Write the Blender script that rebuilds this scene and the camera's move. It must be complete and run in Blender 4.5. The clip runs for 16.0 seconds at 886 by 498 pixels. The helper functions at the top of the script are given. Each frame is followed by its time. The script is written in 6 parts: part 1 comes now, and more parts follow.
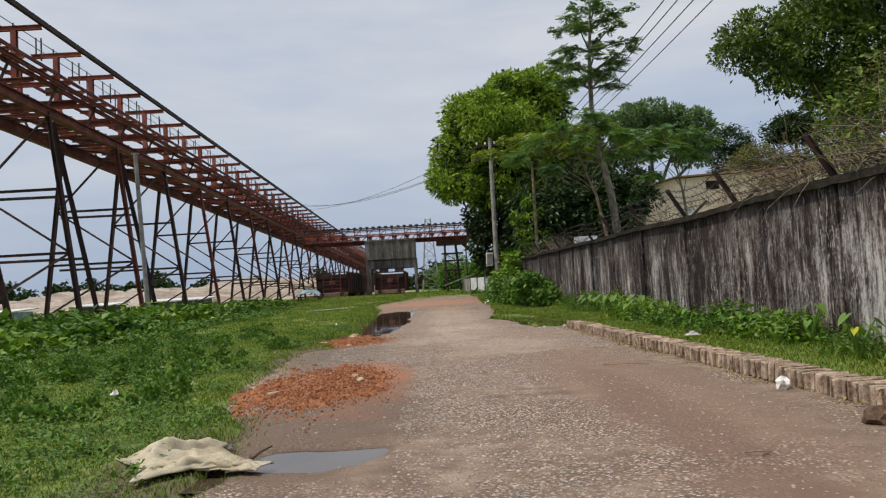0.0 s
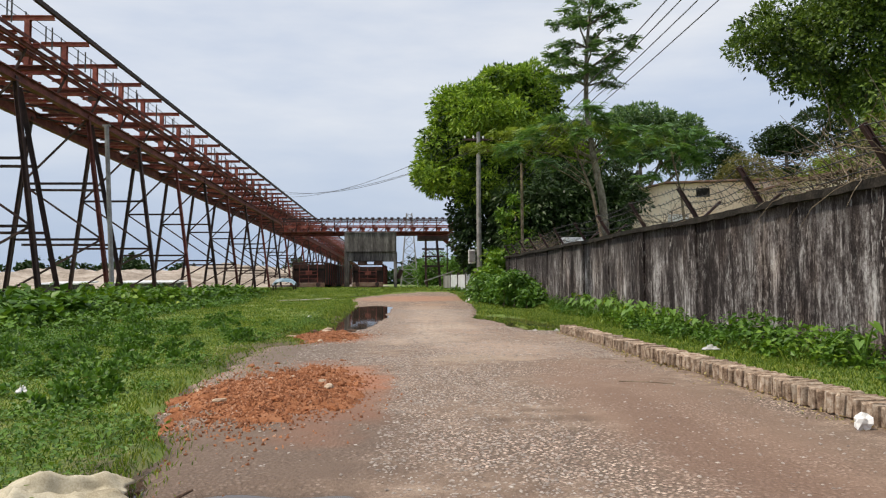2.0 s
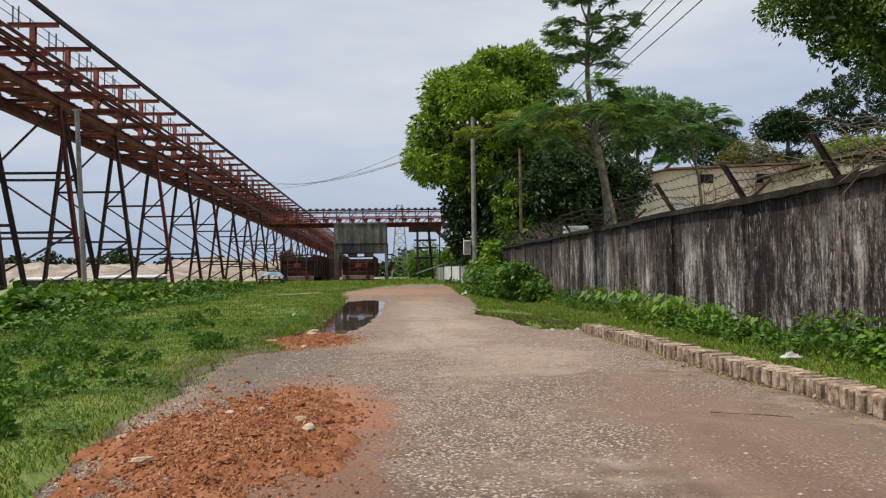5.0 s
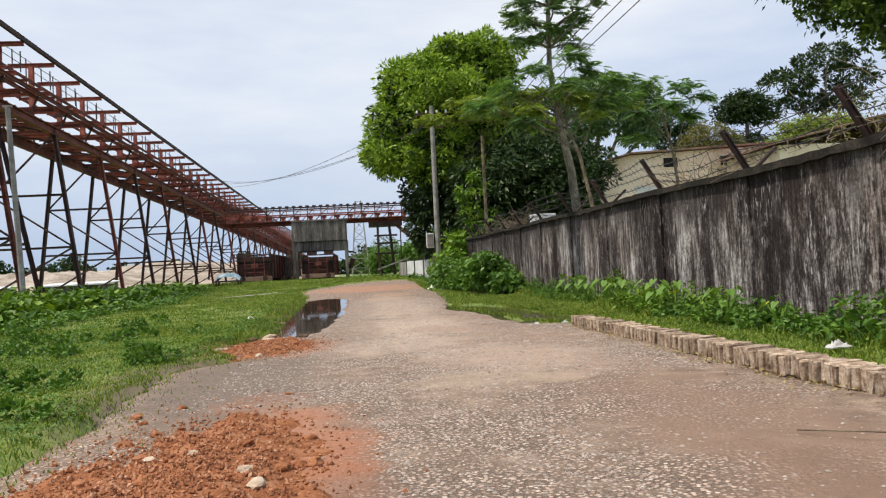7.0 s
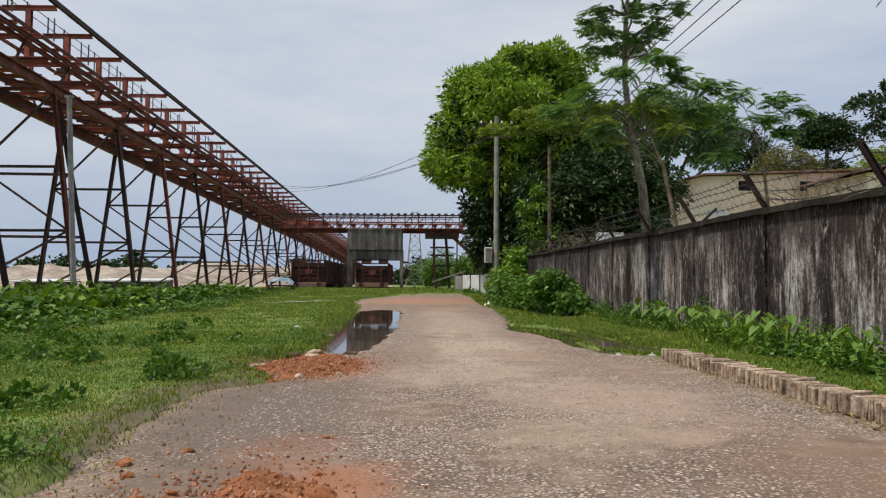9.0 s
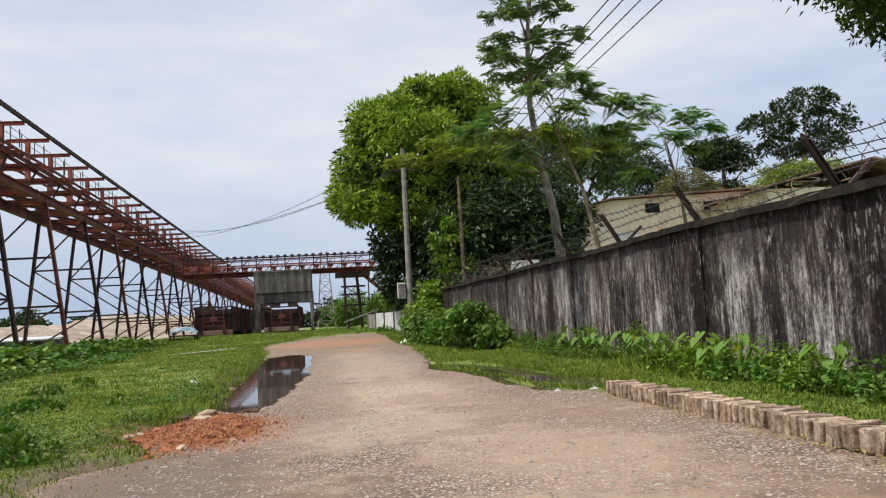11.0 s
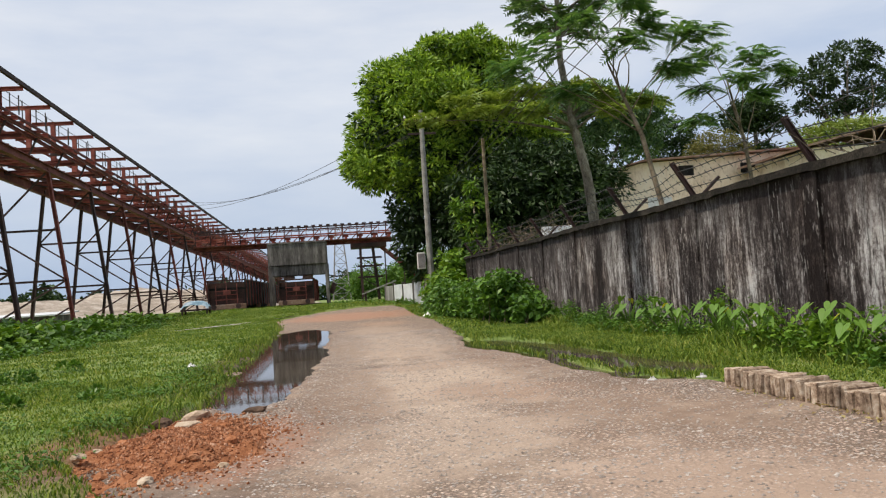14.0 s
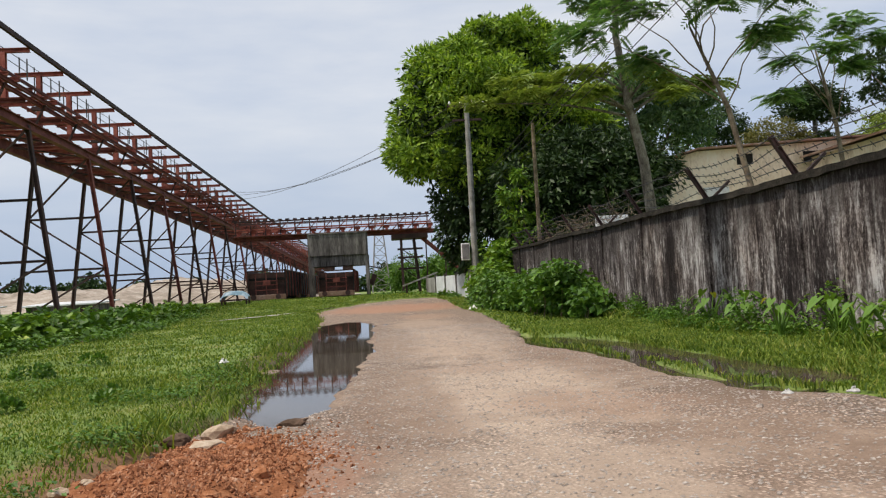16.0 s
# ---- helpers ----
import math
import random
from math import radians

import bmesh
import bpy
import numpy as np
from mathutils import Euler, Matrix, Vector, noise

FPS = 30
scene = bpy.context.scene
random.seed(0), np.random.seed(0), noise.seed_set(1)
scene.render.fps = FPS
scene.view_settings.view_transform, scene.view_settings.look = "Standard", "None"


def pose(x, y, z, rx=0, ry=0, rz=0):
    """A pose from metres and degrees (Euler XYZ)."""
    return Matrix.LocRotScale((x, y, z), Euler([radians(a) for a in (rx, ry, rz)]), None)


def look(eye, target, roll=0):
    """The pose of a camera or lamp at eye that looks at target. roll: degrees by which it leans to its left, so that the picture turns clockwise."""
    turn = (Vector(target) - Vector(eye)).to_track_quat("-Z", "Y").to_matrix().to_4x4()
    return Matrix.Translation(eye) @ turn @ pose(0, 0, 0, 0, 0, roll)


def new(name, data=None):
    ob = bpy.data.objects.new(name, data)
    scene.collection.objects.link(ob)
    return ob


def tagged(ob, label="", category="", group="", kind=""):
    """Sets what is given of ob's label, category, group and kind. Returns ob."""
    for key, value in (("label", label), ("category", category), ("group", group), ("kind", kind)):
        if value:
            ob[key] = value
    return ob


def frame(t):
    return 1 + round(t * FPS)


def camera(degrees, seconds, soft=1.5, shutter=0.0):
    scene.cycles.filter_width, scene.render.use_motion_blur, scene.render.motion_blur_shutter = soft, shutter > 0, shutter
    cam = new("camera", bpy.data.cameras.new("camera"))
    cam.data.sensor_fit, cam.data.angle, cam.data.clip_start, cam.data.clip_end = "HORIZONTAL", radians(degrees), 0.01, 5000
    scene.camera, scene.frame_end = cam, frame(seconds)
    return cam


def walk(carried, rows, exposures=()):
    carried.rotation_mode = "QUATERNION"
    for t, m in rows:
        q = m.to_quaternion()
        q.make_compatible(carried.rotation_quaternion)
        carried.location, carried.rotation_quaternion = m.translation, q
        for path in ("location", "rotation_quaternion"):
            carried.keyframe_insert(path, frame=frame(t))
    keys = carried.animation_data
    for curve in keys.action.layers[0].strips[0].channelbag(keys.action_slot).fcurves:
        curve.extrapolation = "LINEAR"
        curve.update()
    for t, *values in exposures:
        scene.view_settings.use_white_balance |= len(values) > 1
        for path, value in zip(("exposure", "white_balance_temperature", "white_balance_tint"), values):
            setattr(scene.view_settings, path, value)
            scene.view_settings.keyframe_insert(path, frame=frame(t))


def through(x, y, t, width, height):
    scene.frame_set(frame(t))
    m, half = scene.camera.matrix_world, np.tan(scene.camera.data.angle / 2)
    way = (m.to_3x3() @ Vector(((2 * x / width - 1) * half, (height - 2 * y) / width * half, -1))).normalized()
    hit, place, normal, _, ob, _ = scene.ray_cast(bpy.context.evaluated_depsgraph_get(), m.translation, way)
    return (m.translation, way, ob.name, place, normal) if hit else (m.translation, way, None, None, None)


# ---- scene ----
cam = camera(58.1, 16.0, soft=1.2)
SIZE = 1.28          # metres to one unit of the plan below

PATH = [
    (0, (2.813, 0.021, 0.813), (2.823, 2.018, 0.909), -3.2),
    (0.5, (2.777, 0.289, 0.848), (2.872, 2.286, 0.904), -4.3),
    (1, (2.757, 0.558, 0.807), (2.953, 2.548, 0.828), -5.5),
    (1.5, (2.745, 0.884, 0.828), (2.923, 2.876, 0.859), -4.9),
    (2, (2.716, 1.23, 0.788), (2.777, 3.227, 0.874), -0.3),
    (2.5, (2.674, 1.536, 0.822), (2.816, 3.528, 0.923), 0.6),
    (3, (2.669, 1.775, 0.799), (2.874, 3.764, 0.863), -1.9),
    (3.5, (2.677, 2.124, 0.815), (2.848, 4.114, 0.903), -3.5),
    (4, (2.659, 2.41, 0.799), (2.651, 4.407, 0.908), -0.8),
    (4.5, (2.61, 2.724, 0.811), (2.614, 4.72, 0.94), 0.7),
    (5, (2.581, 2.943, 0.815), (2.667, 4.94, 0.88), -0.8),
    (5.2, (2.581, 3.086, 0.801), (2.707, 5.081, 0.85), -1.9),
    (7.5, (2.476, 4.441, 0.78), (2.664, 6.432, 0.832), -2.9),
    (8, (2.465, 4.769, 0.804), (2.58, 6.764, 0.88), -3.6),
    (8.5, (2.45, 5.031, 0.77), (2.45, 7.029, 0.866), -1.2),
    (9, (2.414, 5.372, 0.795), (2.465, 7.369, 0.883), 0.2),
    (9.5, (2.421, 5.633, 0.778), (2.627, 7.621, 0.833), -1.8),
    (9.7, (2.424, 5.771, 0.786), (2.686, 7.752, 0.866), -2.6),
    (11.8, (2.45, 6.976, 0.791), (2.733, 8.948, 0.973), -3.9),
    (12, (2.44, 7.144, 0.817), (2.714, 9.117, 0.999), -4.7),
    (12.5, (2.438, 7.393, 0.818), (2.631, 9.379, 0.961), -3.9),
    (13, (2.411, 7.717, 0.787), (2.591, 9.704, 0.916), -2.0),
    (13.5, (2.369, 8.014, 0.817), (2.577, 10.0, 0.933), -1.6),
    (14, (2.352, 8.351, 0.791), (2.59, 10.334, 0.897), -3.8),
    (14.5, (2.345, 8.586, 0.817), (2.432, 10.581, 0.934), -3.2),
    (15, (2.31, 8.879, 0.778), (2.274, 10.876, 0.886), -0.5),
    (15.5, (2.257, 9.24, 0.809), (2.328, 11.236, 0.912), -0.4),
    (16, (2.221, 9.543, 0.774), (2.362, 11.535, 0.868), -3.2),
]
walk(cam, [(t, look(Vector(eye) * SIZE, Vector(target) * SIZE, roll)) for t, eye, target, roll in PATH],
     exposures=[(0, -0.13), (0.5, 0.05), (1, 0.15), (1.5, 0.3), (2, 0.15), (2.5, 0.05), (3, 0.25), (3.5, 0.2), (4, -0.03), (4.5, -0.15), (5, 0.0), (7.5, 0.3), (8, 0.28), (8.5, 0.03), (9, -0.07), (9.5, 0.17), (12, 0.2), (12.5, 0.15), (13.5, 0.17), (14.5, 0.12), (15, -0.07), (15.5, -0.05), (16, 0.08)])

# ---- world, sun, exposure ----
SUN_ELEV, SUN_AZ = radians(60), radians(-108)      # azimuth from +y, negative to the left
world = bpy.data.worlds.new("sky")
scene.world = world
world.use_nodes = True
wn, wl = world.node_tree.nodes, world.node_tree.links
wn.clear()
w_out = wn.new("ShaderNodeOutputWorld")
w_bg = wn.new("ShaderNodeBackground")
w_sky = wn.new("ShaderNodeTexSky")
w_sky.sky_type = 'NISHITA'
w_sky.sun_disc = False
w_sky.sun_elevation, w_sky.sun_rotation = SUN_ELEV, SUN_AZ
w_scale = wn.new("ShaderNodeVectorMath")
w_scale.operation = 'SCALE'
w_scale.inputs["Scale"].default_value = 0.10
w_co = wn.new("ShaderNodeTexCoord")
w_map = wn.new("ShaderNodeMapping")
w_map.inputs["Scale"].default_value = (1.3, 1.3, 5.5)
w_map.inputs["Location"].default_value = (0.4, 0.2, 0.1)
w_noise = wn.new("ShaderNodeTexNoise")
w_noise.inputs["Scale"].default_value, w_noise.inputs["Detail"].default_value = 1.5, 6
w_noise.inputs["Roughness"].default_value = 0.55
w_ramp = wn.new("ShaderNodeValToRGB")
w_ramp.color_ramp.elements[0].position, w_ramp.color_ramp.elements[0].color = 0.32, (0.47, 0.55, 0.70, 1)
w_ramp.color_ramp.elements[1].position, w_ramp.color_ramp.elements[1].color = 0.66, (0.76, 0.78, 0.82, 1)
w_mix = wn.new("ShaderNodeMix")
w_mix.data_type = 'RGBA'
w_mix.inputs["Factor"].default_value = 0.86
wl.new(w_sky.outputs["Color"], w_scale.inputs[0])
wl.new(w_co.outputs["Generated"], w_map.inputs["Vector"])
wl.new(w_map.outputs["Vector"], w_noise.inputs["Vector"])
wl.new(w_noise.outputs["Fac"], w_ramp.inputs["Fac"])
wl.new(w_scale.outputs["Vector"], w_mix.inputs["A"])
wl.new(w_ramp.outputs["Color"], w_mix.inputs["B"])
w_sep = wn.new("ShaderNodeSeparateXYZ")
w_low = wn.new("ShaderNodeMapRange")
w_low.inputs["From Min"].default_value, w_low.inputs["From Max"].default_value = 0.24, 0.0
w_low.inputs["To Max"].default_value = 0.75
w_haze = wn.new("ShaderNodeMix")
w_haze.data_type = 'RGBA'
w_haze.inputs["B"].default_value = (0.31, 0.41, 0.58, 1)
wl.new(w_co.outputs["Generated"], w_sep.inputs[0])
wl.new(w_sep.outputs[2], w_low.inputs["Value"])
wl.new(w_low.outputs["Result"], w_haze.inputs["Factor"])
wl.new(w_mix.outputs["Result"], w_haze.inputs["A"])
wl.new(w_haze.outputs["Result"], w_bg.inputs["Color"])
w_bg.inputs["Strength"].default_value = 1.03
wl.new(w_bg.outputs["Background"], w_out.inputs["Surface"])
sun = new("sun", bpy.data.lights.new("sun", 'SUN'))
sun.data.energy, sun.data.angle, sun.data.color = 3.5, radians(5), (1.0, 0.91, 0.77)
sun_way = Vector((math.sin(SUN_AZ) * math.cos(SUN_ELEV), math.cos(SUN_AZ) * math.cos(SUN_ELEV), math.sin(SUN_ELEV)))
sun.matrix_world = look(sun_way * 100, (0, 0, 0))
scene.view_settings.exposure = 0.0


# ---- materials ----
def node_mat(name):
    m = bpy.data.materials.new(name)
    m.use_nodes = True
    return m, m.node_tree.nodes, m.node_tree.links, m.node_tree.nodes["Principled BSDF"]


def position(nodes, links, stretch=(1, 1, 1)):
    geo = nodes.new("ShaderNodeNewGeometry")
    mapping = nodes.new("ShaderNodeMapping")
    mapping.inputs["Scale"].default_value = [v / SIZE for v in stretch]
    links.new(geo.outputs["Position"], mapping.inputs["Vector"])
    return mapping.outputs["Vector"]


def noise_tex(nodes, links, vec, scale, detail=4, rough=0.6):
    n = nodes.new("ShaderNodeTexNoise")
    n.inputs["Scale"].default_value, n.inputs["Detail"].default_value, n.inputs["Roughness"].default_value = scale, detail, rough
    links.new(vec, n.inputs["Vector"])
    return n.outputs["Fac"]


def ramp(nodes, links, fac, stops):
    r = nodes.new("ShaderNodeValToRGB")
    els = r.color_ramp.elements
    while len(els) < len(stops):
        els.new(0.5)
    for e, (p, c) in zip(els, stops):
        e.position = p
        e.color = (*c, 1) if len(c) == 3 else c
    links.new(fac, r.inputs["Fac"])
    return r.outputs["Color"]


def blend(nodes, links, fac, a, b, kind='MIX'):
    m = nodes.new("ShaderNodeMix")
    m.data_type, m.blend_type = 'RGBA', kind
    for socket, value in ((m.inputs["Factor"], fac), (m.inputs["A"], a), (m.inputs["B"], b)):
        if isinstance(value, (int, float)):
            socket.default_value = value
        elif isinstance(value, tuple):
            socket.default_value = (*value, 1)
        else:
            links.new(value, socket)
    return m.outputs["Result"]


def add_bump(nodes, links, bsdf, height, strength, distance):
    b = nodes.new("ShaderNodeBump")
    b.inputs["Strength"].default_value, b.inputs["Distance"].default_value = strength, distance
    links.new(height, b.inputs["Height"])
    links.new(b.outputs["Normal"], bsdf.inputs["Normal"])


def math_node(nodes, links, op, a, b=None, clamp=False):
    n = nodes.new("ShaderNodeMath")
    n.operation, n.use_clamp = op, clamp
    for i, v in enumerate((a, b)):
        if v is None:
            continue
        if isinstance(v, (int, float)):
            n.inputs[i].default_value = v
        else:
            links.new(v, n.inputs[i])
    return n.outputs["Value"]


def worn(name, dark, mid, light, coarse=3.0, fine=30.0, rough=0.8, metal=0.0, bump=0.4, dist=0.01, stretch=(1, 1, 1), rand=0.0):
    """A weathered surface: three tones over coarse stains and fine grain."""
    m, nodes, links, bsdf = node_mat(name)
    vec = position(nodes, links, stretch)
    a, b = noise_tex(nodes, links, vec, coarse, 5), noise_tex(nodes, links, vec, fine, 3)
    mixed = math_node(nodes, links, 'ADD', math_node(nodes, links, 'MULTIPLY', a, 0.65), math_node(nodes, links, 'MULTIPLY', b, 0.35))
    col = ramp(nodes, links, mixed, [(0.36, dark), (0.5, mid), (0.64, light)])
    if rand:
        info = nodes.new("ShaderNodeObjectInfo")
        tone = ramp(nodes, links, info.outputs["Random"], [(0, (1 - rand,) * 3), (1, (1.0, 1.0, 1.0))])
        col = blend(nodes, links, 1.0, col, tone, 'MULTIPLY')
    links.new(col, bsdf.inputs["Base Color"])
    bsdf.inputs["Roughness"].default_value, bsdf.inputs["Metallic"].default_value = rough, metal
    if rough >= 0.9:
        bsdf.inputs["Specular IOR Level"].default_value = 0.15
    add_bump(nodes, links, bsdf, b, bump, dist)
    return m


def leafy(name, stops, rough=0.55, through=0.25, patch=0.6):
    """Foliage: each leaf its own green, patches over the crown, and light passing through."""
    m, nodes, links, bsdf = node_mat(name)
    geo = nodes.new("ShaderNodeNewGeometry")
    big = noise_tex(nodes, links, geo.outputs["Position"], patch, 2)
    f = math_node(nodes, links, 'ADD', math_node(nodes, links, 'MULTIPLY', geo.outputs["Random Per Island"], 0.6),
                  math_node(nodes, links, 'MULTIPLY', big, 0.4))
    col = ramp(nodes, links, f, stops)
    links.new(col, bsdf.inputs["Base Color"])
    bsdf.inputs["Roughness"].default_value = rough
    bsdf.inputs["Specular IOR Level"].default_value = 0.5 if rough < 0.45 else 0.3
    tr = nodes.new("ShaderNodeBsdfTranslucent")
    links.new(blend(nodes, links, 1.0, col, (1.0, 1.0, 0.45), 'MULTIPLY'), tr.inputs["Color"])
    mix = nodes.new("ShaderNodeMixShader")
    mix.inputs["Fac"].default_value = through
    links.new(bsdf.outputs["BSDF"], mix.inputs[1])
    links.new(tr.outputs["BSDF"], mix.inputs[2])
    links.new(mix.outputs["Shader"], nodes["Material Output"].inputs["Surface"])
    return m


def box_mask(nodes, links, cx, cy, rx, ry, soft=0.35):
    """A soft, ragged spot on the ground round (cx, cy): 1 inside, 0 outside."""
    vec = position(nodes, links)
    warp = nodes.new("ShaderNodeTexNoise")
    warp.inputs["Scale"].default_value, warp.inputs["Detail"].default_value = 2.2, 5
    links.new(vec, warp.inputs["Vector"])
    sep = nodes.new("ShaderNodeSeparateXYZ")
    links.new(vec, sep.inputs[0])
    dx = math_node(nodes, links, 'DIVIDE', math_node(nodes, links, 'SUBTRACT', sep.outputs[0], cx), rx)
    dy = math_node(nodes, links, 'DIVIDE', math_node(nodes, links, 'SUBTRACT', sep.outputs[1], cy), ry)
    d = math_node(nodes, links, 'SQRT', math_node(nodes, links, 'ADD', math_node(nodes, links, 'MULTIPLY', dx, dx), math_node(nodes, links, 'MULTIPLY', dy, dy)))
    d = math_node(nodes, links, 'ADD', d, math_node(nodes, links, 'MULTIPLY', math_node(nodes, links, 'SUBTRACT', warp.outputs["Fac"], 0.5), 1.3))
    return ramp(nodes, links, d, [(1 - soft, (1, 1, 1)), (min(1.0, 1 + soft * 0.0), (0, 0, 0))])


def road_material():
    m, nodes, links, bsdf = node_mat("gravel_road")
    vec = position(nodes, links)
    cells = nodes.new("ShaderNodeTexVoronoi")
    cells.inputs["Scale"].default_value = 50
    cells.inputs["Randomness"].default_value = 1.0
    links.new(vec, cells.inputs["Vector"])
    grit = ramp(nodes, links, noise_tex(nodes, links, vec, 130, 3, 0.7), [(0.38, (0.06, 0.044, 0.034)), (0.62, (0.215, 0.168, 0.132))])
    pebble = ramp(nodes, links, cells.outputs["Color"], [(0.1, (0.16, 0.112, 0.09)), (0.4, (0.36, 0.275, 0.228)), (0.65, (0.56, 0.455, 0.39)), (0.9, (0.80, 0.71, 0.635))])
    rim = ramp(nodes, links, cells.outputs["Distance"], [(0.34, (1, 1, 1)), (0.50, (0, 0, 0))])
    stone = blend(nodes, links, rim, grit, pebble)
    earth = ramp(nodes, links, math_node(nodes, links, 'ADD', math_node(nodes, links, 'MULTIPLY', noise_tex(nodes, links, vec, 4, 7), 0.6), math_node(nodes, links, 'MULTIPLY', noise_tex(nodes, links, vec, 90, 4, 0.7), 0.4)),
                 [(0.38, (0.12, 0.084, 0.062)), (0.5, (0.225, 0.168, 0.128)), (0.62, (0.37, 0.30, 0.24))])
    show = ramp(nodes, links, math_node(nodes, links, 'ADD', math_node(nodes, links, 'MULTIPLY', noise_tex(nodes, links, vec, 0.9, 5), 0.7),
                                        math_node(nodes, links, 'MULTIPLY', noise_tex(nodes, links, vec, 17, 4), 0.3)), [(0.43, (0, 0, 0)), (0.55, (1, 1, 1))])
    col = blend(nodes, links, show, earth, stone)
    # trodden brown mud on the kerb side, pale dust further on, wet mud round the puddles, red brick dust round the heaps
    for cx, cy, rx, ry, tone, amount in ((4.25, 6.2, 0.7, 4.6, (0.23, 0.155, 0.115), 0.8), (4.1, 4.6, 0.3, 3.2, (0.16, 0.10, 0.072), 0.6), (4.75, 5.0, 0.25, 4.0, (0.19, 0.14, 0.105), 0.5), (3.9, 12.5, 0.9, 3.0, (0.31, 0.225, 0.17), 0.5),
                                         (2.75, 12.6, 1.0, 1.3, (0.52, 0.435, 0.36), 0.6), (3.0, 15.6, 1.2, 2.4, (0.54, 0.45, 0.37), 0.75), (2.9, 21.0, 1.2, 4.5, (0.52, 0.42, 0.34), 0.65), (2.9, 26.0, 1.0, 4.0, (0.46, 0.37, 0.30), 0.5), (3.3, 9.6, 0.7, 0.5, (0.45, 0.38, 0.30), 0.5), (3.7, 10.9, 0.9, 1.5, (0.50, 0.40, 0.33), 0.5),
                                         (2.0, 5.3, 0.85, 2.6, (0.135, 0.098, 0.075), 1.0), (1.45, 10.3, 0.75, 2.4, (0.14, 0.113, 0.093), 0.9), (2.2, 6.6, 0.4, 1.6, (0.25, 0.125, 0.078), 0.7), (2.05, 7.9, 0.5, 1.2, (0.36, 0.155, 0.082), 0.85), (1.75, 9.3, 0.4, 0.5, (0.33, 0.15, 0.085), 0.4),
                                         (1.75, 13.0, 0.5, 1.2, (0.31, 0.155, 0.095), 0.75), (2.25, 15.0, 0.45, 3.0, (0.21, 0.145, 0.105), 0.7), (2.2, 22.0, 0.5, 5.0, (0.19, 0.135, 0.10), 0.6),
                                         (3.95, 17.5, 0.45, 3.2, (0.25, 0.175, 0.13), 0.6), (4.5, 14.6, 0.6, 0.7, (0.17, 0.12, 0.088), 0.8), (3.5, 14.6, 0.7, 0.8, (0.32, 0.215, 0.155), 0.6), (3.0, 17.0, 0.8, 0.6, (0.30, 0.21, 0.155), 0.5),
                                         (2.4, 40.0, 3.2, 4.5, (0.40, 0.21, 0.13), 0.75), (3.2, 31.0, 0.9, 2.5, (0.40, 0.27, 0.19), 0.5)):
        mask = box_mask(nodes, links, cx, cy, rx, ry, 0.45)
        grain = blend(nodes, links, 0.16, tone, col)
        col = blend(nodes, links, math_node(nodes, links, 'MULTIPLY', mask, amount), col, grain)
    col = blend(nodes, links, 1.0, col, (1.0, 0.925, 0.865), 'MULTIPLY')
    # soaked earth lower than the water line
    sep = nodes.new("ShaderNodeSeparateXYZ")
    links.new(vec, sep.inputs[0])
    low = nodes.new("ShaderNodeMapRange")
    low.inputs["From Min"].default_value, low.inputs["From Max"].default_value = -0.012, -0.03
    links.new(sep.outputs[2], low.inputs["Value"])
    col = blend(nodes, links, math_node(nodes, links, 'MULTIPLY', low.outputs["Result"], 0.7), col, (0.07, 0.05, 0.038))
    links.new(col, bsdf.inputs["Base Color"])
    bsdf.inputs["Roughness"].default_value = 0.85
    dist = math_node(nodes, links, 'MULTIPLY', cells.outputs["Distance"], -1.0)
    h = math_node(nodes, links, 'ADD', math_node(nodes, links, 'MULTIPLY', dist, show), noise_tex(nodes, links, vec, 75, 4))
    add_bump(nodes, links, bsdf, h, 0.8, 0.014)
    return m


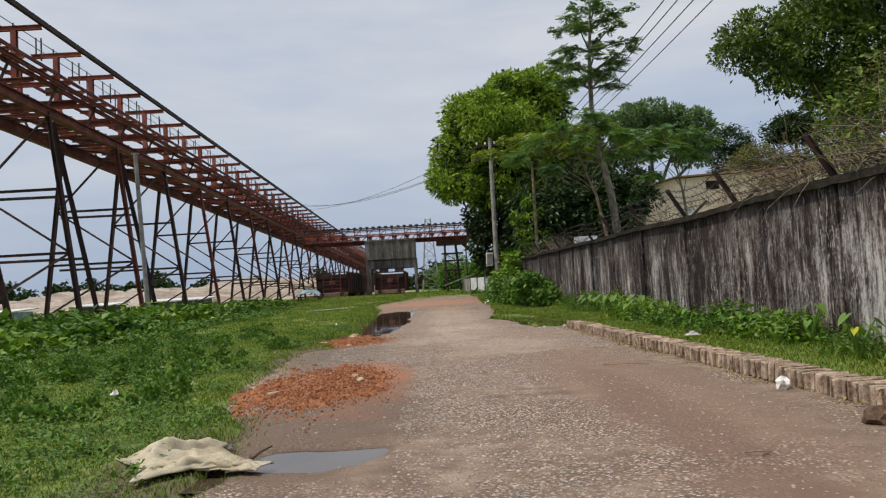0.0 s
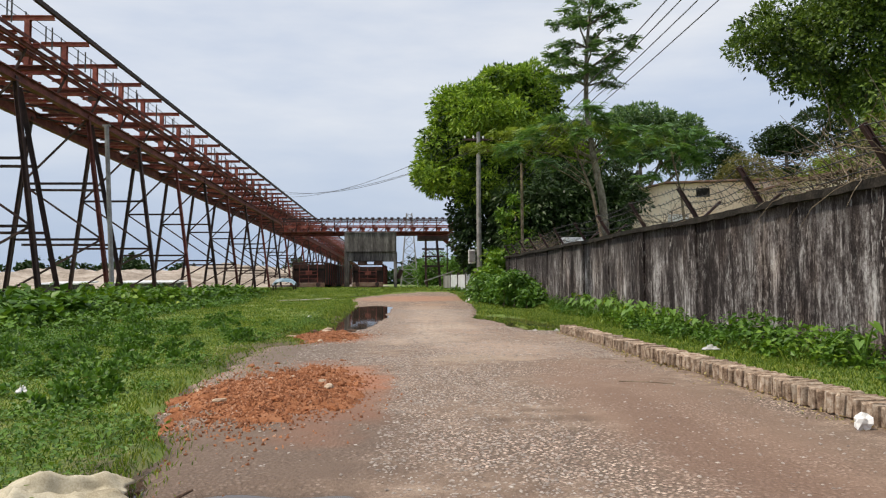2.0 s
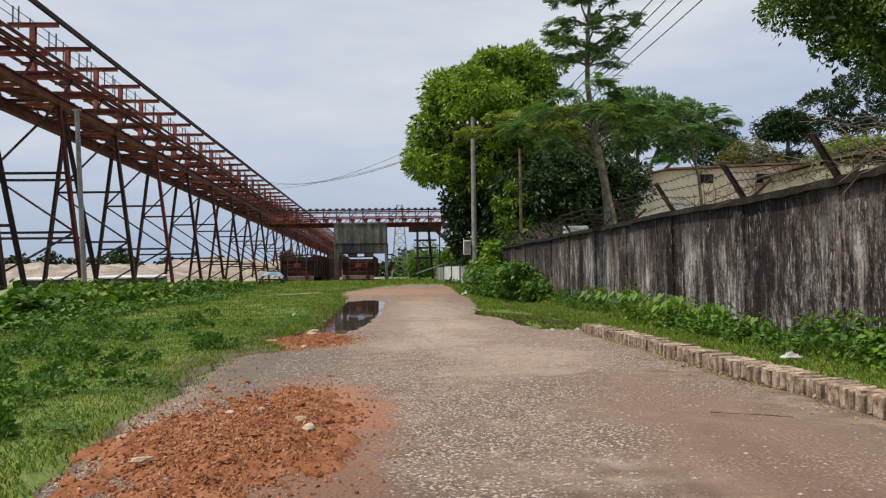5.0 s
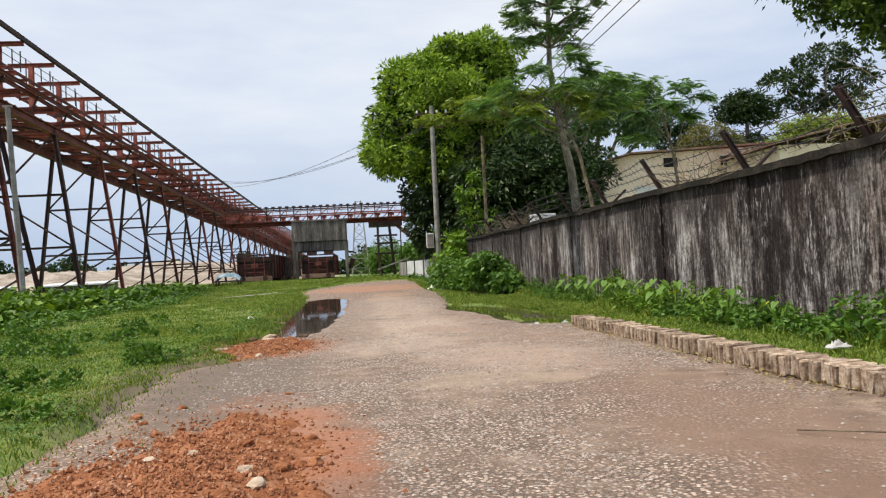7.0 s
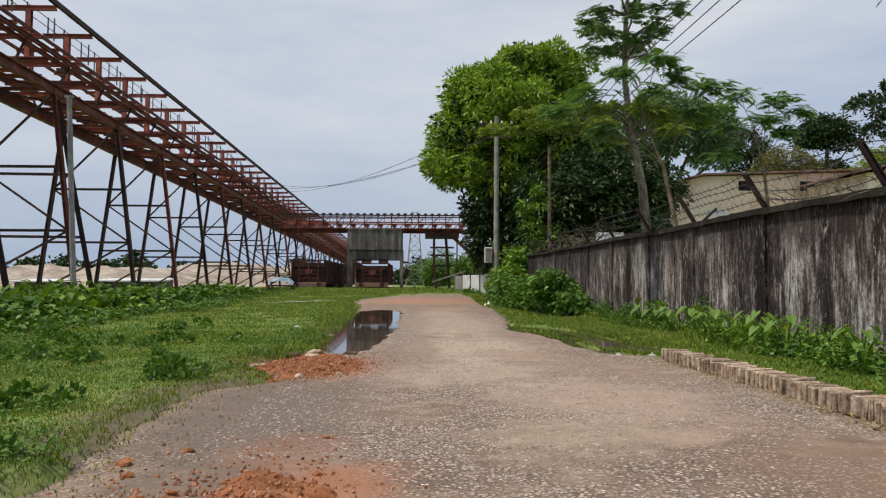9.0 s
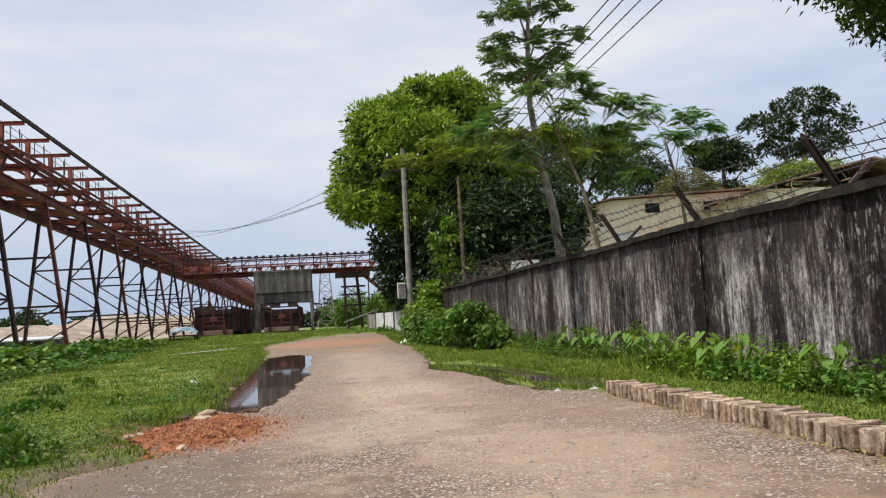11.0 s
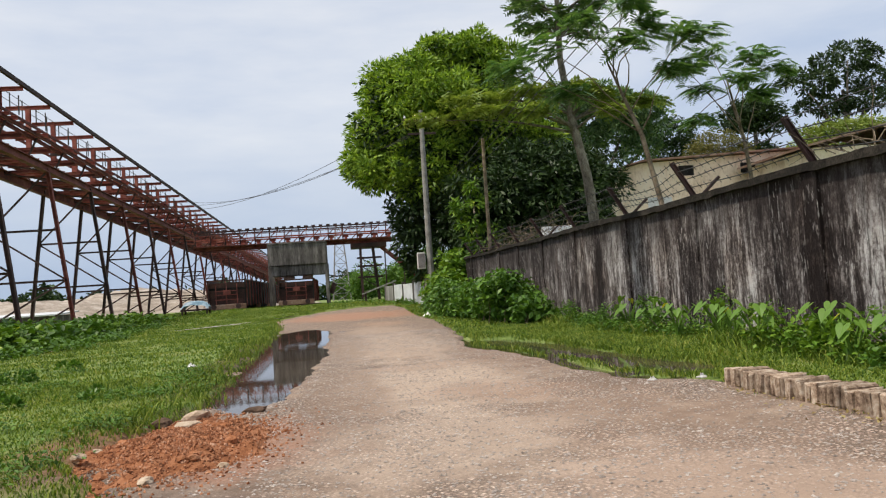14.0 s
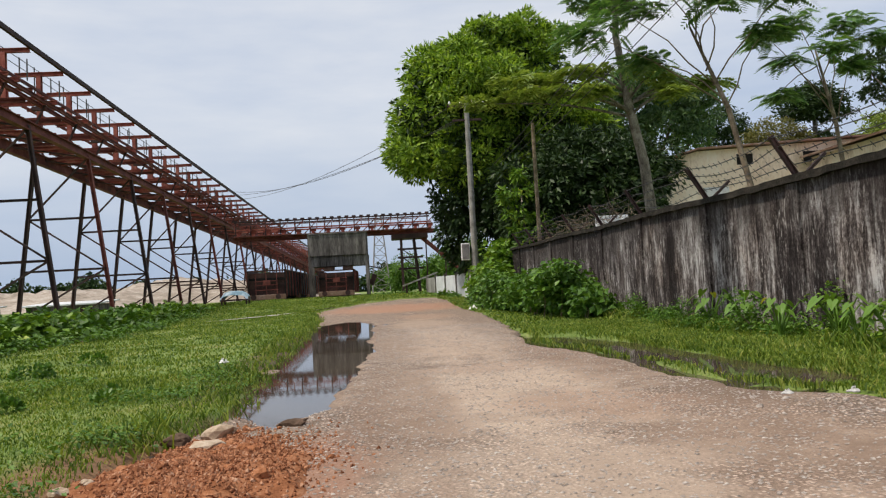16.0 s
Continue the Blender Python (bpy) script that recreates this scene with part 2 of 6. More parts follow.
def wall_material():
    m, nodes, links, bsdf = node_mat("streaked_wall")
    wide = noise_tex(nodes, links, position(nodes, links, (1.0, 1.0, 0.10)), 2.6, 7, 0.68)
    thin = noise_tex(nodes, links, position(nodes, links, (1.0, 1.0, 0.13)), 19, 6, 0.7)
    fleck = noise_tex(nodes, links, position(nodes, links, (1, 1, 0.75)), 34, 5, 0.75)
    blot = noise_tex(nodes, links, position(nodes, links, (1, 1, 0.45)), 5.5, 8, 0.72)
    panel = noise_tex(nodes, links, position(nodes, links, (1, 1, 0.35)), 0.75, 4, 0.6)
    s = math_node(nodes, links, 'MULTIPLY', wide, 0.28)
    for tex, amount in ((thin, 0.26), (fleck, 0.20), (blot, 0.26)):
        s = math_node(nodes, links, 'ADD', s, math_node(nodes, links, 'MULTIPLY', tex, amount))
    s = math_node(nodes, links, 'ADD', s, math_node(nodes, links, 'MULTIPLY', math_node(nodes, links, 'SUBTRACT', panel, 0.5), 0.30))
    col = ramp(nodes, links, s, [(0.44, (0.015, 0.011, 0.011)), (0.482, (0.045, 0.036, 0.035)), (0.512, (0.115, 0.098, 0.094)), (0.54, (0.235, 0.215, 0.21)), (0.59, (0.54, 0.525, 0.52))])
    # short white flecks where the black film has peeled, gathered in patches
    chip = ramp(nodes, links, noise_tex(nodes, links, position(nodes, links, (1, 1, 0.28)), 26, 4, 0.65), [(0.57, (0, 0, 0)), (0.62, (1, 1, 1))])
    where = ramp(nodes, links, noise_tex(nodes, links, position(nodes, links, (1, 1, 0.6)), 2.3, 4), [(0.45, (0, 0, 0)), (0.6, (1, 1, 1))])
    col = blend(nodes, links, math_node(nodes, links, 'MULTIPLY', math_node(nodes, links, 'MULTIPLY', chip, where), 0.75), col, (0.52, 0.50, 0.49))
    crack = ramp(nodes, links, noise_tex(nodes, links, position(nodes, links, (1, 1, 0.09)), 30, 3, 0.6), [(0.36, (1, 1, 1)), (0.42, (0, 0, 0))])
    col = blend(nodes, links, math_node(nodes, links, 'MULTIPLY', crack, 0.7), col, (0.02, 0.016, 0.015))
    # brown dirt washed over the plaster in broad patches
    dirt = ramp(nodes, links, noise_tex(nodes, links, position(nodes, links, (1, 1, 0.5)), 1.7, 5), [(0.5, (0, 0, 0)), (0.68, (1, 1, 1))])
    col = blend(nodes, links, math_node(nodes, links, 'MULTIPLY', dirt, 0.55), col, blend(nodes, links, 1.0, col, (0.78, 0.62, 0.52), 'MULTIPLY'))
    # soot-black algae soaks down from the coping in tongues of uneven length
    sep = nodes.new("ShaderNodeSeparateXYZ")
    links.new(position(nodes, links), sep.inputs[0])
    drip = math_node(nodes, links, 'ADD', sep.outputs[2], math_node(nodes, links, 'MULTIPLY', math_node(nodes, links, 'SUBTRACT', wide, 0.5), 2.4))
    drip = math_node(nodes, links, 'ADD', drip, math_node(nodes, links, 'MULTIPLY', math_node(nodes, links, 'SUBTRACT', thin, 0.5), 1.2))
    band = nodes.new("ShaderNodeMapRange")
    band.inputs["From Min"].default_value, band.inputs["From Max"].default_value = 1.2, 1.7
    links.new(drip, band.inputs["Value"])
    col = blend(nodes, links, math_node(nodes, links, 'MULTIPLY', band.outputs["Result"], 0.8), col, (0.028, 0.022, 0.021))
    links.new(col, bsdf.inputs["Base Color"])
    bsdf.inputs["Roughness"].default_value, bsdf.inputs["Specular IOR Level"].default_value = 0.9, 0.15
    add_bump(nodes, links, bsdf, math_node(nodes, links, 'ADD', fleck, math_node(nodes, links, 'MULTIPLY', blot, 1.6)), 0.8, 0.02)
    return m


def ground_material():
    m, nodes, links, bsdf = node_mat("turf_soil")
    vec = position(nodes, links)
    a, b = noise_tex(nodes, links, vec, 1.4, 6), noise_tex(nodes, links, vec, 24, 4)
    s = math_node(nodes, links, 'ADD', math_node(nodes, links, 'MULTIPLY', a, 0.55), math_node(nodes, links, 'MULTIPLY', b, 0.45))
    col = ramp(nodes, links, s, [(0.36, (0.06, 0.10, 0.016)), (0.48, (0.125, 0.19, 0.03)), (0.58, (0.20, 0.235, 0.06)), (0.68, (0.22, 0.175, 0.095))])
    for cx, cy, rx, ry, tone in ((1.55, 6.9, 0.45, 1.5, (0.24, 0.10, 0.055)), (1.1, 13.2, 0.8, 1.6, (0.22, 0.10, 0.06)), (0.9, 10.5, 0.7, 2.2, (0.16, 0.12, 0.085)), (1.5, 4.0, 0.5, 1.3, (0.13, 0.10, 0.07)), (0.75, 21, 0.5, 7, (0.10, 0.06, 0.04))):
        col = blend(nodes, links, math_node(nodes, links, 'MULTIPLY', box_mask(nodes, links, cx, cy, rx, ry, 0.45), 0.85), col, tone)
    links.new(col, bsdf.inputs["Base Color"])
    bsdf.inputs["Roughness"].default_value = 0.95
    add_bump(nodes, links, bsdf, b, 0.8, 0.03)
    return m


def water_material():
    m, nodes, links, bsdf = node_mat("muddy_water")
    vec = position(nodes, links)
    links.new(ramp(nodes, links, noise_tex(nodes, links, vec, 2, 3), [(0.3, (0.05, 0.036, 0.026)), (0.7, (0.085, 0.062, 0.045))]), bsdf.inputs["Base Color"])
    bsdf.inputs["Roughness"].default_value, bsdf.inputs["IOR"].default_value = 0.03, 1.36
    add_bump(nodes, links, bsdf, noise_tex(nodes, links, vec, 9, 2), 0.05, 0.004)
    return m


M_ROAD, M_WALL, M_GROUND, M_WATER = road_material(), wall_material(), ground_material(), water_material()
M_COPING = worn("black_coping", (0.009, 0.008, 0.007), (0.020, 0.017, 0.014), (0.05, 0.043, 0.035), 5, 40, 0.95, bump=0.7)
M_RUST = worn("rust_red_steel", (0.075, 0.02, 0.017), (0.19, 0.043, 0.034), (0.31, 0.10, 0.078), 2, 26, 0.8, 0.0, rand=0.45)
M_RUSTO = worn("orange_red_steel", (0.15, 0.034, 0.024), (0.32, 0.074, 0.05), (0.44, 0.17, 0.12), 2, 26, 0.8, 0.0, rand=0.35)
M_DARK = worn("dark_brown_steel", (0.024, 0.012, 0.013), (0.05, 0.024, 0.023), (0.10, 0.045, 0.04), 2, 26, 0.8, 0.0, rand=0.3)
M_GALV = worn("weathered_grey_steel", (0.16, 0.14, 0.14), (0.27, 0.25, 0.25), (0.38, 0.36, 0.35), 3, 30, 0.6, 0.3)
M_CONC = worn("stained_concrete", (0.12, 0.11, 0.10), (0.26, 0.25, 0.235), (0.42, 0.41, 0.39), 1.6, 18, 0.9, stretch=(1, 1, 0.25))
M_HOPPER = worn("soot_streaked_concrete", (0.042, 0.037, 0.034), (0.135, 0.122, 0.113), (0.31, 0.285, 0.265), 1.8, 16, 0.9, stretch=(1, 1, 0.14))
M_BRICK = worn("weathered_brick", (0.13, 0.08, 0.055), (0.42, 0.31, 0.225), (0.68, 0.58, 0.47), 16, 70, 0.9, bump=0.7, dist=0.006, rand=0.4)
M_RED = worn("crushed_red_brick", (0.17, 0.06, 0.027), (0.35, 0.14, 0.063), (0.48, 0.23, 0.125), 10, 90, 0.95, bump=0.8, dist=0.012, rand=0.25)
M_CHIP = leafy("brick_chip", [(0.15, (0.13, 0.05, 0.024)), (0.45, (0.31, 0.122, 0.055)), (0.7, (0.42, 0.195, 0.10)), (0.95, (0.54, 0.38, 0.28))], 0.9, 0.0, 3.0)
M_STONE = worn("pale_gravel", (0.16, 0.13, 0.11), (0.33, 0.28, 0.245), (0.55, 0.49, 0.44), 14, 60, 0.85)
M_ROCK = worn("tan_rock", (0.22, 0.15, 0.10), (0.42, 0.32, 0.23), (0.58, 0.48, 0.38), 7, 40, 0.9, bump=0.6)
M_CLOD = worn("dark_earth_clod", (0.05, 0.032, 0.022), (0.10, 0.065, 0.045), (0.17, 0.11, 0.08), 9, 50, 0.95, bump=0.8)
M_SACK = worn("tan_sackcloth", (0.27, 0.225, 0.145), (0.44, 0.385, 0.275), (0.58, 0.53, 0.41), 6, 140, 0.85, bump=0.3, dist=0.003)
M_PLASTER = worn("cream_plaster", (0.56, 0.42, 0.31), (0.82, 0.68, 0.54), (0.87, 0.78, 0.66), 0.9, 12, 0.9, stretch=(1, 1, 0.5))
M_WAGON = worn("brown_black_wagon", (0.018, 0.010, 0.009), (0.045, 0.020, 0.017), (0.10, 0.045, 0.037), 1.5, 18, 0.85, 0.1)
M_TIN = worn("rusty_tin", (0.12, 0.06, 0.04), (0.24, 0.14, 0.10), (0.36, 0.27, 0.22), 2, 22, 0.7, 0.2)
M_WHITETIN = worn("pale_tin", (0.45, 0.46, 0.48), (0.62, 0.63, 0.65), (0.75, 0.76, 0.78), 1.5, 14, 0.6)
M_BARK = worn("grey_bark", (0.06, 0.05, 0.042), (0.17, 0.145, 0.12), (0.33, 0.30, 0.26), 6, 40, 0.95, bump=0.8, stretch=(1, 1, 0.5))
M_TWIG = worn("dry_twig", (0.09, 0.07, 0.05), (0.20, 0.155, 0.11), (0.34, 0.28, 0.21), 6, 40, 0.95)
M_POLE = worn("concrete_pole", (0.16, 0.15, 0.14), (0.27, 0.26, 0.245), (0.36, 0.35, 0.33), 3, 30, 0.9)
M_SAND = worn("pale_sand", (0.19, 0.155, 0.12), (0.34, 0.285, 0.235), (0.50, 0.44, 0.38), 0.3, 2.5, 0.95, dist=0.3, bump=0.8)
M_BLUE = worn("blue_tarpaulin", (0.10, 0.20, 0.27), (0.25, 0.38, 0.46), (0.55, 0.62, 0.66), 2.5, 14, 0.6)
M_WHITE = worn("dirty_white_plastic", (0.55, 0.54, 0.52), (0.74, 0.73, 0.71), (0.84, 0.83, 0.82), 8, 40, 0.5)
M_GREYBAG = worn("dull_grey_plastic", (0.36, 0.35, 0.34), (0.50, 0.49, 0.48), (0.62, 0.61, 0.60), 8, 40, 0.6)
M_BLACK = worn("black_void", (0.012, 0.011, 0.011), (0.02, 0.018, 0.018), (0.035, 0.03, 0.028), 4, 30, 0.95)
M_WIRE = worn("dull_wire", (0.03, 0.03, 0.032), (0.055, 0.052, 0.052), (0.09, 0.085, 0.08), 8, 40, 0.6, 0.4)
M_PATH = worn("pale_trodden_earth", (0.28, 0.25, 0.20), (0.40, 0.37, 0.31), (0.50, 0.47, 0.41), 2, 26, 0.95)
M_GRASS = leafy("grass_green", [(0.18, (0.045, 0.09, 0.011)), (0.45, (0.122, 0.20, 0.022)), (0.72, (0.25, 0.315, 0.044)), (0.95, (0.46, 0.39, 0.14))], 0.6, 0.3, 1.1)
M_WEED = leafy("weed_green", [(0.15, (0.04, 0.095, 0.014)), (0.55, (0.095, 0.195, 0.026)), (0.95, (0.18, 0.30, 0.042))], 0.5, 0.25, 1.5)
M_VINE = leafy("creeper_green", [(0.15, (0.05, 0.115, 0.012)), (0.5, (0.115, 0.225, 0.022)), (0.78, (0.215, 0.34, 0.036)), (0.95, (0.50, 0.50, 0.045))], 0.45, 0.28, 1.4)
M_BUSH = leafy("bush_green", [(0.15, (0.035, 0.088, 0.011)), (0.55, (0.082, 0.178, 0.022)), (0.9, (0.165, 0.29, 0.036))], 0.45, 0.25, 1.4)
M_MANGO = leafy("broadleaf_green", [(0.2, (0.068, 0.13, 0.016)), (0.5, (0.205, 0.335, 0.04)), (0.8, (0.38, 0.51, 0.064))], 0.5, 0.36, 1.3)
# own green of dark trees; elsewhere shade painted into and under crowns
M_DARKLEAF = leafy("deep_and_shaded_green", [(0.15, (0.012, 0.028, 0.008)), (0.55, (0.028, 0.056, 0.014)), (0.95, (0.058, 0.10, 0.022))], 0.5, 0.12, 0.8)
M_FEATHER = leafy("feathery_green", [(0.15, (0.11, 0.17, 0.034)), (0.55, (0.23, 0.31, 0.068)), (0.9, (0.38, 0.44, 0.11))], 0.5, 0.36, 0.9)
M_TALL = leafy("grey_green", [(0.15, (0.05, 0.105, 0.045)), (0.55, (0.115, 0.205, 0.085)), (0.9, (0.24, 0.35, 0.15))], 0.38, 0.34, 0.8)
M_FROND = leafy("frond_green", [(0.15, (0.055, 0.135, 0.045)), (0.55, (0.125, 0.245, 0.08)), (0.9, (0.25, 0.38, 0.125))], 0.38, 0.36, 1.5)
M_NEAR = leafy("small_leaf_green", [(0.15, (0.035, 0.066, 0.012)), (0.55, (0.10, 0.165, 0.026)), (0.9, (0.24, 0.32, 0.05))], 0.5, 0.25, 1.2)
M_OLIVE = leafy("olive_yellow_green", [(0.15, (0.09, 0.095, 0.03)), (0.55, (0.18, 0.175, 0.055)), (0.95, (0.28, 0.26, 0.10))], 0.6, 0.25, 1.0)
M_DRY = leafy("dry_leaf", [(0.2, (0.16, 0.10, 0.04)), (0.5, (0.30, 0.22, 0.08)), (0.85, (0.42, 0.36, 0.16))], 0.6, 0.15, 1.5)
M_YELLOW = leafy("yellowed_leaf", [(0.1, (0.45, 0.42, 0.03)), (0.9, (0.62, 0.58, 0.06))], 0.5, 0.3)
M_TARO = leafy("taro_green", [(0.1, (0.075, 0.18, 0.025)), (0.6, (0.15, 0.275, 0.038)), (0.95, (0.30, 0.40, 0.05))], 0.4, 0.32, 2.0)


# ---- mesh helpers ----
def mesh_of(name, verts, faces, material, smooth=False):
    me = bpy.data.meshes.new(name)
    if isinstance(verts, np.ndarray):
        verts = verts.tolist()
    if isinstance(faces, np.ndarray):
        faces = faces.tolist()
    me.from_pydata(verts, [], faces)
    me.materials.append(material)
    if smooth:
        me.shade_smooth()
    me.update()
    return me


def thing(name, label, category, group="", kind="", at=(0, 0, 0), data=None):
    ob = new(name, data)
    ob.location, ob.scale = Vector(at) * SIZE, (SIZE, SIZE, SIZE)
    return tagged(ob, label, category, group, kind)


def part(name, data, parent, label="", at=(0, 0, 0), kind=""):
    ob = new(name, data)
    ob.parent = parent
    ob.location = at
    return tagged(ob, label=label, kind=kind)


def boxes(specs):
    """Verts and faces of boxes (x0, y0, z0, x1, y1, z1)."""
    v, f = [], []
    for x0, y0, z0, x1, y1, z1 in specs:
        n = len(v)
        v += [(x0, y0, z0), (x1, y0, z0), (x1, y1, z0), (x0, y1, z0), (x0, y0, z1), (x1, y0, z1), (x1, y1, z1), (x0, y1, z1)]
        f += [tuple(n + i for i in q) for q in ((3, 2, 1, 0), (4, 5, 6, 7), (0, 1, 5, 4), (1, 2, 6, 5), (2, 3, 7, 6), (3, 0, 4, 7))]
    return v, f


def box_mesh(name, specs, material, bevel=0.0):
    me = mesh_of(name, *boxes(specs), material)
    if bevel:
        bm = bmesh.new()
        bm.from_mesh(me)
        bmesh.ops.bevel(bm, geom=bm.edges[:], offset=bevel, segments=2, affect='EDGES', profile=0.6)
        bm.to_mesh(me)
        bm.free()
    return me


def beam(p, q, w, h, flange=0.0, up=(0, 0, 1)):
    """A straight bar from p to q: solid, or of I section when flange is given."""
    p, q = Vector(p), Vector(q)
    d = (q - p).normalized()
    side = d.cross(Vector(up))
    if side.length < 0.05:
        side = d.cross(Vector((0, 1, 0)))
    side.normalize()
    top = side.cross(d).normalized()
    a, b = w / 2, h / 2
    if flange:
        t, web = flange, flange * 0.5
        prof = [(-a, -b), (a, -b), (a, -b + t), (web, -b + t), (web, b - t), (a, b - t), (a, b), (-a, b), (-a, b - t), (-web, b - t), (-web, -b + t), (-a, -b + t)]
    else:
        prof = [(-a, -b), (a, -b), (a, b), (-a, b)]
    n = len(prof)
    v = [tuple(e + side * x + top * y) for e in (p, q) for x, y in prof]
    f = [(i, (i + 1) % n, n + (i + 1) % n, n + i) for i in range(n)] + [tuple(range(n - 1, -1, -1)), tuple(range(n, 2 * n))]
    return v, f


def beams(rows):
    v, f = [], []
    for r in rows:
        a, b = beam(*r)
        f += [tuple(len(v) + i for i in q) for q in b]
        v += a
    return v, f


def tube(points, radii, sides=8):
    """A tapering round limb along points."""
    v, f = [], []
    pts = [Vector(p) for p in points]
    for i, p in enumerate(pts):
        d = (pts[min(i + 1, len(pts) - 1)] - pts[max(i - 1, 0)]).normalized()
        s = d.cross(Vector((0.31, 0.95, 0.05))).normalized()
        u = s.cross(d)
        for k in range(sides):
            a = 2 * math.pi * k / sides
            v.append(tuple(p + (s * math.cos(a) + u * math.sin(a)) * radii[i]))
    for i in range(len(pts) - 1):
        for k in range(sides):
            a, b = i * sides + k, i * sides + (k + 1) % sides
            f.append((a, b, b + sides, a + sides))
    f.append(tuple(range(sides - 1, -1, -1)))
    f.append(tuple(range((len(pts) - 1) * sides, len(pts) * sides)))
    return v, f


def tubes(rows, sides=6):
    v, f = [], []
    for pts, rad in rows:
        a, b = tube(pts, rad, sides)
        f += [tuple(len(v) + i for i in q) for q in b]
        v += a
    return v, f


rng = np.random.default_rng(7)


def leaf_mesh(name, centres, size, material, droop=0.3, wide=0.5, up=0.35, spread=0.35):
    """One pointed, folded leaf of two quads at each centre."""
    n = len(centres)
    c = np.asarray(centres, float)
    d = rng.normal(size=(n, 3))
    d[:, 2] = d[:, 2] * 0.5 - droop
    d /= np.linalg.norm(d, axis=1)[:, None]
    nrm = rng.normal(size=(n, 3)) * (1 - up)
    nrm[:, 2] += up * 2.2
    side = np.cross(d, nrm)
    side /= np.linalg.norm(side, axis=1)[:, None] + 1e-9
    nrm = np.cross(side, d)
    ln = (size * (1 - spread + 2 * spread * rng.random(n)))[:, None]
    w = ln * wide * 0.5
    tip, mid = c + d * ln, c + d * ln * 0.45
    fold = nrm * ln * 0.10
    v = np.empty((n, 4, 3))
    v[:, 0], v[:, 1], v[:, 2], v[:, 3] = c, mid + side * w + fold, tip, mid - side * w + fold
    base = np.arange(n)[:, None] * 4
    f = np.concatenate([base + np.array([0, 1, 2]), base + np.array([0, 2, 3])], axis=1).reshape(-1, 3)
    return mesh_of(name, v.reshape(-1, 3), f, material)


def in_blobs(blobs, n, inner=0.55):
    """Points in the outer shells of ellipsoids (x, y, z, rx, ry, rz), thinned into clumps."""
    vol = np.array([b[3] * b[4] + b[4] * b[5] + b[3] * b[5] for b in blobs])
    pick = rng.choice(len(blobs), size=n, p=vol / vol.sum())
    u = rng.normal(size=(n, 3))
    u /= np.linalg.norm(u, axis=1)[:, None]
    r = inner + (1 - inner) * rng.random(n) ** 0.6
    b = np.array(blobs)[pick]
    p = b[:, :3] + u * r[:, None] * b[:, 3:6]
    return p


def lumpy(blobs, k, frac=0.42):
    """Adds small boughs that break the outline of large crown masses."""
    out = []
    for x, y, z, a, b, c in blobs:
        out.append((x, y, z, a * 0.82, b * 0.82, c * 0.82))
        for _ in range(k):
            u = rng.normal(size=3)
            u /= np.linalg.norm(u)
            s = frac * (0.6 + 0.8 * rng.random())
            out.append((x + u[0] * a * 0.86, y + u[1] * b * 0.86, z + u[2] * c * 0.86, a * s, b * s, c * s * 0.7))
    return out


def clumped(blobs, n, clump, per, inner=0.5):
    """Leaf places gathered into sprays of about per leaves within clump metres."""
    heads = in_blobs(blobs, max(1, n // per), inner)
    p = np.repeat(heads, per, axis=0)
    return p + rng.normal(size=p.shape) * clump * np.array([1, 1, 0.55])


def dome_mesh(name, blobs, heads, per, radius, size, material, wide=0.3, droop=0.35):
    """Rounded tufts of drooping leaves set close together over the outside of a crown."""
    vol = np.array([b[3] * b[4] + b[4] * b[5] + b[3] * b[5] for b in blobs])
    b = np.array(blobs)[rng.choice(len(blobs), size=heads, p=vol / vol.sum())]
    u = rng.normal(size=(heads, 3))
    u /= np.linalg.norm(u, axis=1)[:, None]
    c = b[:, :3] + u * b[:, 3:6] * (0.78 + 0.24 * rng.random(heads))[:, None]
    r = radius * (0.55 + 0.8 * rng.random(heads))
    n = heads * per
    w = rng.normal(size=(n, 3)) + np.repeat(u * 0.7 + np.array([0, 0, 0.75]), per, axis=0)
    w /= np.linalg.norm(w, axis=1)[:, None]
    rr = np.repeat(r, per)[:, None]
    p = np.repeat(c, per, axis=0) + w * rr * np.array([1, 1, 0.7]) * (0.72 + 0.3 * rng.random((n, 1)))
    d = w + rng.normal(size=(n, 3)) * 0.45 - np.array([0, 0, droop])
    d /= np.linalg.norm(d, axis=1)[:, None]
    side = np.cross(d, w + rng.normal(size=(n, 3)) * 0.4)
    side /= np.linalg.norm(side, axis=1)[:, None] + 1e-9
    ln = (size * (0.7 + 0.6 * rng.random(n)))[:, None]
    v = np.empty((n, 4, 3))
    mid = p + d * ln * 0.45
    v[:, 0], v[:, 1], v[:, 2], v[:, 3] = p, mid + side * ln * wide * 0.5, p + d * ln, mid - side * ln * wide * 0.5
    base = np.arange(n)[:, None] * 4
    f = np.concatenate([base + np.array([0, 1, 2]), base + np.array([0, 2, 3])], axis=1).reshape(-1, 3)
    return mesh_of(name, v.reshape(-1, 3), f, material)


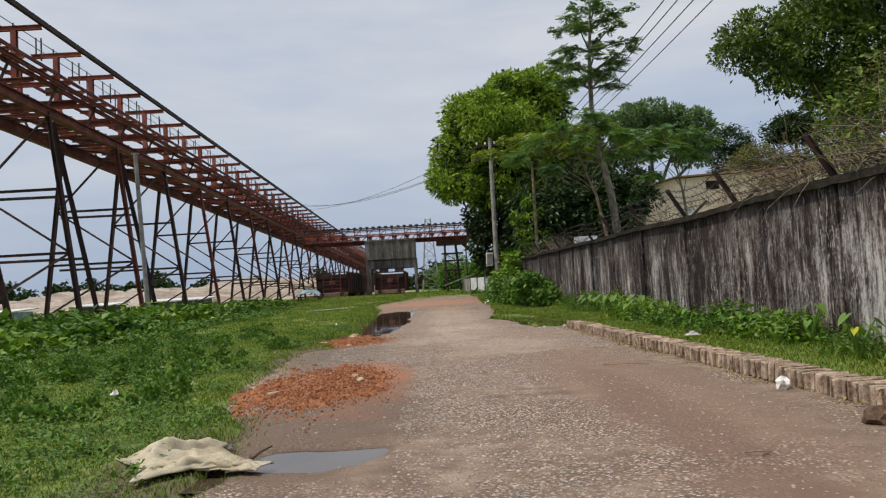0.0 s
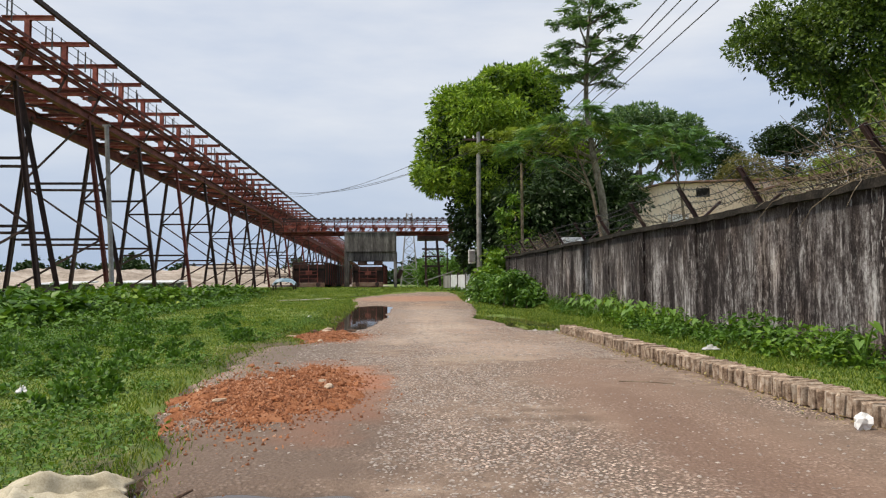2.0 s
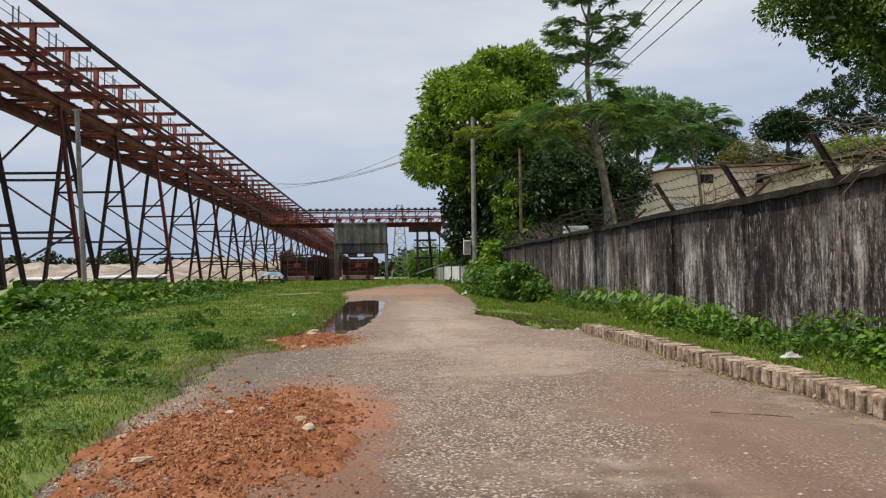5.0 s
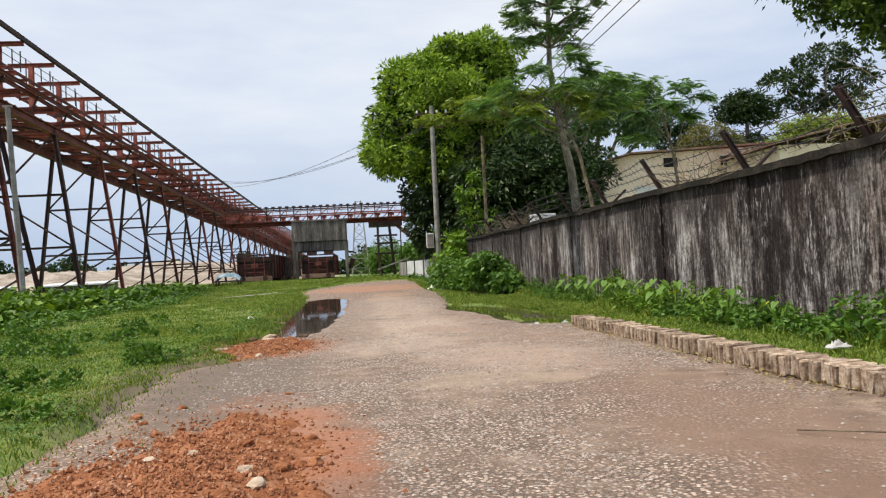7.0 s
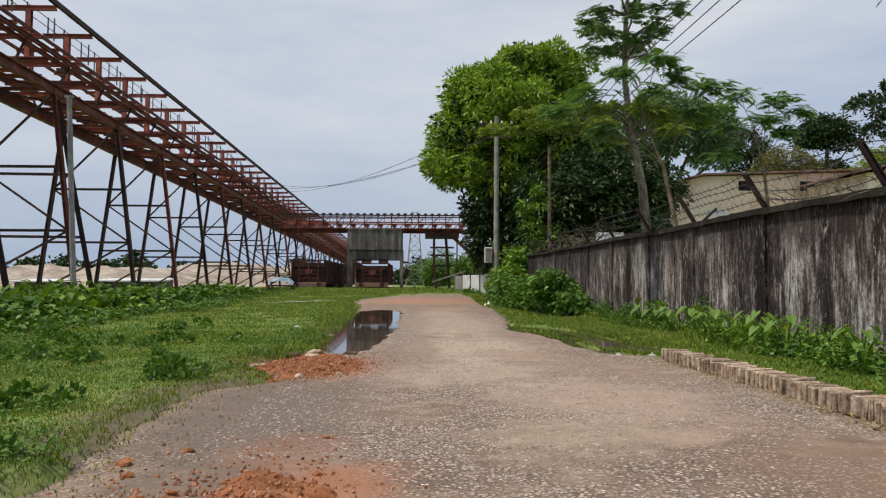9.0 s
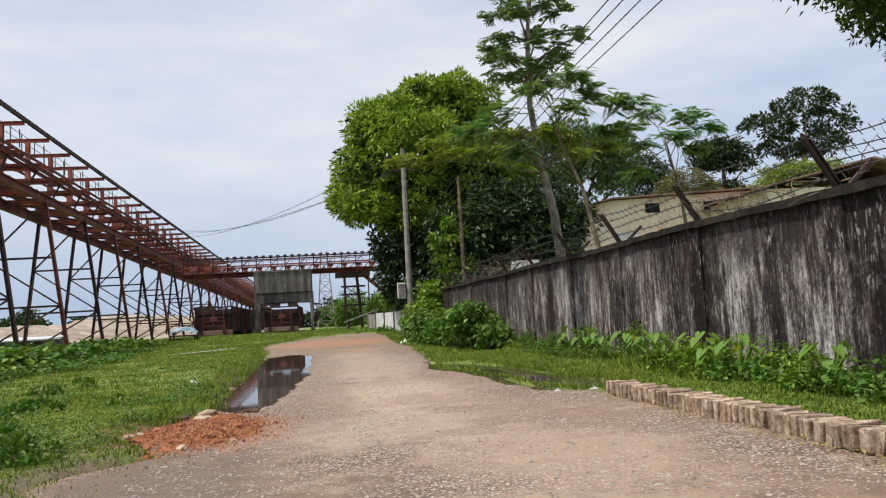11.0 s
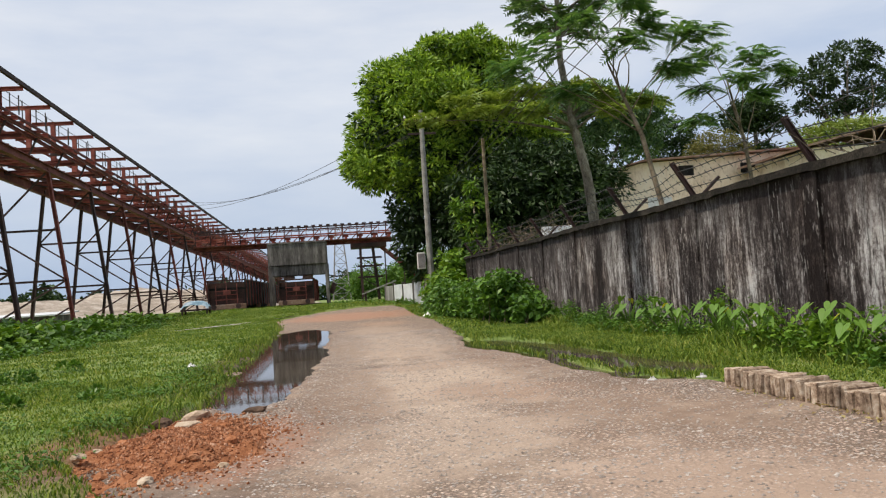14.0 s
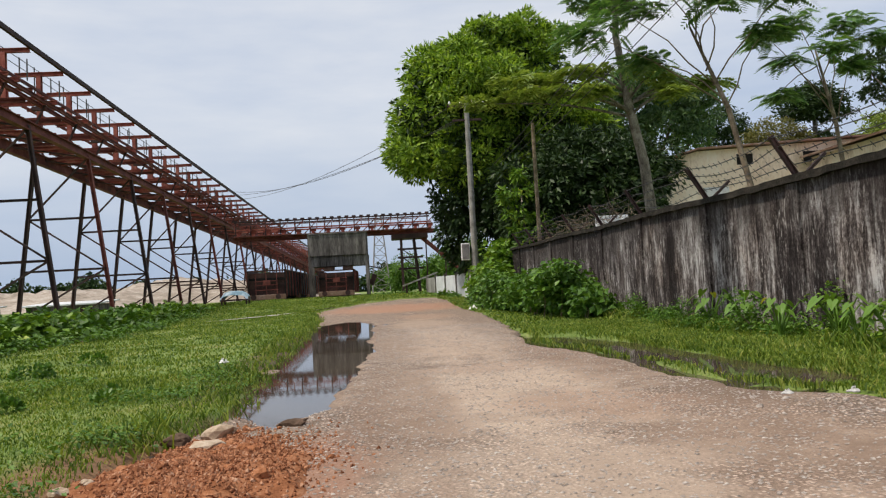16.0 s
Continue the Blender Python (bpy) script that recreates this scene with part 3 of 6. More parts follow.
def frond_mesh(name, blobs, count, length, material, pairs=8, droop=0.35, wide=0.3, centre=(0, 0), leaflet=0.34):
    """Feathery leaves: drooping midribs with pairs of leaflets, spreading outwards from the boughs."""
    n = count * len(blobs)
    b = np.repeat(np.array(blobs), count, axis=0)
    u = rng.normal(size=(n, 3))
    u /= np.linalg.norm(u, axis=1)[:, None]
    p = b[:, :3] + u * b[:, 3:6] * (0.25 + 0.75 * rng.random(n))[:, None]
    a = rng.random(n) * 2 * math.pi
    out = b[:, :2] - np.array(centre)
    out = out / (np.linalg.norm(out, axis=1)[:, None] + 0.01)
    d = np.stack([np.cos(a) + out[:, 0] * 0.6, np.sin(a) + out[:, 1] * 0.6, 0.25 * rng.normal(size=n)], 1)
    d /= np.linalg.norm(d, axis=1)[:, None]
    ln = (length * (0.65 + 0.7 * rng.random(n)))[:, None]
    side = np.cross(d, np.array([0, 0, 1.0]))
    side /= np.linalg.norm(side, axis=1)[:, None] + 1e-9
    tilt = rng.normal(size=(n, 1)) * 0.3
    verts = []
    down = np.array([0, 0, 1.0])
    for k in range(pairs):
        s = 0.18 + 0.82 * k / (pairs - 1)
        q = p + d * ln * s - down * (droop * ln * s * s)
        ll = ln * leaflet * (0.45 + 0.75 * math.sin(math.pi * min(1, 0.2 + 0.75 * s)))
        for sg in (1, -1):
            e = side * sg * 0.85 + d * 0.45 + down * (sg * tilt - 0.22)
            m = q + e * ll * 0.5
            wv = d * ll * wide * 0.5
            verts.append(np.stack([q, m + wv, q + e * ll, m - wv], 1))
    v = np.concatenate(verts, axis=0)
    base = np.arange(len(v))[:, None] * 4
    f = np.concatenate([base + np.array([0, 1, 2]), base + np.array([0, 2, 3])], axis=1).reshape(-1, 3)
    return mesh_of(name, v.reshape(-1, 3), f, material)


def grass_mesh(name, x, y, z, height, width, material, lean=0.35):
    n = len(x)
    a = rng.random(n) * 2 * math.pi
    h = height * (0.55 + 0.9 * rng.random(n))
    w = width * (0.7 + 0.6 * rng.random(n)) / 2
    la = rng.random(n) * 2 * math.pi
    lx, ly = np.cos(la) * h * lean, np.sin(la) * h * lean
    v = np.empty((n, 5, 3))
    dx, dy = np.cos(a) * w, np.sin(a) * w
    v[:, 0] = np.stack([x - dx, y - dy, z - 0.01], 1)
    v[:, 1] = np.stack([x + dx, y + dy, z - 0.01], 1)
    v[:, 2] = np.stack([x + dx * 0.8 + lx * 0.4, y + dy * 0.8 + ly * 0.4, z + h * 0.6], 1)
    v[:, 3] = np.stack([x - dx * 0.8 + lx * 0.4, y - dy * 0.8 + ly * 0.4, z + h * 0.6], 1)
    v[:, 4] = np.stack([x + lx, y + ly, z + h], 1)
    base = np.arange(n)[:, None] * 5
    tri = np.concatenate([base + np.array(t) for t in ((0, 1, 2), (0, 2, 3), (3, 2, 4))], axis=1).reshape(-1, 3)
    return mesh_of(name, v.reshape(-1, 3), tri, material)


def smooth(a, b, v):
    t = np.clip((v - a) / (b - a), 0, 1)
    return t * t * (3 - 2 * t)


def wob(v, k=1.0, s=0.0):
    return np.sin(v * 1.7 * k + s) * 0.5 + np.sin(v * 3.9 * k + 1.3 + s) * 0.3 + np.sin(v * 8.3 * k + 2.1 + s) * 0.2



# ---- the lie of the land ----
def road_left(y):
    base = np.interp(y, [-6, 3, 4, 5, 6, 7, 8.5, 10.5, 11.4, 12.1, 12.7, 13.5, 15, 18, 24, 28, 34, 40, 43, 46, 48, 80], [1.6, 1.65, 1.7, 1.58, 1.2, 1.0, 0.92, 0.78, 0.78, 1.25, 0.95, 0.9, 1.15, 0.95, 0.7, 0.5, 0.15, -0.5, -0.1, 1.3, 2.6, 2.6])
    return base + 0.07 * wob(y, 2.2)


def road_right(y):
    base = np.interp(y, [-6, 14, 14.6, 15.5, 18, 19.3, 22, 26, 31, 37, 45, 48, 80], [5.66, 5.06, 4.55, 4.45, 4.3, 3.95, 4.2, 4.45, 4.7, 4.7, 4.75, 4.5, 4.5])
    return base + 0.06 * wob(y, 2.0, 0.7) * (y > 14.3)


def pond(x, y):
    """How far the ground is worn down by standing water, 0 to 1."""
    cb = np.interp(y, [14.3, 16, 20, 27, 30], [1.5, 1.45, 1.4, 1.2, 1.1])
    wb = np.interp(y, [14.3, 15, 17, 20, 26, 29, 30.5], [0.05, 0.36, 0.46, 0.62, 0.75, 0.7, 0.05])
    b = np.clip(1 - ((x - cb) / (wb + 0.05 * wob(y, 3))) ** 2, 0, 1) * (y > 14.3) * (y < 30.6)
    a = np.clip(1 - ((x - 2.13) / 0.46) ** 2 - ((y - 4.12 - 0.25 * (x - 2.1)) / 0.34 + 0.2 * np.sin(x * 9)) ** 2, 0, 1)
    cr = np.interp(y, [14.4, 16, 18.5, 21], [5.2, 4.95, 4.75, 4.35])
    r = np.clip(1 - ((x - cr) / (0.38 + 0.08 * wob(y, 2))) ** 2, 0, 1) * smooth(14.3, 15.2, y) * (1 - smooth(20.0, 21.2, y))
    return a, b, r


def rise(y):
    return 0.42 * smooth(36, 56, y)


def land(x, y):
    """Height of the turf and soil."""
    a, b, r = pond(x, y)
    z = rise(y) + 0.025 + 0.02 * wob(x * 0.9 + y * 0.35, 1.0) + 0.02 * wob(y * 0.8 - x * 0.5, 1.0, 2.0)
    z = z + 0.05 * smooth(-1.0, -6.0, x) * (x < 0) + 0.04 * smooth(5.2, 6.6, x)
    inside = np.minimum(x - road_left(y), road_right(y) - x)
    on_road = smooth(-0.12, 0.06, inside) * (1 - smooth(47.6, 48.0, y))
    z = z * (1 - on_road) + (rise(y) - 0.16) * on_road
    return z - 0.13 * r * (1 - on_road)


def road_height(x, y):
    a, b, r = pond(x, y)
    inside = np.minimum(x - road_left(y), road_right(y) - x)
    z = rise(y) + 0.012 * wob(x * 1.3 + y * 0.4, 1.0) + 0.010 * wob(y * 0.9 - x * 0.7, 1.2, 1.0)
    return z - 0.075 * np.maximum(a * 0.8, b) - 0.05 * (1 - smooth(-0.12, 0.1, inside)) - 0.05 * r


def grid_mesh(name, xs, ys, height, material):
    gx, gy = np.meshgrid(xs, ys)
    gz = height(gx, gy)
    v = np.stack([gx.ravel(), gy.ravel(), gz.ravel()], 1)
    nx, ny = len(xs), len(ys)
    i = (np.arange(ny - 1)[:, None] * nx + np.arange(nx - 1)[None, :]).ravel()
    f = np.stack([i, i + 1, i + nx + 1, i + nx], 1)
    return mesh_of(name, v, f, material, True)


far = [-3000, -1500, -700, -300, -150, -90, -60, -40, -28, -20]
xs = np.concatenate([far, np.arange(-14, 7.6, 0.2), [9, 12, 16, 22, 30, 45, 70, 120, 300, 900, 3000]])
ys = np.concatenate([[-600, -200, -60, -20, -10], np.arange(-5, 48, 0.22), np.arange(48, 80, 1.0), [85, 95, 110, 140, 200, 300, 500, 900, 1600, 3000]])
thing("ground", "grassy ground with bare soil patches", "ground", kind="structure", data=grid_mesh("ground", xs, ys, land, M_GROUND))

# the road: rows across it from edge to edge
ry = np.arange(-5, 48.2, 0.11)
us = np.linspace(-0.10, 1.10, 64)
L, R = road_left(ry)[:, None], road_right(ry)[:, None]
rx = L - 0.05 + (R - L + 0.10) * us[None, :]
ryy = np.repeat(ry[:, None], len(us), 1)
rv = np.stack([rx.ravel(), ryy.ravel(), road_height(rx, ryy).ravel()], 1)
ri = (np.arange(len(ry) - 1)[:, None] * len(us) + np.arange(len(us) - 1)[None, :]).ravel()
rf = np.stack([ri, ri + 1, ri + len(us) + 1, ri + len(us)], 1)
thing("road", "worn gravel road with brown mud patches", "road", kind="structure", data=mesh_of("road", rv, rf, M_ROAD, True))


def sheet(name, pts, z, label):
    thing(name, label, "puddle", kind="structure", data=mesh_of(name, [(x, y, z) for x, y in pts], [tuple(range(len(pts)))], M_WATER))


sheet("water_1", [(1.55, 3.55), (2.8, 3.55), (2.8, 4.75), (1.55, 4.75)], -0.022, "shallow muddy puddle reflecting the sky")
sheet("water_2", [(0.75, 14.2), (1.75, 14.2), (2.15, 17), (2.2, 22), (2.15, 30.6), (0.3, 30.6), (0.55, 24), (0.8, 17)], -0.018, "long brown puddle along the grass edge")
sheet("water_3", [(4.5, 14.4), (5.7, 14.4), (5.6, 17), (5.3, 19.5), (4.8, 21.2), (3.9, 21.2), (4.0, 18), (4.2, 15.5)], -0.012, "flooded grass beside the road")
path_rows = [(-9.0, 33.5), (-6, 34.6), (-3.5, 36.2), (-1.5, 39.5), (-0.2, 43)]
pv, pf = [], []
for i, (px, py) in enumerate(path_rows):
    for dy in (-0.6, 0.6):
        pv.append((px + dy * 0.4, py + dy, float(land(np.array(px), np.array(py + dy))) + 0.02))
    if i:
        n = len(pv)
        pf.append((n - 4, n - 2, n - 1, n - 3))
thing("pavement", "pale trodden footpath across the grass", "path", kind="structure", data=mesh_of("pavement", pv, pf, M_PATH))

# ---- boundary wall with its piers and coping ----
WX, WY0, WY1 = 6.72, -4.0, 38.0


def wall_top(y):
    return 1.60 + 0.011 * (y - 7) + 0.012 * math.sin(y * 0.9)


wall = thing("wall_east", "tall plastered boundary wall with black and white streaks", "wall", kind="structure")
wy = np.arange(WY0, WY1 + 0.01, 0.5)
wv, wf = [], []
for i, y in enumerate(wy):
    t = wall_top(y)
    wv += [(WX, y, -0.2), (WX + 0.01 * math.sin(y * 2.1), y, t * 0.5), (WX, y, t), (WX + 0.22, y, t), (WX + 0.22, y, -0.2)]
    if i:
        n = 5 * i
        for k in range(4):
            wf.append((n - 5 + k, n - 5 + k + 1, n + k + 1, n + k)[::-1])
wf += [(0, 1, 2, 3, 4)[::-1], tuple(len(wv) - 5 + k for k in range(5))]
part("wall_face", mesh_of("wall_face", wv, wf, M_WALL), wall)
POSTS = [-2.6, 0.0, 2.6, 5.2, 7.86, 10.5, 12.7, 15.36, 18.0, 20.5, 23.4, 26.0, 28.6, 31.2, 33.8, 36.4]
for y in POSTS:
    t = wall_top(y)
    part("pier", box_mesh("pier", [(WX - 0.035, y - 0.13, -0.2, WX + 0.1, y + 0.13, t - 0.02)], M_WALL, 0.008), wall)
cv, cf = [], []
for i, y in enumerate(np.arange(WY0 - 0.05, WY1 + 0.1, 0.17)):
    t = wall_top(y) + 0.012 * random.random()
    a, b = WX - 0.07 - 0.012 * random.random(), WX + 0.29
    cv += [(a, y, t - 0.015 - 0.02 * random.random()), (a + 0.01, y, t + 0.055), (b, y, t + 0.075), (b, y, t - 0.01)]
    if i:
        n = 4 * i
        for k in range(4):
            cf.append((n - 4 + k, n - 4 + (k + 1) % 4, n + (k + 1) % 4, n + k)[::-1])
cf += [(3, 2, 1, 0), tuple(len(cv) - 4 + k for k in range(4))]
part("coping", mesh_of("coping", cv, cf, M_COPING), wall, "black mossy coping")

# slanted steel brackets that carry barbed wire
ARM = Vector((-0.34, 0.0, 0.46))
for i, y in enumerate(POSTS):
    z = wall_top(y) + 0.05
    br = thing("fence_bracket", "rusty slanted steel bracket on the wall coping", "bracket", "wall brackets", at=(WX + 0.12, y, z))
    part("arm", mesh_of("arm", *beams([((0, 0, -0.1), ARM, 0.055, 0.055, 0.012)]), M_DARK), br)
    if i % 3 != 1:
        part("brace_arm", mesh_of("brace_arm", *beams([((0, 0, 0.0), (0.30, 0.05, 0.26), 0.035, 0.035)]), M_DARK), br)
wires = thing("barbed_wire", "slack rusty barbed wire strands between brackets", "wire")
for k in range(4):
    f = 0.3 + 0.22 * k
    pts = []
    barbs = []
    for i in range(len(POSTS) - 1):
        y0, y1 = POSTS[i], POSTS[i + 1]
        for s in np.linspace(0, 1, 14)[:-1]:
            y = y0 + (y1 - y0) * s
            sag = 0.10 * math.sin(math.pi * s) * (0.5 + 0.5 * math.sin(i * 2.3 + k))
            p = Vector((WX + 0.12 + ARM.x * f + 0.02 * math.sin(y * 5 + k), y, wall_top(y) + 0.05 + ARM.z * f - sag))
            pts.append(p)
            barbs.append(((p + Vector((-0.02, 0.01, 0.03)), p + Vector((0.02, -0.01, -0.03))), (0.004, 0.004)))
    rows = [(pts, [0.0055] * len(pts))] + barbs
    part("strand", mesh_of("strand", *tubes(rows, 4), M_WIRE), wires)

# ---- brick kerb: bricks on edge, each on its own ----
kerb = thing("kerb", "kerb of weathered bricks laid on edge", "kerb", kind="structure")
kv, kf = boxes([(-0.105, -0.0265, -0.04, 0.105, 0.0265, 0.088)])
brick_meshes = []
for i in range(7):
    me = mesh_of("brick", kv, kf, M_BRICK)
    bm = bmesh.new()
    bm.from_mesh(me)
    bmesh.ops.bevel(bm, geom=bm.edges[:], offset=0.004 + 0.005 * random.random(), segments=1, affect='EDGES')
    for v in bm.verts:
        v.co += Vector((random.uniform(-1, 1) * 0.006, random.uniform(-1, 1) * 0.004, random.uniform(-1, 1) * 0.006))
    bm.to_mesh(me)
    bm.free()
    brick_meshes.append(me)
y, k = 13.72, 0
while y > -0.5:
    b = part("brick", random.choice(brick_meshes), kerb)
    x = 4.93 + (13.6 - y) * 0.030 + 0.115
    b.location = (x + random.uniform(-0.012, 0.012), y, 0.035 + random.uniform(-0.008, 0.010))
    b.rotation_euler = (random.gauss(0.03, 0.06), random.uniform(-0.05, 0.05), random.gauss(-0.03, 0.05))
    y -= 0.0585 + 0.010 * random.random()

# ---- conveyor gallery on its steel trestle ----
GX, GZ0, GZ1, GZ2 = -11.7, 7.17, 8.17, 10.22
gal = thing("conveyor_gallery", "long rust-red steel conveyor gallery on tall trestle legs", "conveyor", at=(GX, 0, 1.08))
gal.rotation_euler = (-0.020, 0, 0)          # it falls gently away
Y0, Y1 = 14.0, 172.0
CH, DK, RF = 1.12, 1.92, 0.97          # half widths: lower chords, deck, roof arms
FOOT = {1: 0.96, -1: 0.85}


def shared(name, row, material, ys, label=""):
    me = mesh_of(name, *beams([row]), material)
    for y in ys:
        part(name, me, gal, label, at=(0, y, 0))


def at_leg(sgn, z):
    return Vector((sgn * (CH + FOOT[sgn] * (1 - z / GZ0)), 0, z))


bents = [33.35 + 5.8 * k for k in range(-3, 25)]
for sgn in (1, -1):
    shared("leg", (at_leg(sgn, -1.2), at_leg(sgn, GZ0), 0.16, 0.15, 0.022), M_DARK, bents[::2] if sgn > 0 else bents)
shared("leg", (at_leg(1, -1.2), at_leg(1, GZ0), 0.16, 0.15, 0.022), M_RUST, bents[1::2])
for z in (4.44, 2.2):
    shared("cross_beam", (at_leg(-1, z), at_leg(1, z), 0.09, 0.09, 0.016), M_DARK, bents)
shared("diagonal", (at_leg(-1, 0.1), at_leg(1, 2.2), 0.07, 0.07), M_DARK, bents)
shared("diagonal", (at_leg(1, 2.2), at_leg(-1, 4.44), 0.07, 0.07), M_DARK, bents)
shared("diagonal", (at_leg(-1, 4.44), at_leg(1, GZ0 - 0.1), 0.07, 0.07), M_DARK, bents)
# raking struts on the nearest bents
shared("strut", ((1.25, 0.05, GZ0 - 0.35), (2.65, 0.65, -1.1), 0.17, 0.17, 0.024), M_DARK, bents[1:4], "dark raking strut")
shared("strut_beam", ((-1.4, 0.1, 2.0), (2.1, 0.4, 2.0), 0.09, 0.09), M_DARK, bents[1:4])
shared("strut_beam", ((-1.3, 0.1, 4.2), (1.75, 0.25, 4.2), 0.09, 0.09), M_DARK, bents[1:4])
for sgn in (1, -1):
    part("lower_chord", mesh_of("lower_chord", *beams([((sgn * CH, Y0, GZ0), (sgn * CH, Y1, GZ0), 0.24, 0.34 if sgn > 0 else 0.46, 0.04)]), M_RUST), gal)
    for dx in (1.72, 1.35):
        part("deck_stringer", mesh_of("deck_stringer", *beams([((sgn * dx, Y0, GZ1 - 0.12), (sgn * dx, Y1, GZ1 - 0.12), 0.10, 0.14, 0.02)]), M_RUST), gal)
tees = [33.7 + 3.08 * k for k in range(-6, 45)]
shared("deck_beam", ((-DK, 0, GZ1), (DK, 0, GZ1), 0.11, 0.16, 0.02), M_RUSTO, tees)
shared("roof_beam", ((-RF, 0, GZ2), (RF, 0, GZ2), 0.14, 0.17, 0.022), M_RUSTO, tees)
shared("post", ((0, 0, GZ1 + 0.07), (0, 0, GZ2 - 0.08), 0.19, 0.19, 0.025), M_RUSTO, tees)
shared("chord_beam", ((-1.15, 0.35, GZ0 + 0.2), (1.15, 0.35, GZ0 + 0.2), 0.10, 0.13, 0.018), M_RUST, tees)
shared("chord_beam", ((-1.15, 1.75, GZ0 + 0.2), (1.15, 1.75, GZ0 + 0.2), 0.10, 0.13, 0.018), M_RUSTO, tees)
shared("side_beam", ((-1.5, 1.4, GZ1 - 0.33), (1.5, 1.4, GZ1 - 0.33), 0.10, 0.13, 0.018), M_RUST, tees)
for sgn in (1, -1):
    shared("hanger", ((sgn * 1.08, 0, GZ0 + 0.1), (sgn * 1.5, 0, GZ1), 0.07, 0.07), M_DARK, tees)
shared("chord_beam", ((-1.15, 1.05, GZ0 + 0.2), (1.15, 1.05, GZ0 + 0.2), 0.10, 0.13, 0.018), M_RUSTO, tees)
shared("side_beam", ((-DK, 2.3, GZ1 - 0.02), (DK, 2.3, GZ1 - 0.02), 0.09, 0.12, 0.018), M_RUSTO, tees)
shared("deck_brace", ((-CH, 0, GZ0 + 0.05), (CH, 3.08, GZ0 + 0.05), 0.06, 0.06), M_DARK, tees)
shared("stub_post", ((-0.56, 1.4, GZ1), (-0.56, 1.4, GZ1 + 0.95), 0.13, 0.13, 0.018), M_RUSTO, tees)
shared("belt_frame", ((-1.12, 1.4, GZ1 + 0.95), (0.45, 1.4, GZ1 + 0.95), 0.10, 0.13, 0.018), M_RUSTO, tees)
shared("belt_roller", ((0.5, 1.2, GZ1 + 0.12), (1.2, 1.2, GZ1 + 0.12), 0.16, 0.16), M_DARK, tees[::2])
part("roof_rail", mesh_of("roof_rail", *beams([((RF + 0.04, Y0, GZ2 + 0.13), (RF + 0.04, Y1, GZ2 + 0.13), 0.12, 0.18)]), M_DARK), gal, "dark roof edge beam")
for dx in (0.45, -1.12):
    part("belt_stringer", mesh_of("belt_stringer", *beams([((dx, Y0, GZ1 + 1.02), (dx, Y1, GZ1 + 1.02), 0.08, 0.11)]), M_RUST), gal)
shared("handrail_post", ((-0.78, 0, GZ2), (-0.78, 0, GZ2 + 0.75), 0.042, 0.042), M_WIRE, tees)
shared("handrail_post", ((-0.78, 1.4, GZ2 - 0.6), (-0.78, 1.4, GZ2 + 0.75), 0.042, 0.042), M_WIRE, tees)
shared("side_post", ((0.25, 1.4, GZ2 - 0.75), (0.25, 1.4, GZ2 + 0.12), 0.042, 0.042), M_WIRE, tees)
for dz in (0.34, 0.7):
    part("handrail", mesh_of("handrail", *beams([((-0.78, Y0, GZ2 + dz), (-0.78, Y1 - 20, GZ2 + dz), 0.022, 0.022)]), M_WIRE), gal)
grey = thing("steel_post", "pale grey steel post beside the trestle", "post", at=(-8.0, 29.55, 0))
part("shaft", mesh_of("shaft", *tube([(0, 0, -0.1), (-0.29, 0, 6.4)], [0.085, 0.075], 10), M_GALV), grey)
part("cap", mesh_of("cap", *beams([((-0.42, 0, 6.42), (-0.16, 0, 6.42), 0.1, 0.06)]), M_GALV), grey)

# ---- cross bridge, loading hopper, wagons ----
BY = 67.3
bridge = thing("conveyor_bridge", "rusty red conveyor bridge crossing behind the hopper", "bridge", at=(0, BY, 0))
for dy in (-0.9, 0.9):
    part("bottom_chord", mesh_of("bottom_chord", *beams([((-8.4, dy, 4.88), (5.9, dy, 4.88), 0.14, 0.2, 0.03)]), M_RUST), bridge)
    part("top_chord", mesh_of("top_chord", *beams([((-8.4, dy, 5.5), (5.5, dy, 5.5), 0.08, 0.10)]), M_RUSTO), bridge)
    part("roof_rail", mesh_of("roof_rail", *beams([((-8.4, dy, 6.05), (5.5, dy, 6.05), 0.08, 0.10)]), M_DARK), bridge)
bp = mesh_of("bridge_post", *beams([((0, -0.9, 4.9), (0, -0.9, 6.05), 0.08, 0.08)]), M_DARK)
bn = mesh_of("roller", *boxes([(-0.13, -0.95, 6.1, 0.13, -0.75, 6.2)]), M_DARK)
bb = mesh_of("deck_beam", *boxes([(-0.1, -1.0, 5.05, 0.1, 1.0, 5.2), (-0.25, -0.8, 5.2, 0.2, -0.6, 5.42)]), M_RUSTO)
bx1 = mesh_of("bridge_diagonal", *beams([((0, -0.95, 4.95), (1.1, -0.95, 6.0), 0.05, 0.06)]), M_RUST)
bx2 = mesh_of("walkway_rail", *beams([((0, -1.25, 5.3), (0.0, -1.25, 5.75), 0.04, 0.04)]), M_RUSTO)
part("walkway", mesh_of("walkway", *boxes([(-8.4, -1.45, 4.98, 5.4, -0.98, 5.03)]), M_RUST), bridge)
part("walkway_handrail", mesh_of("walkway_handrail", *beams([((-8.4, -1.3, 5.78), (4.6, -1.3, 5.74), 0.05, 0.05)]), M_RUST), bridge)
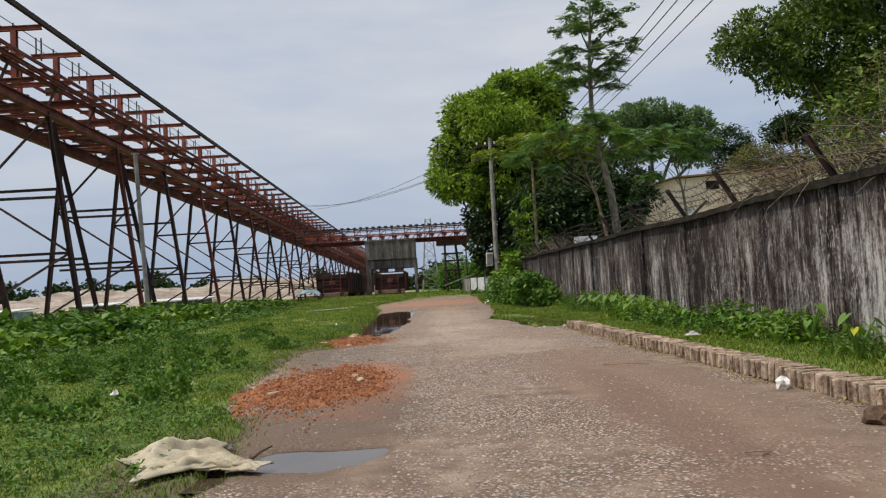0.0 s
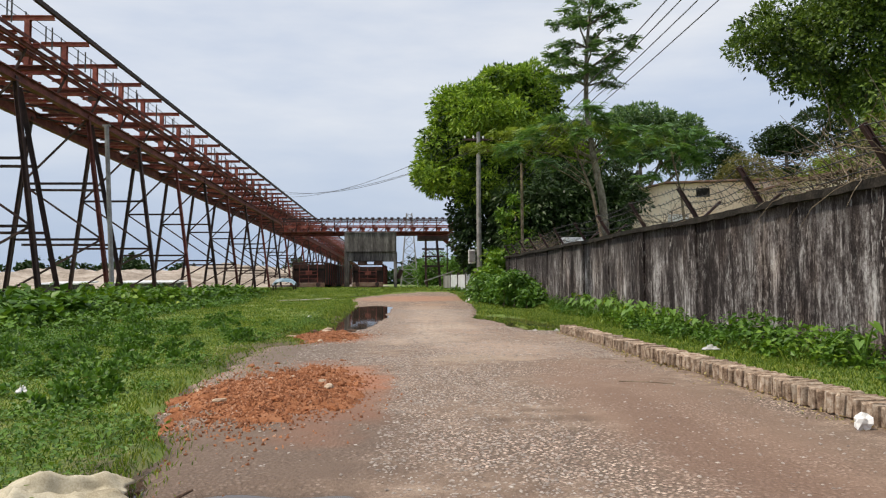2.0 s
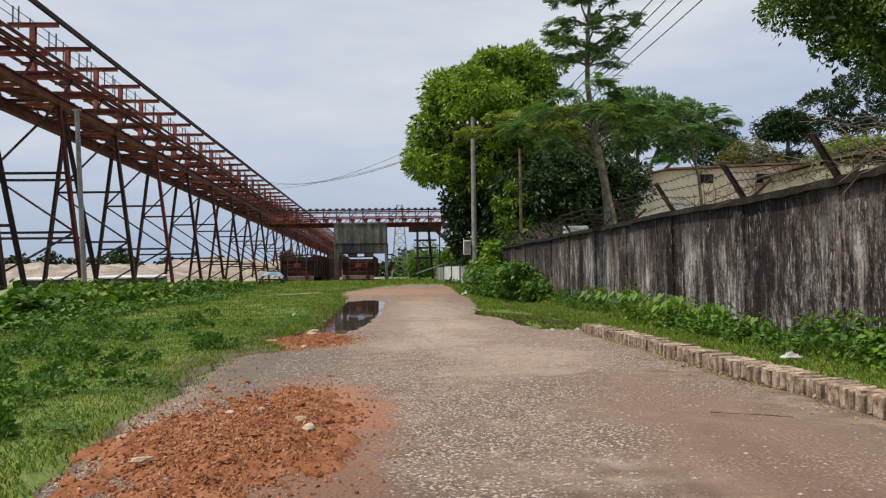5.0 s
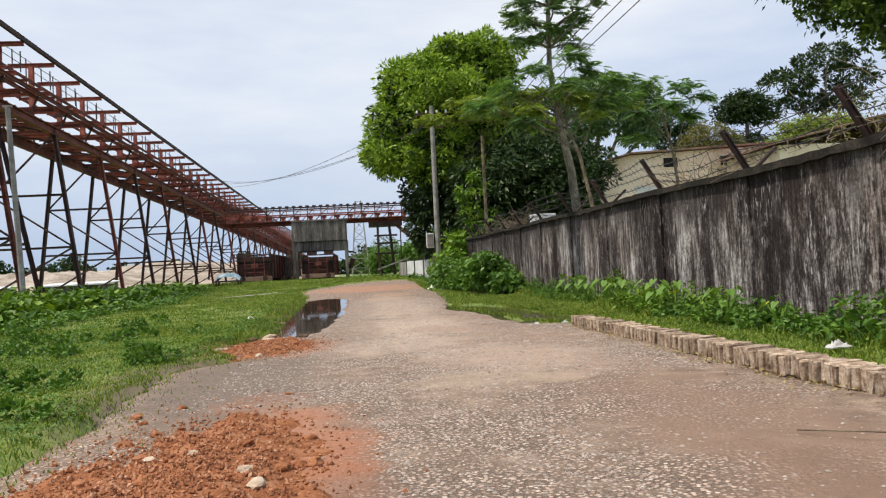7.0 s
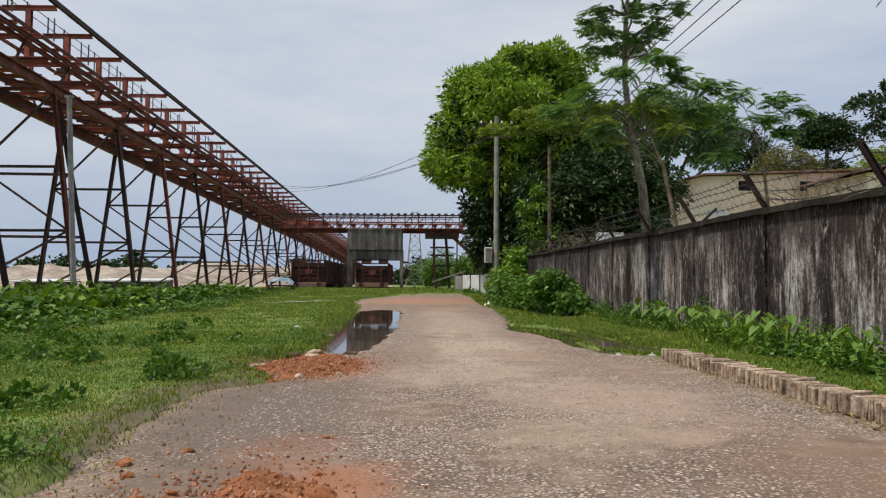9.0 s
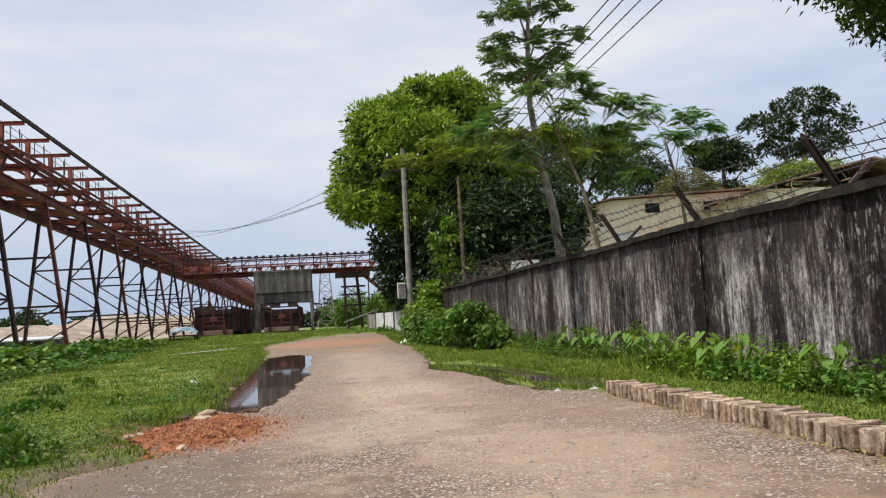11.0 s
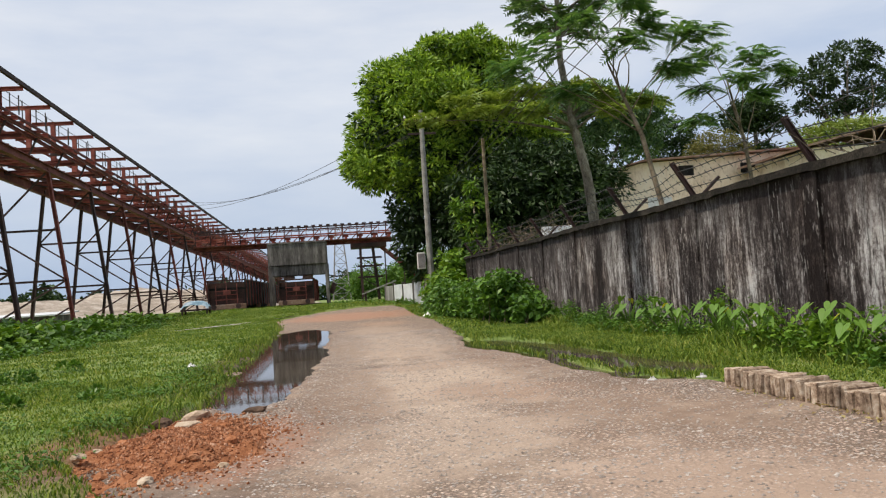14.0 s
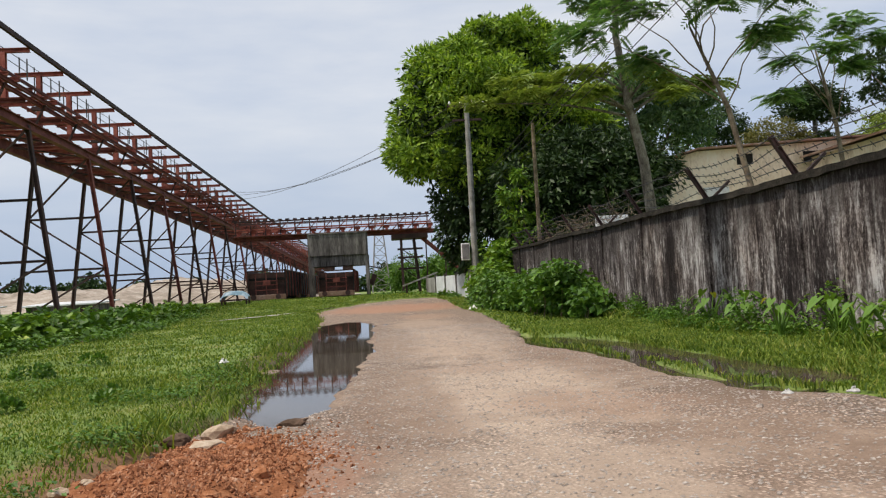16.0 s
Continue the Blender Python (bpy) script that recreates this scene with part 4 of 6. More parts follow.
for i in range(27):
    x = -8.3 + 0.52 * i
    part("walkway_rail", bx2, bridge, at=(x, 0, 0.0 if i % 3 else 0.06))
    if i % 2:
        part("bridge_diagonal", bx1, bridge, at=(x, 0, 0))
    if i % 2 == 0:
        part("bridge_post", bp, bridge, at=(x, 0, 0))
        part("deck_beam", bb, bridge, at=(x + 0.2, 0, 0))
    part("roller", bn, bridge, at=(x, 0, 0))
support = thing("bridge_support", "dark steel trestle carrying the bridge end", "trestle", at=(3.3, BY, 0))
for x, y in ((0, -0.8), (0.9, -0.8), (0, 0.8), (0.9, 0.8)):
    part("leg", mesh_of("leg", *beams([((x * 1.35, y, 0.3), (x, y, 4.6), 0.16, 0.16, 0.025)]), M_DARK), support)
for z in (2.2, 3.0, 3.6):
    part("cross_beam", mesh_of("cross_beam", *beams([((-0.3, -0.8, z), (1.5, -0.8, z), 0.1, 0.14), ((0, -0.8, z), (1.1, -0.8, z - 0.75), 0.06, 0.06)]), M_DARK), support)
part("head_beam", mesh_of("head_beam", *boxes([(-0.7, -1.0, 4.35, 1.9, 1.0, 4.68)]), M_DARK), support)
chute = thing("conveyor_chute", "rusty sloping conveyor running down to the ground", "conveyor", at=(4.6, BY, 0))
part("stringer", mesh_of("stringer", *beams([((0, -0.7, 4.6), (3.6, -0.9, 1.3), 0.08, 0.2), ((0, 0.5, 4.6), (3.6, 0.3, 1.3), 0.08, 0.2)]), M_RUST), chute)
for i in range(9):
    s = i / 8
    part("rung", mesh_of("rung", *beams([((3.6 * s, -0.8, 4.7 - 3.3 * s), (3.6 * s, 0.5, 4.7 - 3.3 * s), 0.06, 0.1), ((3.6 * s, -0.8, 4.7 - 3.3 * s), (3.6 * s, -0.8, 5.3 - 3.3 * s), 0.05, 0.05)]), M_RUST), chute)
    if i % 3 == 1:
        part("prop", mesh_of("prop", *beams([((3.6 * s, -0.8, 0.2), (3.6 * s, -0.8, 4.6 - 3.3 * s), 0.09, 0.09)]), M_DARK), chute)

hop = thing("loading_hopper", "stained grey concrete loading hopper on columns", "hopper", at=(-1.17, 66.4, 0))
part("bin", box_mesh("bin", [(-2.0, -0.9, 3.35, 2.0, 1.6, 4.87)], M_HOPPER, 0.03), hop)
part("skirt", box_mesh("skirt", [(-1.85, -0.75, 2.62, 1.95, 1.45, 3.36)], M_HOPPER, 0.03), hop)
part("rim", box_mesh("rim", [(-2.06, -0.96, 4.87, 2.06, 1.66, 4.97)], M_HOPPER, 0.01), hop)
for x in (-1.98, 1.98):
    for yy in (-0.7, 1.4):
        part("column", box_mesh("column", [(x - 0.11, yy - 0.11, 0.2, x + 0.11, yy + 0.11, 3.4 if yy > 0 else 4.9)], M_HOPPER, 0.015), hop)
for x in (-0.7, 0.6):
    part("gate", box_mesh("gate", [(x - 0.35, -0.5, 2.35, x + 0.35, 0.6, 2.62)], M_TIN, 0.02), hop)
part("lever_arm", mesh_of("lever_arm", *beams([((2.1, -0.5, 2.5), (2.75, -0.6, 2.35), 0.09, 0.09), ((2.2, -0.4, 1.2), (2.5, -0.5, 1.9), 0.25, 0.3)]), M_DARK), hop)


def wagon(x, y, label, length=7.2, width=2.35, z0=0.62, z1=2.2):
    w = thing("railway_wagon", label, "wagon", "rail wagons", at=(x, y, 0))
    h = width / 2
    body = []
    part("body_side", box_mesh("body_side", [(-h, 0, z0 + 0.15, -h + 0.07, length, z1)], M_WAGON, 0.01), w)
    part("body_side", box_mesh("body_side", [(h - 0.07, 0, z0 + 0.15, h, length, z1)], M_BLACK, 0.01), w)
    part("end_panel", box_mesh("end_panel", [(-h + 0.07, 0.22, z0 + 0.15, h - 0.07, 0.3, z1 - 0.1)], M_WAGON, 0.01), w)
    part("end_panel", box_mesh("end_panel", [(-h + 0.07, length - 0.2, z0 + 0.15, h - 0.07, length - 0.1, z1 - 0.1)], M_WAGON, 0.01), w)
    part("load_floor", box_mesh("load_floor", [(-h + 0.07, 0.2, z1 - 0.55, h - 0.07, length - 0.2, z1 - 0.4)], M_BLACK), w)
    part("top_rail", mesh_of("top_rail", *boxes([(-h - 0.04, -0.02, z1, h + 0.04, 0.1, z1 + 0.08), (-h - 0.04, 0, z1, -h + 0.08, length, z1 + 0.08), (h - 0.08, 0, z1, h + 0.04, length, z1 + 0.08)]), M_WAGON), w)
    part("headstock", box_mesh("headstock", [(-h, -0.16, z0 - 0.06, h, 0.12, z0 + 0.26)], M_TIN, 0.03), w)
    part("underframe", box_mesh("underframe", [(-h + 0.3, 0.1, z0 - 0.1, h - 0.3, length - 0.1, z0 + 0.15)], M_BLACK, 0.01), w)
    rows = []
    for zz in (z0 + 0.55, z0 + 0.85, z0 + 1.1):
        rows.append(((-h * 0.6, -0.06, zz), (h * 0.6, -0.06, zz), 0.035, 0.045))
    for xx in (-h * 0.55, 0, h * 0.55):
        rows.append(((xx, -0.06, z0 + 0.25), (xx, -0.06, z1 - 0.15), 0.045, 0.035))
    for row in rows:
        part("end_rail", mesh_of("end_rail", *beams([row]), M_RUST), w)
    part("end_plate", box_mesh("end_plate", [(-0.2, -0.1, z0 + 0.85, 0.25, -0.04, z0 + 1.15)], M_RUST, 0.01), w)
    for yy in (-0.0, 1.6, 3.2, 4.8, 6.4):
        part("stanchion", box_mesh("stanchion", [(h, yy + 0.2, z0 + 0.1, h + 0.07, yy + 0.32, z1)], M_RUST), w)
    for xx in (-0.75, 0.75):
        part("buffer", mesh_of("buffer", *tube([(xx, -0.12, z0 + 0.12), (xx, -0.4, z0 + 0.12), (xx, -0.42, z0 + 0.12)], [0.07, 0.07, 0.17], 12), M_DARK), w)
    for yy in (0.9, 2.3, length - 2.3, length - 0.9):
        for xx in (-0.62, 0.62):
            part("wheel", mesh_of("wheel", *tube([(xx - 0.06, yy, z0 - 0.12), (xx + 0.06, yy, z0 - 0.12)], [0.34, 0.34], 16), M_DARK), w)
    return w


wagon(-1.2, 62.6, "rusty open rail wagon under the concrete hopper")
wagon(-5.3, 59.6, "rusty dark rail wagon with end ladder", z1=2.32)
wagon(-5.3, 67.6, "rusty dark rail wagon coupled behind another", z1=2.32)
wagon(-5.3, 75.6, "rusty dark rail wagon at the end of its row", z1=2.32)
for tx in (-1.2, -5.3):
    tr = thing("railway_track", "pair of dull steel rails in rough ground", "track", "rail tracks", at=(tx, 0, 0))
    for sx in (-0.62, 0.62):
        part("rail", mesh_of("rail", *beams([((sx, 57.5, 0.49), (sx, 90, 0.44), 0.06, 0.12)]), M_DARK), tr)

cart = thing("covered_cot", "low cot covered with pale blue tarpaulin", "cot", at=(-5.6, 51.0, 0.36))
cvv, cff = [], []
for i in range(9):
    for j in range(7):
        x, yv = -0.7 + 1.4 * i / 8, -0.5 + 1.0 * j / 6
        cvv.append((x, yv, 0.75 - 0.28 * (abs(x) / 0.7) ** 4 - 0.2 * (abs(yv) / 0.5) ** 3 + 0.05 * random.random()))
for i in range(8):
    for j in range(6):
        n = i * 7 + j
        cff.append((n, n + 7, n + 8, n + 1))
part("tarpaulin", mesh_of("tarpaulin", cvv, cff, M_BLUE, True), cart)
part("bed_frame", box_mesh("bed_frame", [(-0.7, -0.5, 0.28, 0.7, 0.5, 0.36)], M_DARK, 0.01), cart)
for x in (-0.62, 0.62):
    for yv in (-0.42, 0.42):
        part("leg", box_mesh("leg", [(x - 0.04, yv - 0.04, 0, x + 0.04, yv + 0.04, 0.3)], M_DARK), cart)

pylon = thing("lattice_pylon", "distant grey steel lattice pylon", "pylon", at=(1.1, 140, 0))
for sx in (-1, 1):
    for sy in (-1, 1):
        part("leg", mesh_of("leg", *beams([((sx * 1.5, sy * 1.5, 0), (sx * 0.45, sy * 0.45, 13), 0.14, 0.14)]), M_GALV), pylon)
rows = []
for i in range(8):
    za, zb = i * 1.6, (i + 1) * 1.6
    wa, wb = 1.5 - 1.05 * za / 13, 1.5 - 1.05 * zb / 13
    rows += [((-wa, -wa, za), (wb, -wb, zb), 0.09, 0.09), ((wa, -wa, za), (-wb, -wb, zb), 0.09, 0.09), ((-wb, -wb, zb), (wb, -wb, zb), 0.08, 0.08)]
part("lattice", mesh_of("lattice", *beams(rows), M_GALV), pylon)

# low whitish yard wall and lean-to roof beyond the boundary wall
low = thing("yard_wall", "low whitewashed yard wall with dark posts", "wall")
for i in range(6):
    a, b = Vector((4.45 + 0.34 * i, 54.5 - 2.5 * i, 0.72)), Vector((4.45 + 0.34 * (i + 1), 54.5 - 2.5 * (i + 1), 0.72))
    part("panel", mesh_of("panel", *beams([(a, b, 0.1, 1.15 + 0.04 * (i % 2))]), M_WHITETIN if i in (1, 2, 3) else M_CONC), low)
    part("post", box_mesh("post", [(a.x - 0.1, a.y - 0.1, 0.0, a.x + 0.06, a.y + 0.1, 1.42)], M_HOPPER, 0.01), low)
lean = thing("lean_to", "small lean-to with weathered sloping roof", "shed", at=(4.0, 57.5, 0.4))
part("roof", mesh_of("roof", *beams([((-0.9, 1.2, 0.55), (1.2, 1.2, 1.25), 3.2, 0.08)]), M_CONC), lean)
for x in (-0.7, 1.0):
    part("post", box_mesh("post", [(x - 0.06, -0.3, -0.2, x + 0.06, -0.18, 0.7 + 0.28 * (x > 0))], M_DARK), lean)
# tin sheds beyond the trestle
for x, y, w, h, mat, lab in ((-14.6, 52, 3.6, 0.9, M_HOPPER, "low grey tin shed with a pale roof"), (-19.0, 50, 2.2, 0.85, M_HOPPER, "small tin shed with a pale roof"), (-20.5, 42, 1.2, 0.75, M_BLUE, "small blue tin hut by the sand")):
    sh = thing("tin_shed", lab, "shed", "tin sheds", at=(x, y, 0))
    part("wall", box_mesh("wall", [(-w / 2, 0, -0.1, w / 2, 2.5, h)], mat, 0.01), sh)
    part("roof", mesh_of("roof", [(-w / 2 - 0.2, -0.3, h - 0.02), (w / 2 + 0.2, -0.3, h - 0.02), (w / 2 + 0.2, 2.8, h + 0.12), (-w / 2 - 0.2, 2.8, h + 0.12), (-w / 2 - 0.2, -0.3, h + 0.05), (w / 2 + 0.2, -0.3, h + 0.05), (w / 2 + 0.2, 2.8, h + 0.19), (-w / 2 - 0.2, 2.8, h + 0.19)],
                         [(3, 2, 1, 0), (4, 5, 6, 7), (0, 1, 5, 4), (1, 2, 6, 5), (2, 3, 7, 6), (3, 0, 4, 7)], M_WHITETIN), sh)
    part("doorway", box_mesh("doorway", [(w / 2 - 0.9, -0.02, 0, w / 2 - 0.3, 0.05, h - 0.12)], M_DARK), sh)


def heap(x, y):
    d = np.exp(-((y - 112) / 26) ** 2) * smooth(-72, -40, x) * (1 - smooth(-14, 4, x))
    gully = 0.5 * np.abs(wob(x * 0.45 + 0.2 * wob(y * 0.2), 1.0)) + 0.25 * wob(x * 1.1 + y * 0.5) + 0.2 * wob(y * 0.5 - x * 0.3, 1.0, 2.0)
    return d * (3.0 + 0.8 * wob(x * 0.13, 1.0) + gully) + 1.3 * np.exp(-((x + 30) / 7) ** 2 - ((y - 84) / 9) ** 2) * (1 + 0.3 * gully) - 0.3


thing("sand_bank", "long pale heap of dumped sand", "sand heap", data=grid_mesh("sand_bank", np.arange(-90, 8, 0.8), np.arange(66, 170, 1.4), heap, M_SAND))

# ---- buildings behind the wall ----
BYF = 42.0
shed = thing("plastered_building", "cream plastered building with small dark vents", "building", at=(0, BYF, 0))
prof = [(11.6, -0.1), (25.0, -0.1), (25.0, 6.1), (22.1, 6.08), (15.4, 5.84), (14.0, 5.5), (12.8, 5.0), (11.6, 4.25)]
n = len(prof)
part("wall", mesh_of("wall", [(x, 0, z) for x, z in prof] + [(x, 9, z) for x, z in prof],
                     [tuple(range(n))] + [tuple(range(2 * n - 1, n - 1, -1))] + [(i, n + i, n + (i + 1) % n, (i + 1) % n) for i in range(n)], M_PLASTER), shed)
roofp = [(11.3, 4.08), (12.8, 5.03), (14.0, 5.54), (15.4, 5.88), (22.1, 6.12), (25.3, 6.14)]
rv2, rf2 = [], []
for i, (x, z) in enumerate(roofp):
    rv2 += [(x, -0.35, z), (x, -0.35, z + 0.07), (x, 9.3, z + 0.07), (x, 9.3, z)]
    if i:
        k = 4 * i
        rf2 += [(k - 4 + j, k - 4 + (j + 1) % 4, k + (j + 1) % 4, k + j) for j in range(4)]
rf2 += [(3, 2, 1, 0), tuple(len(rv2) - 4 + j for j in range(4))]
part("roof", mesh_of("roof", rv2, rf2, M_TIN), shed)
for x, z in ((17.45, 5.42), (20.35, 5.42), (23.2, 5.42)):
    vent = part("vent", box_mesh("vent", [(x - 0.36, -0.03, z - 0.23, x + 0.36, 0.06, z + 0.23)], M_BLACK), shed, "small dark vent")
    part("vent_frame", mesh_of("vent_frame", *boxes([(x - 0.42, -0.05, z + 0.23, x + 0.42, 0.02, z + 0.29), (x - 0.42, -0.05, z - 0.29, x + 0.42, 0.02, z - 0.23), (x - 0.42, -0.05, z - 0.23, x - 0.36, 0.02, z + 0.23), (x + 0.36, -0.05, z - 0.23, x + 0.42, 0.02, z + 0.23)]), M_PLASTER), vent)
# thin panel, paler than the plaster round it
part("pale_patch", box_mesh("pale_patch", [(15.6, -0.012, 3.6, 16.7, 0.01, 4.3)], M_WHITETIN), shed, "pale patch on the front wall")
sh2 = thing("plastered_building", "cream building with rusty sloping tin roof", "building", at=(20.1, 36.5, 0))
part("wall", box_mesh("wall", [(0, 0, -0.1, 9, 5, 5.3)], M_PLASTER, 0.01), sh2)
part("roof", mesh_of("roof", *beams([((-0.4, 2.4, 5.34), (4.6, 2.4, 6.4), 5.6, 0.08), ((9.6, 2.4, 5.34), (4.6, 2.4, 6.4), 5.6, 0.08)]), M_TIN), sh2)
sh3 = thing("garden_wall", "low whitewashed masonry seen above the boundary wall", "wall", at=(8.6, 30.5, 0))
part("wall", box_mesh("wall", [(0, 0, -0.1, 1.1, 0.3, 2.35), (-0.3, 1.5, -0.1, 0.6, 1.8, 2.55)], M_WHITETIN, 0.02), sh3)

# ---- poles and cables ----
pole = thing("utility_pole", "tall grey concrete utility pole beside the road", "pole", at=(5.82, 42.1, 0.1))
part("shaft", mesh_of("shaft", *tube([(0, 0, -0.2), (0.0, 0, 8.5)], [0.15, 0.10], 10), M_POLE), pole)
part("cross_arm", mesh_of("cross_arm", *beams([((-0.8, 0, 8.1), (0.8, 0, 8.1), 0.09, 0.1), ((-0.6, 0, 7.5), (0.6, 0, 7.5), 0.08, 0.09)]), M_DARK), pole)
for x in (-0.7, -0.25, 0.25, 0.7):
    part("insulator", mesh_of("insulator", *tube([(x, 0, 8.14), (x, 0, 8.2), (x, 0, 8.3)], [0.03, 0.06, 0.03], 8), M_WHITE), pole)
bx = part("meter_box", box_mesh("meter_box", [(-0.55, -0.12, 1.7, -0.2, 0.08, 2.4)], M_WHITE, 0.02), pole, "pale metal box")
part("box_door", box_mesh("box_door", [(-0.52, -0.14, 1.75, -0.23, -0.115, 2.35)], M_GALV, 0.005), bx)
pole2 = thing("thin_pole", "thin brown steel pole behind the wall", "pole", at=(7.05, 34.4, 0))
part("shaft", mesh_of("shaft", *tube([(0, 0, -0.1), (0.0, 0, 5.8)], [0.07, 0.055], 8), M_TWIG), pole2)


def cable(p, q, sag, r=0.012, n=24):
    p, q = Vector(p), Vector(q)
    pts = [p.lerp(q, i / n) - Vector((0, 0, sag * 4 * (i / n) * (1 - i / n))) for i in range(n + 1)]
    return mesh_of("cable", *tube(pts, [r] * (n + 1), 5), M_WIRE)


lines = thing("power_cables", "black overhead power cables strung from the pole", "cable")
for x, z in ((7.21, 6.0), (7.5, 6.03), (7.78, 6.0), (8.18, 6.02)):
    part("cable", cable((x, -12, z), (x, 25, z + 0.1), 0.25), lines)
    part("cable", cable((x, 25, z + 0.1), (x - 0.6, 62, z), 0.25), lines)
for i, (dx, z, sag) in enumerate(((-0.6, 7.55, 1.3), (-0.5, 7.5, 0.9), (-0.8, 8.1, 1.0))):
    part("cable", cable((5.82 + dx, 42.1, z), (-10.6, 75 + 3 * i, 9.5), sag * 0.8, 0.014), lines)


# ---- trees ----
def tree(name, label, base, trunk, radii, limbs, blobs, n, size, mat, clump=0.35, per=9, droop=0.3, wide=0.45, inner=0.5, bark=None, boughs=0):
    t = thing(name, label, "tree", at=base)
    bark = bark or M_BARK
    part("trunk", mesh_of("trunk", *tube(trunk, radii, 10), bark, True), t)
    for pts, r0 in limbs:
        part("limb", mesh_of("limb", *tube(pts, [r0 * (1 - 0.75 * i / (len(pts) - 1)) for i in range(len(pts))], 7), bark, True), t)
    part("crown", leaf_mesh("crown", clumped(lumpy(blobs, boughs) if boughs else blobs, n, clump, per, inner), size, mat, droop, wide), t)
    return t


def limb_to(a, b, lift=0.25, n=5):
    a, b = Vector(a), Vector(b)
    out = []
    for i in range(n):
        s = i / (n - 1)
        out.append(tuple(a.lerp(b, s) + Vector((random.uniform(-1, 1) * 0.05, random.uniform(-1, 1) * 0.05, lift * math.sin(math.pi * s)))))
    return out


# broad round-crowned tree
big = [(0.0, 0, 9.4, 3.5, 3.2, 2.8), (-2.7, 0, 8.0, 1.9, 2.2, 2.0), (-1.9, 0, 10.1, 1.9, 2.0, 1.6), (1.8, 0, 10.7, 2.0, 2.2, 1.8), (-0.6, -1.0, 6.3, 2.6, 2.0, 2.0), (-3.2, 0, 6.8, 1.3, 1.6, 1.2),
       (2.5, -0.6, 8.0, 2.3, 2.2, 2.1), (0.6, 0, 12.0, 1.7, 1.7, 0.9)]
# low boughs: the shade beneath the crown is given by darker leaf colour
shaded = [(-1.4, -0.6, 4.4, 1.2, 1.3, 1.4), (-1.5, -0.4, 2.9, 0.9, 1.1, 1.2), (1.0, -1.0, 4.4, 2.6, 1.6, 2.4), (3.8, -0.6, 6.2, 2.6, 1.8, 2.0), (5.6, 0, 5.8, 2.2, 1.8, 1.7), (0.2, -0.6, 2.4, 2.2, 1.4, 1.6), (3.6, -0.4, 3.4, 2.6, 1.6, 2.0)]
tb = thing("broadleaf_tree", "large round-crowned broadleaf tree with dense dark foliage", "tree", at=(7.2, 46.0, 0.2))
part("trunk", mesh_of("trunk", *tube([(0.8, 0, -0.2), (0.6, 0, 1.5), (0.4, 0, 3.4), (0.2, 0, 6.5)], [0.5, 0.42, 0.34, 0.12], 10), M_BARK, True), tb)
for tip, r0 in (((-2.4, -0.3, 7.0), 0.2), ((2.4, -0.4, 7.6), 0.2), ((0, -0.8, 9.6), 0.18), ((-1.6, 0.2, 9.4), 0.14)):
    part("limb", mesh_of("limb", *tube(limb_to((0.5, 0, 2.6), tip), [r0 * (1 - 0.18 * k) for k in range(5)], 7), M_BARK, True), tb)
part("crown", dome_mesh("crown", lumpy(big, 4, 0.34), 1150, 62, 0.46, 0.29, M_MANGO, 0.30, 0.45), tb)
# darker leaves within put the crown's inner shade into colour
part("shaded_inner_foliage", leaf_mesh("shaded_inner_foliage", clumped([(x, y + 0.2, z, a * 0.8, b * 0.8, c * 0.8) for x, y, z, a, b, c in big], 20000, 0.3, 10, 0.2), 0.36, M_DARKLEAF, 0.5, 0.45), tb)
part("shaded_crown", dome_mesh("shaded_crown", shaded, 500, 60, 0.45, 0.29, M_DARKLEAF, 0.34, 0.7), tb, "lower foliage, its shade put into deep green leaves")
# leafy tree filling the space behind the wall's end, canopy shade painted as dark leaves
dk = [(0, 0, 4.1, 2.6, 1.8, 2.3), (1.9, 0.4, 4.4, 2.2, 1.8, 2.0), (-1.4, 0, 3.2, 1.3, 1.4, 1.5), (0.8, 0, 2.4, 3.0, 1.6, 1.4), (2.6, 0.8, 4.6, 1.5, 1.4, 1.3), (0.4, 1.0, 5.6, 1.8, 1.4, 1.1)]
ds = thing("shade_tree", "dense leafy tree behind the wall, leaves darkened for shade", "tree", at=(9.4, 39.5, 0))
part("trunk", mesh_of("trunk", *tube([(0, 0, -0.1), (0.1, 0, 2), (0.0, 0, 4.5)], [0.3, 0.22, 0.1], 10), M_BARK, True), ds)
part("limb", mesh_of("limb", *tube(limb_to((0, 0, 2), (2.2, 0.3, 4.8)), [0.12, 0.1, 0.07, 0.05, 0.03], 7), M_BARK, True), ds)
part("crown", dome_mesh("crown", lumpy(dk, 3, 0.34), 520, 56, 0.40, 0.27, M_DARKLEAF, 0.32, 0.6), ds)
# gaps between tufts filled with dark leaves as painted shade
part("shaded_inner_foliage", leaf_mesh("shaded_inner_foliage", clumped([(x, y + 0.2, z, a * 0.8, b * 0.8, c * 0.8) for x, y, z, a, b, c in dk], 9000, 0.28, 10, 0.2), 0.34, M_DARKLEAF, 0.5, 0.45), ds)
yt = thing("young_tree", "small bright green tree before the dark foliage", "tree", at=(7.3, 38.4, 0))
part("trunk", mesh_of("trunk", *tube([(0, 0, -0.1), (0.05, 0, 2), (-0.05, 0, 4)], [0.08, 0.06, 0.03], 8), M_BARK, True), yt)
part("crown", dome_mesh("crown", [(-0.2, 0, 3.7, 0.6, 0.5, 0.8), (0.3, 0, 2.8, 0.5, 0.4, 0.5), (-0.3, 0, 2.3, 0.5, 0.4, 0.4), (0.2, 0, 4.5, 0.4, 0.4, 0.4)], 46, 34, 0.24, 0.24, M_VINE, 0.34, 0.9), yt)
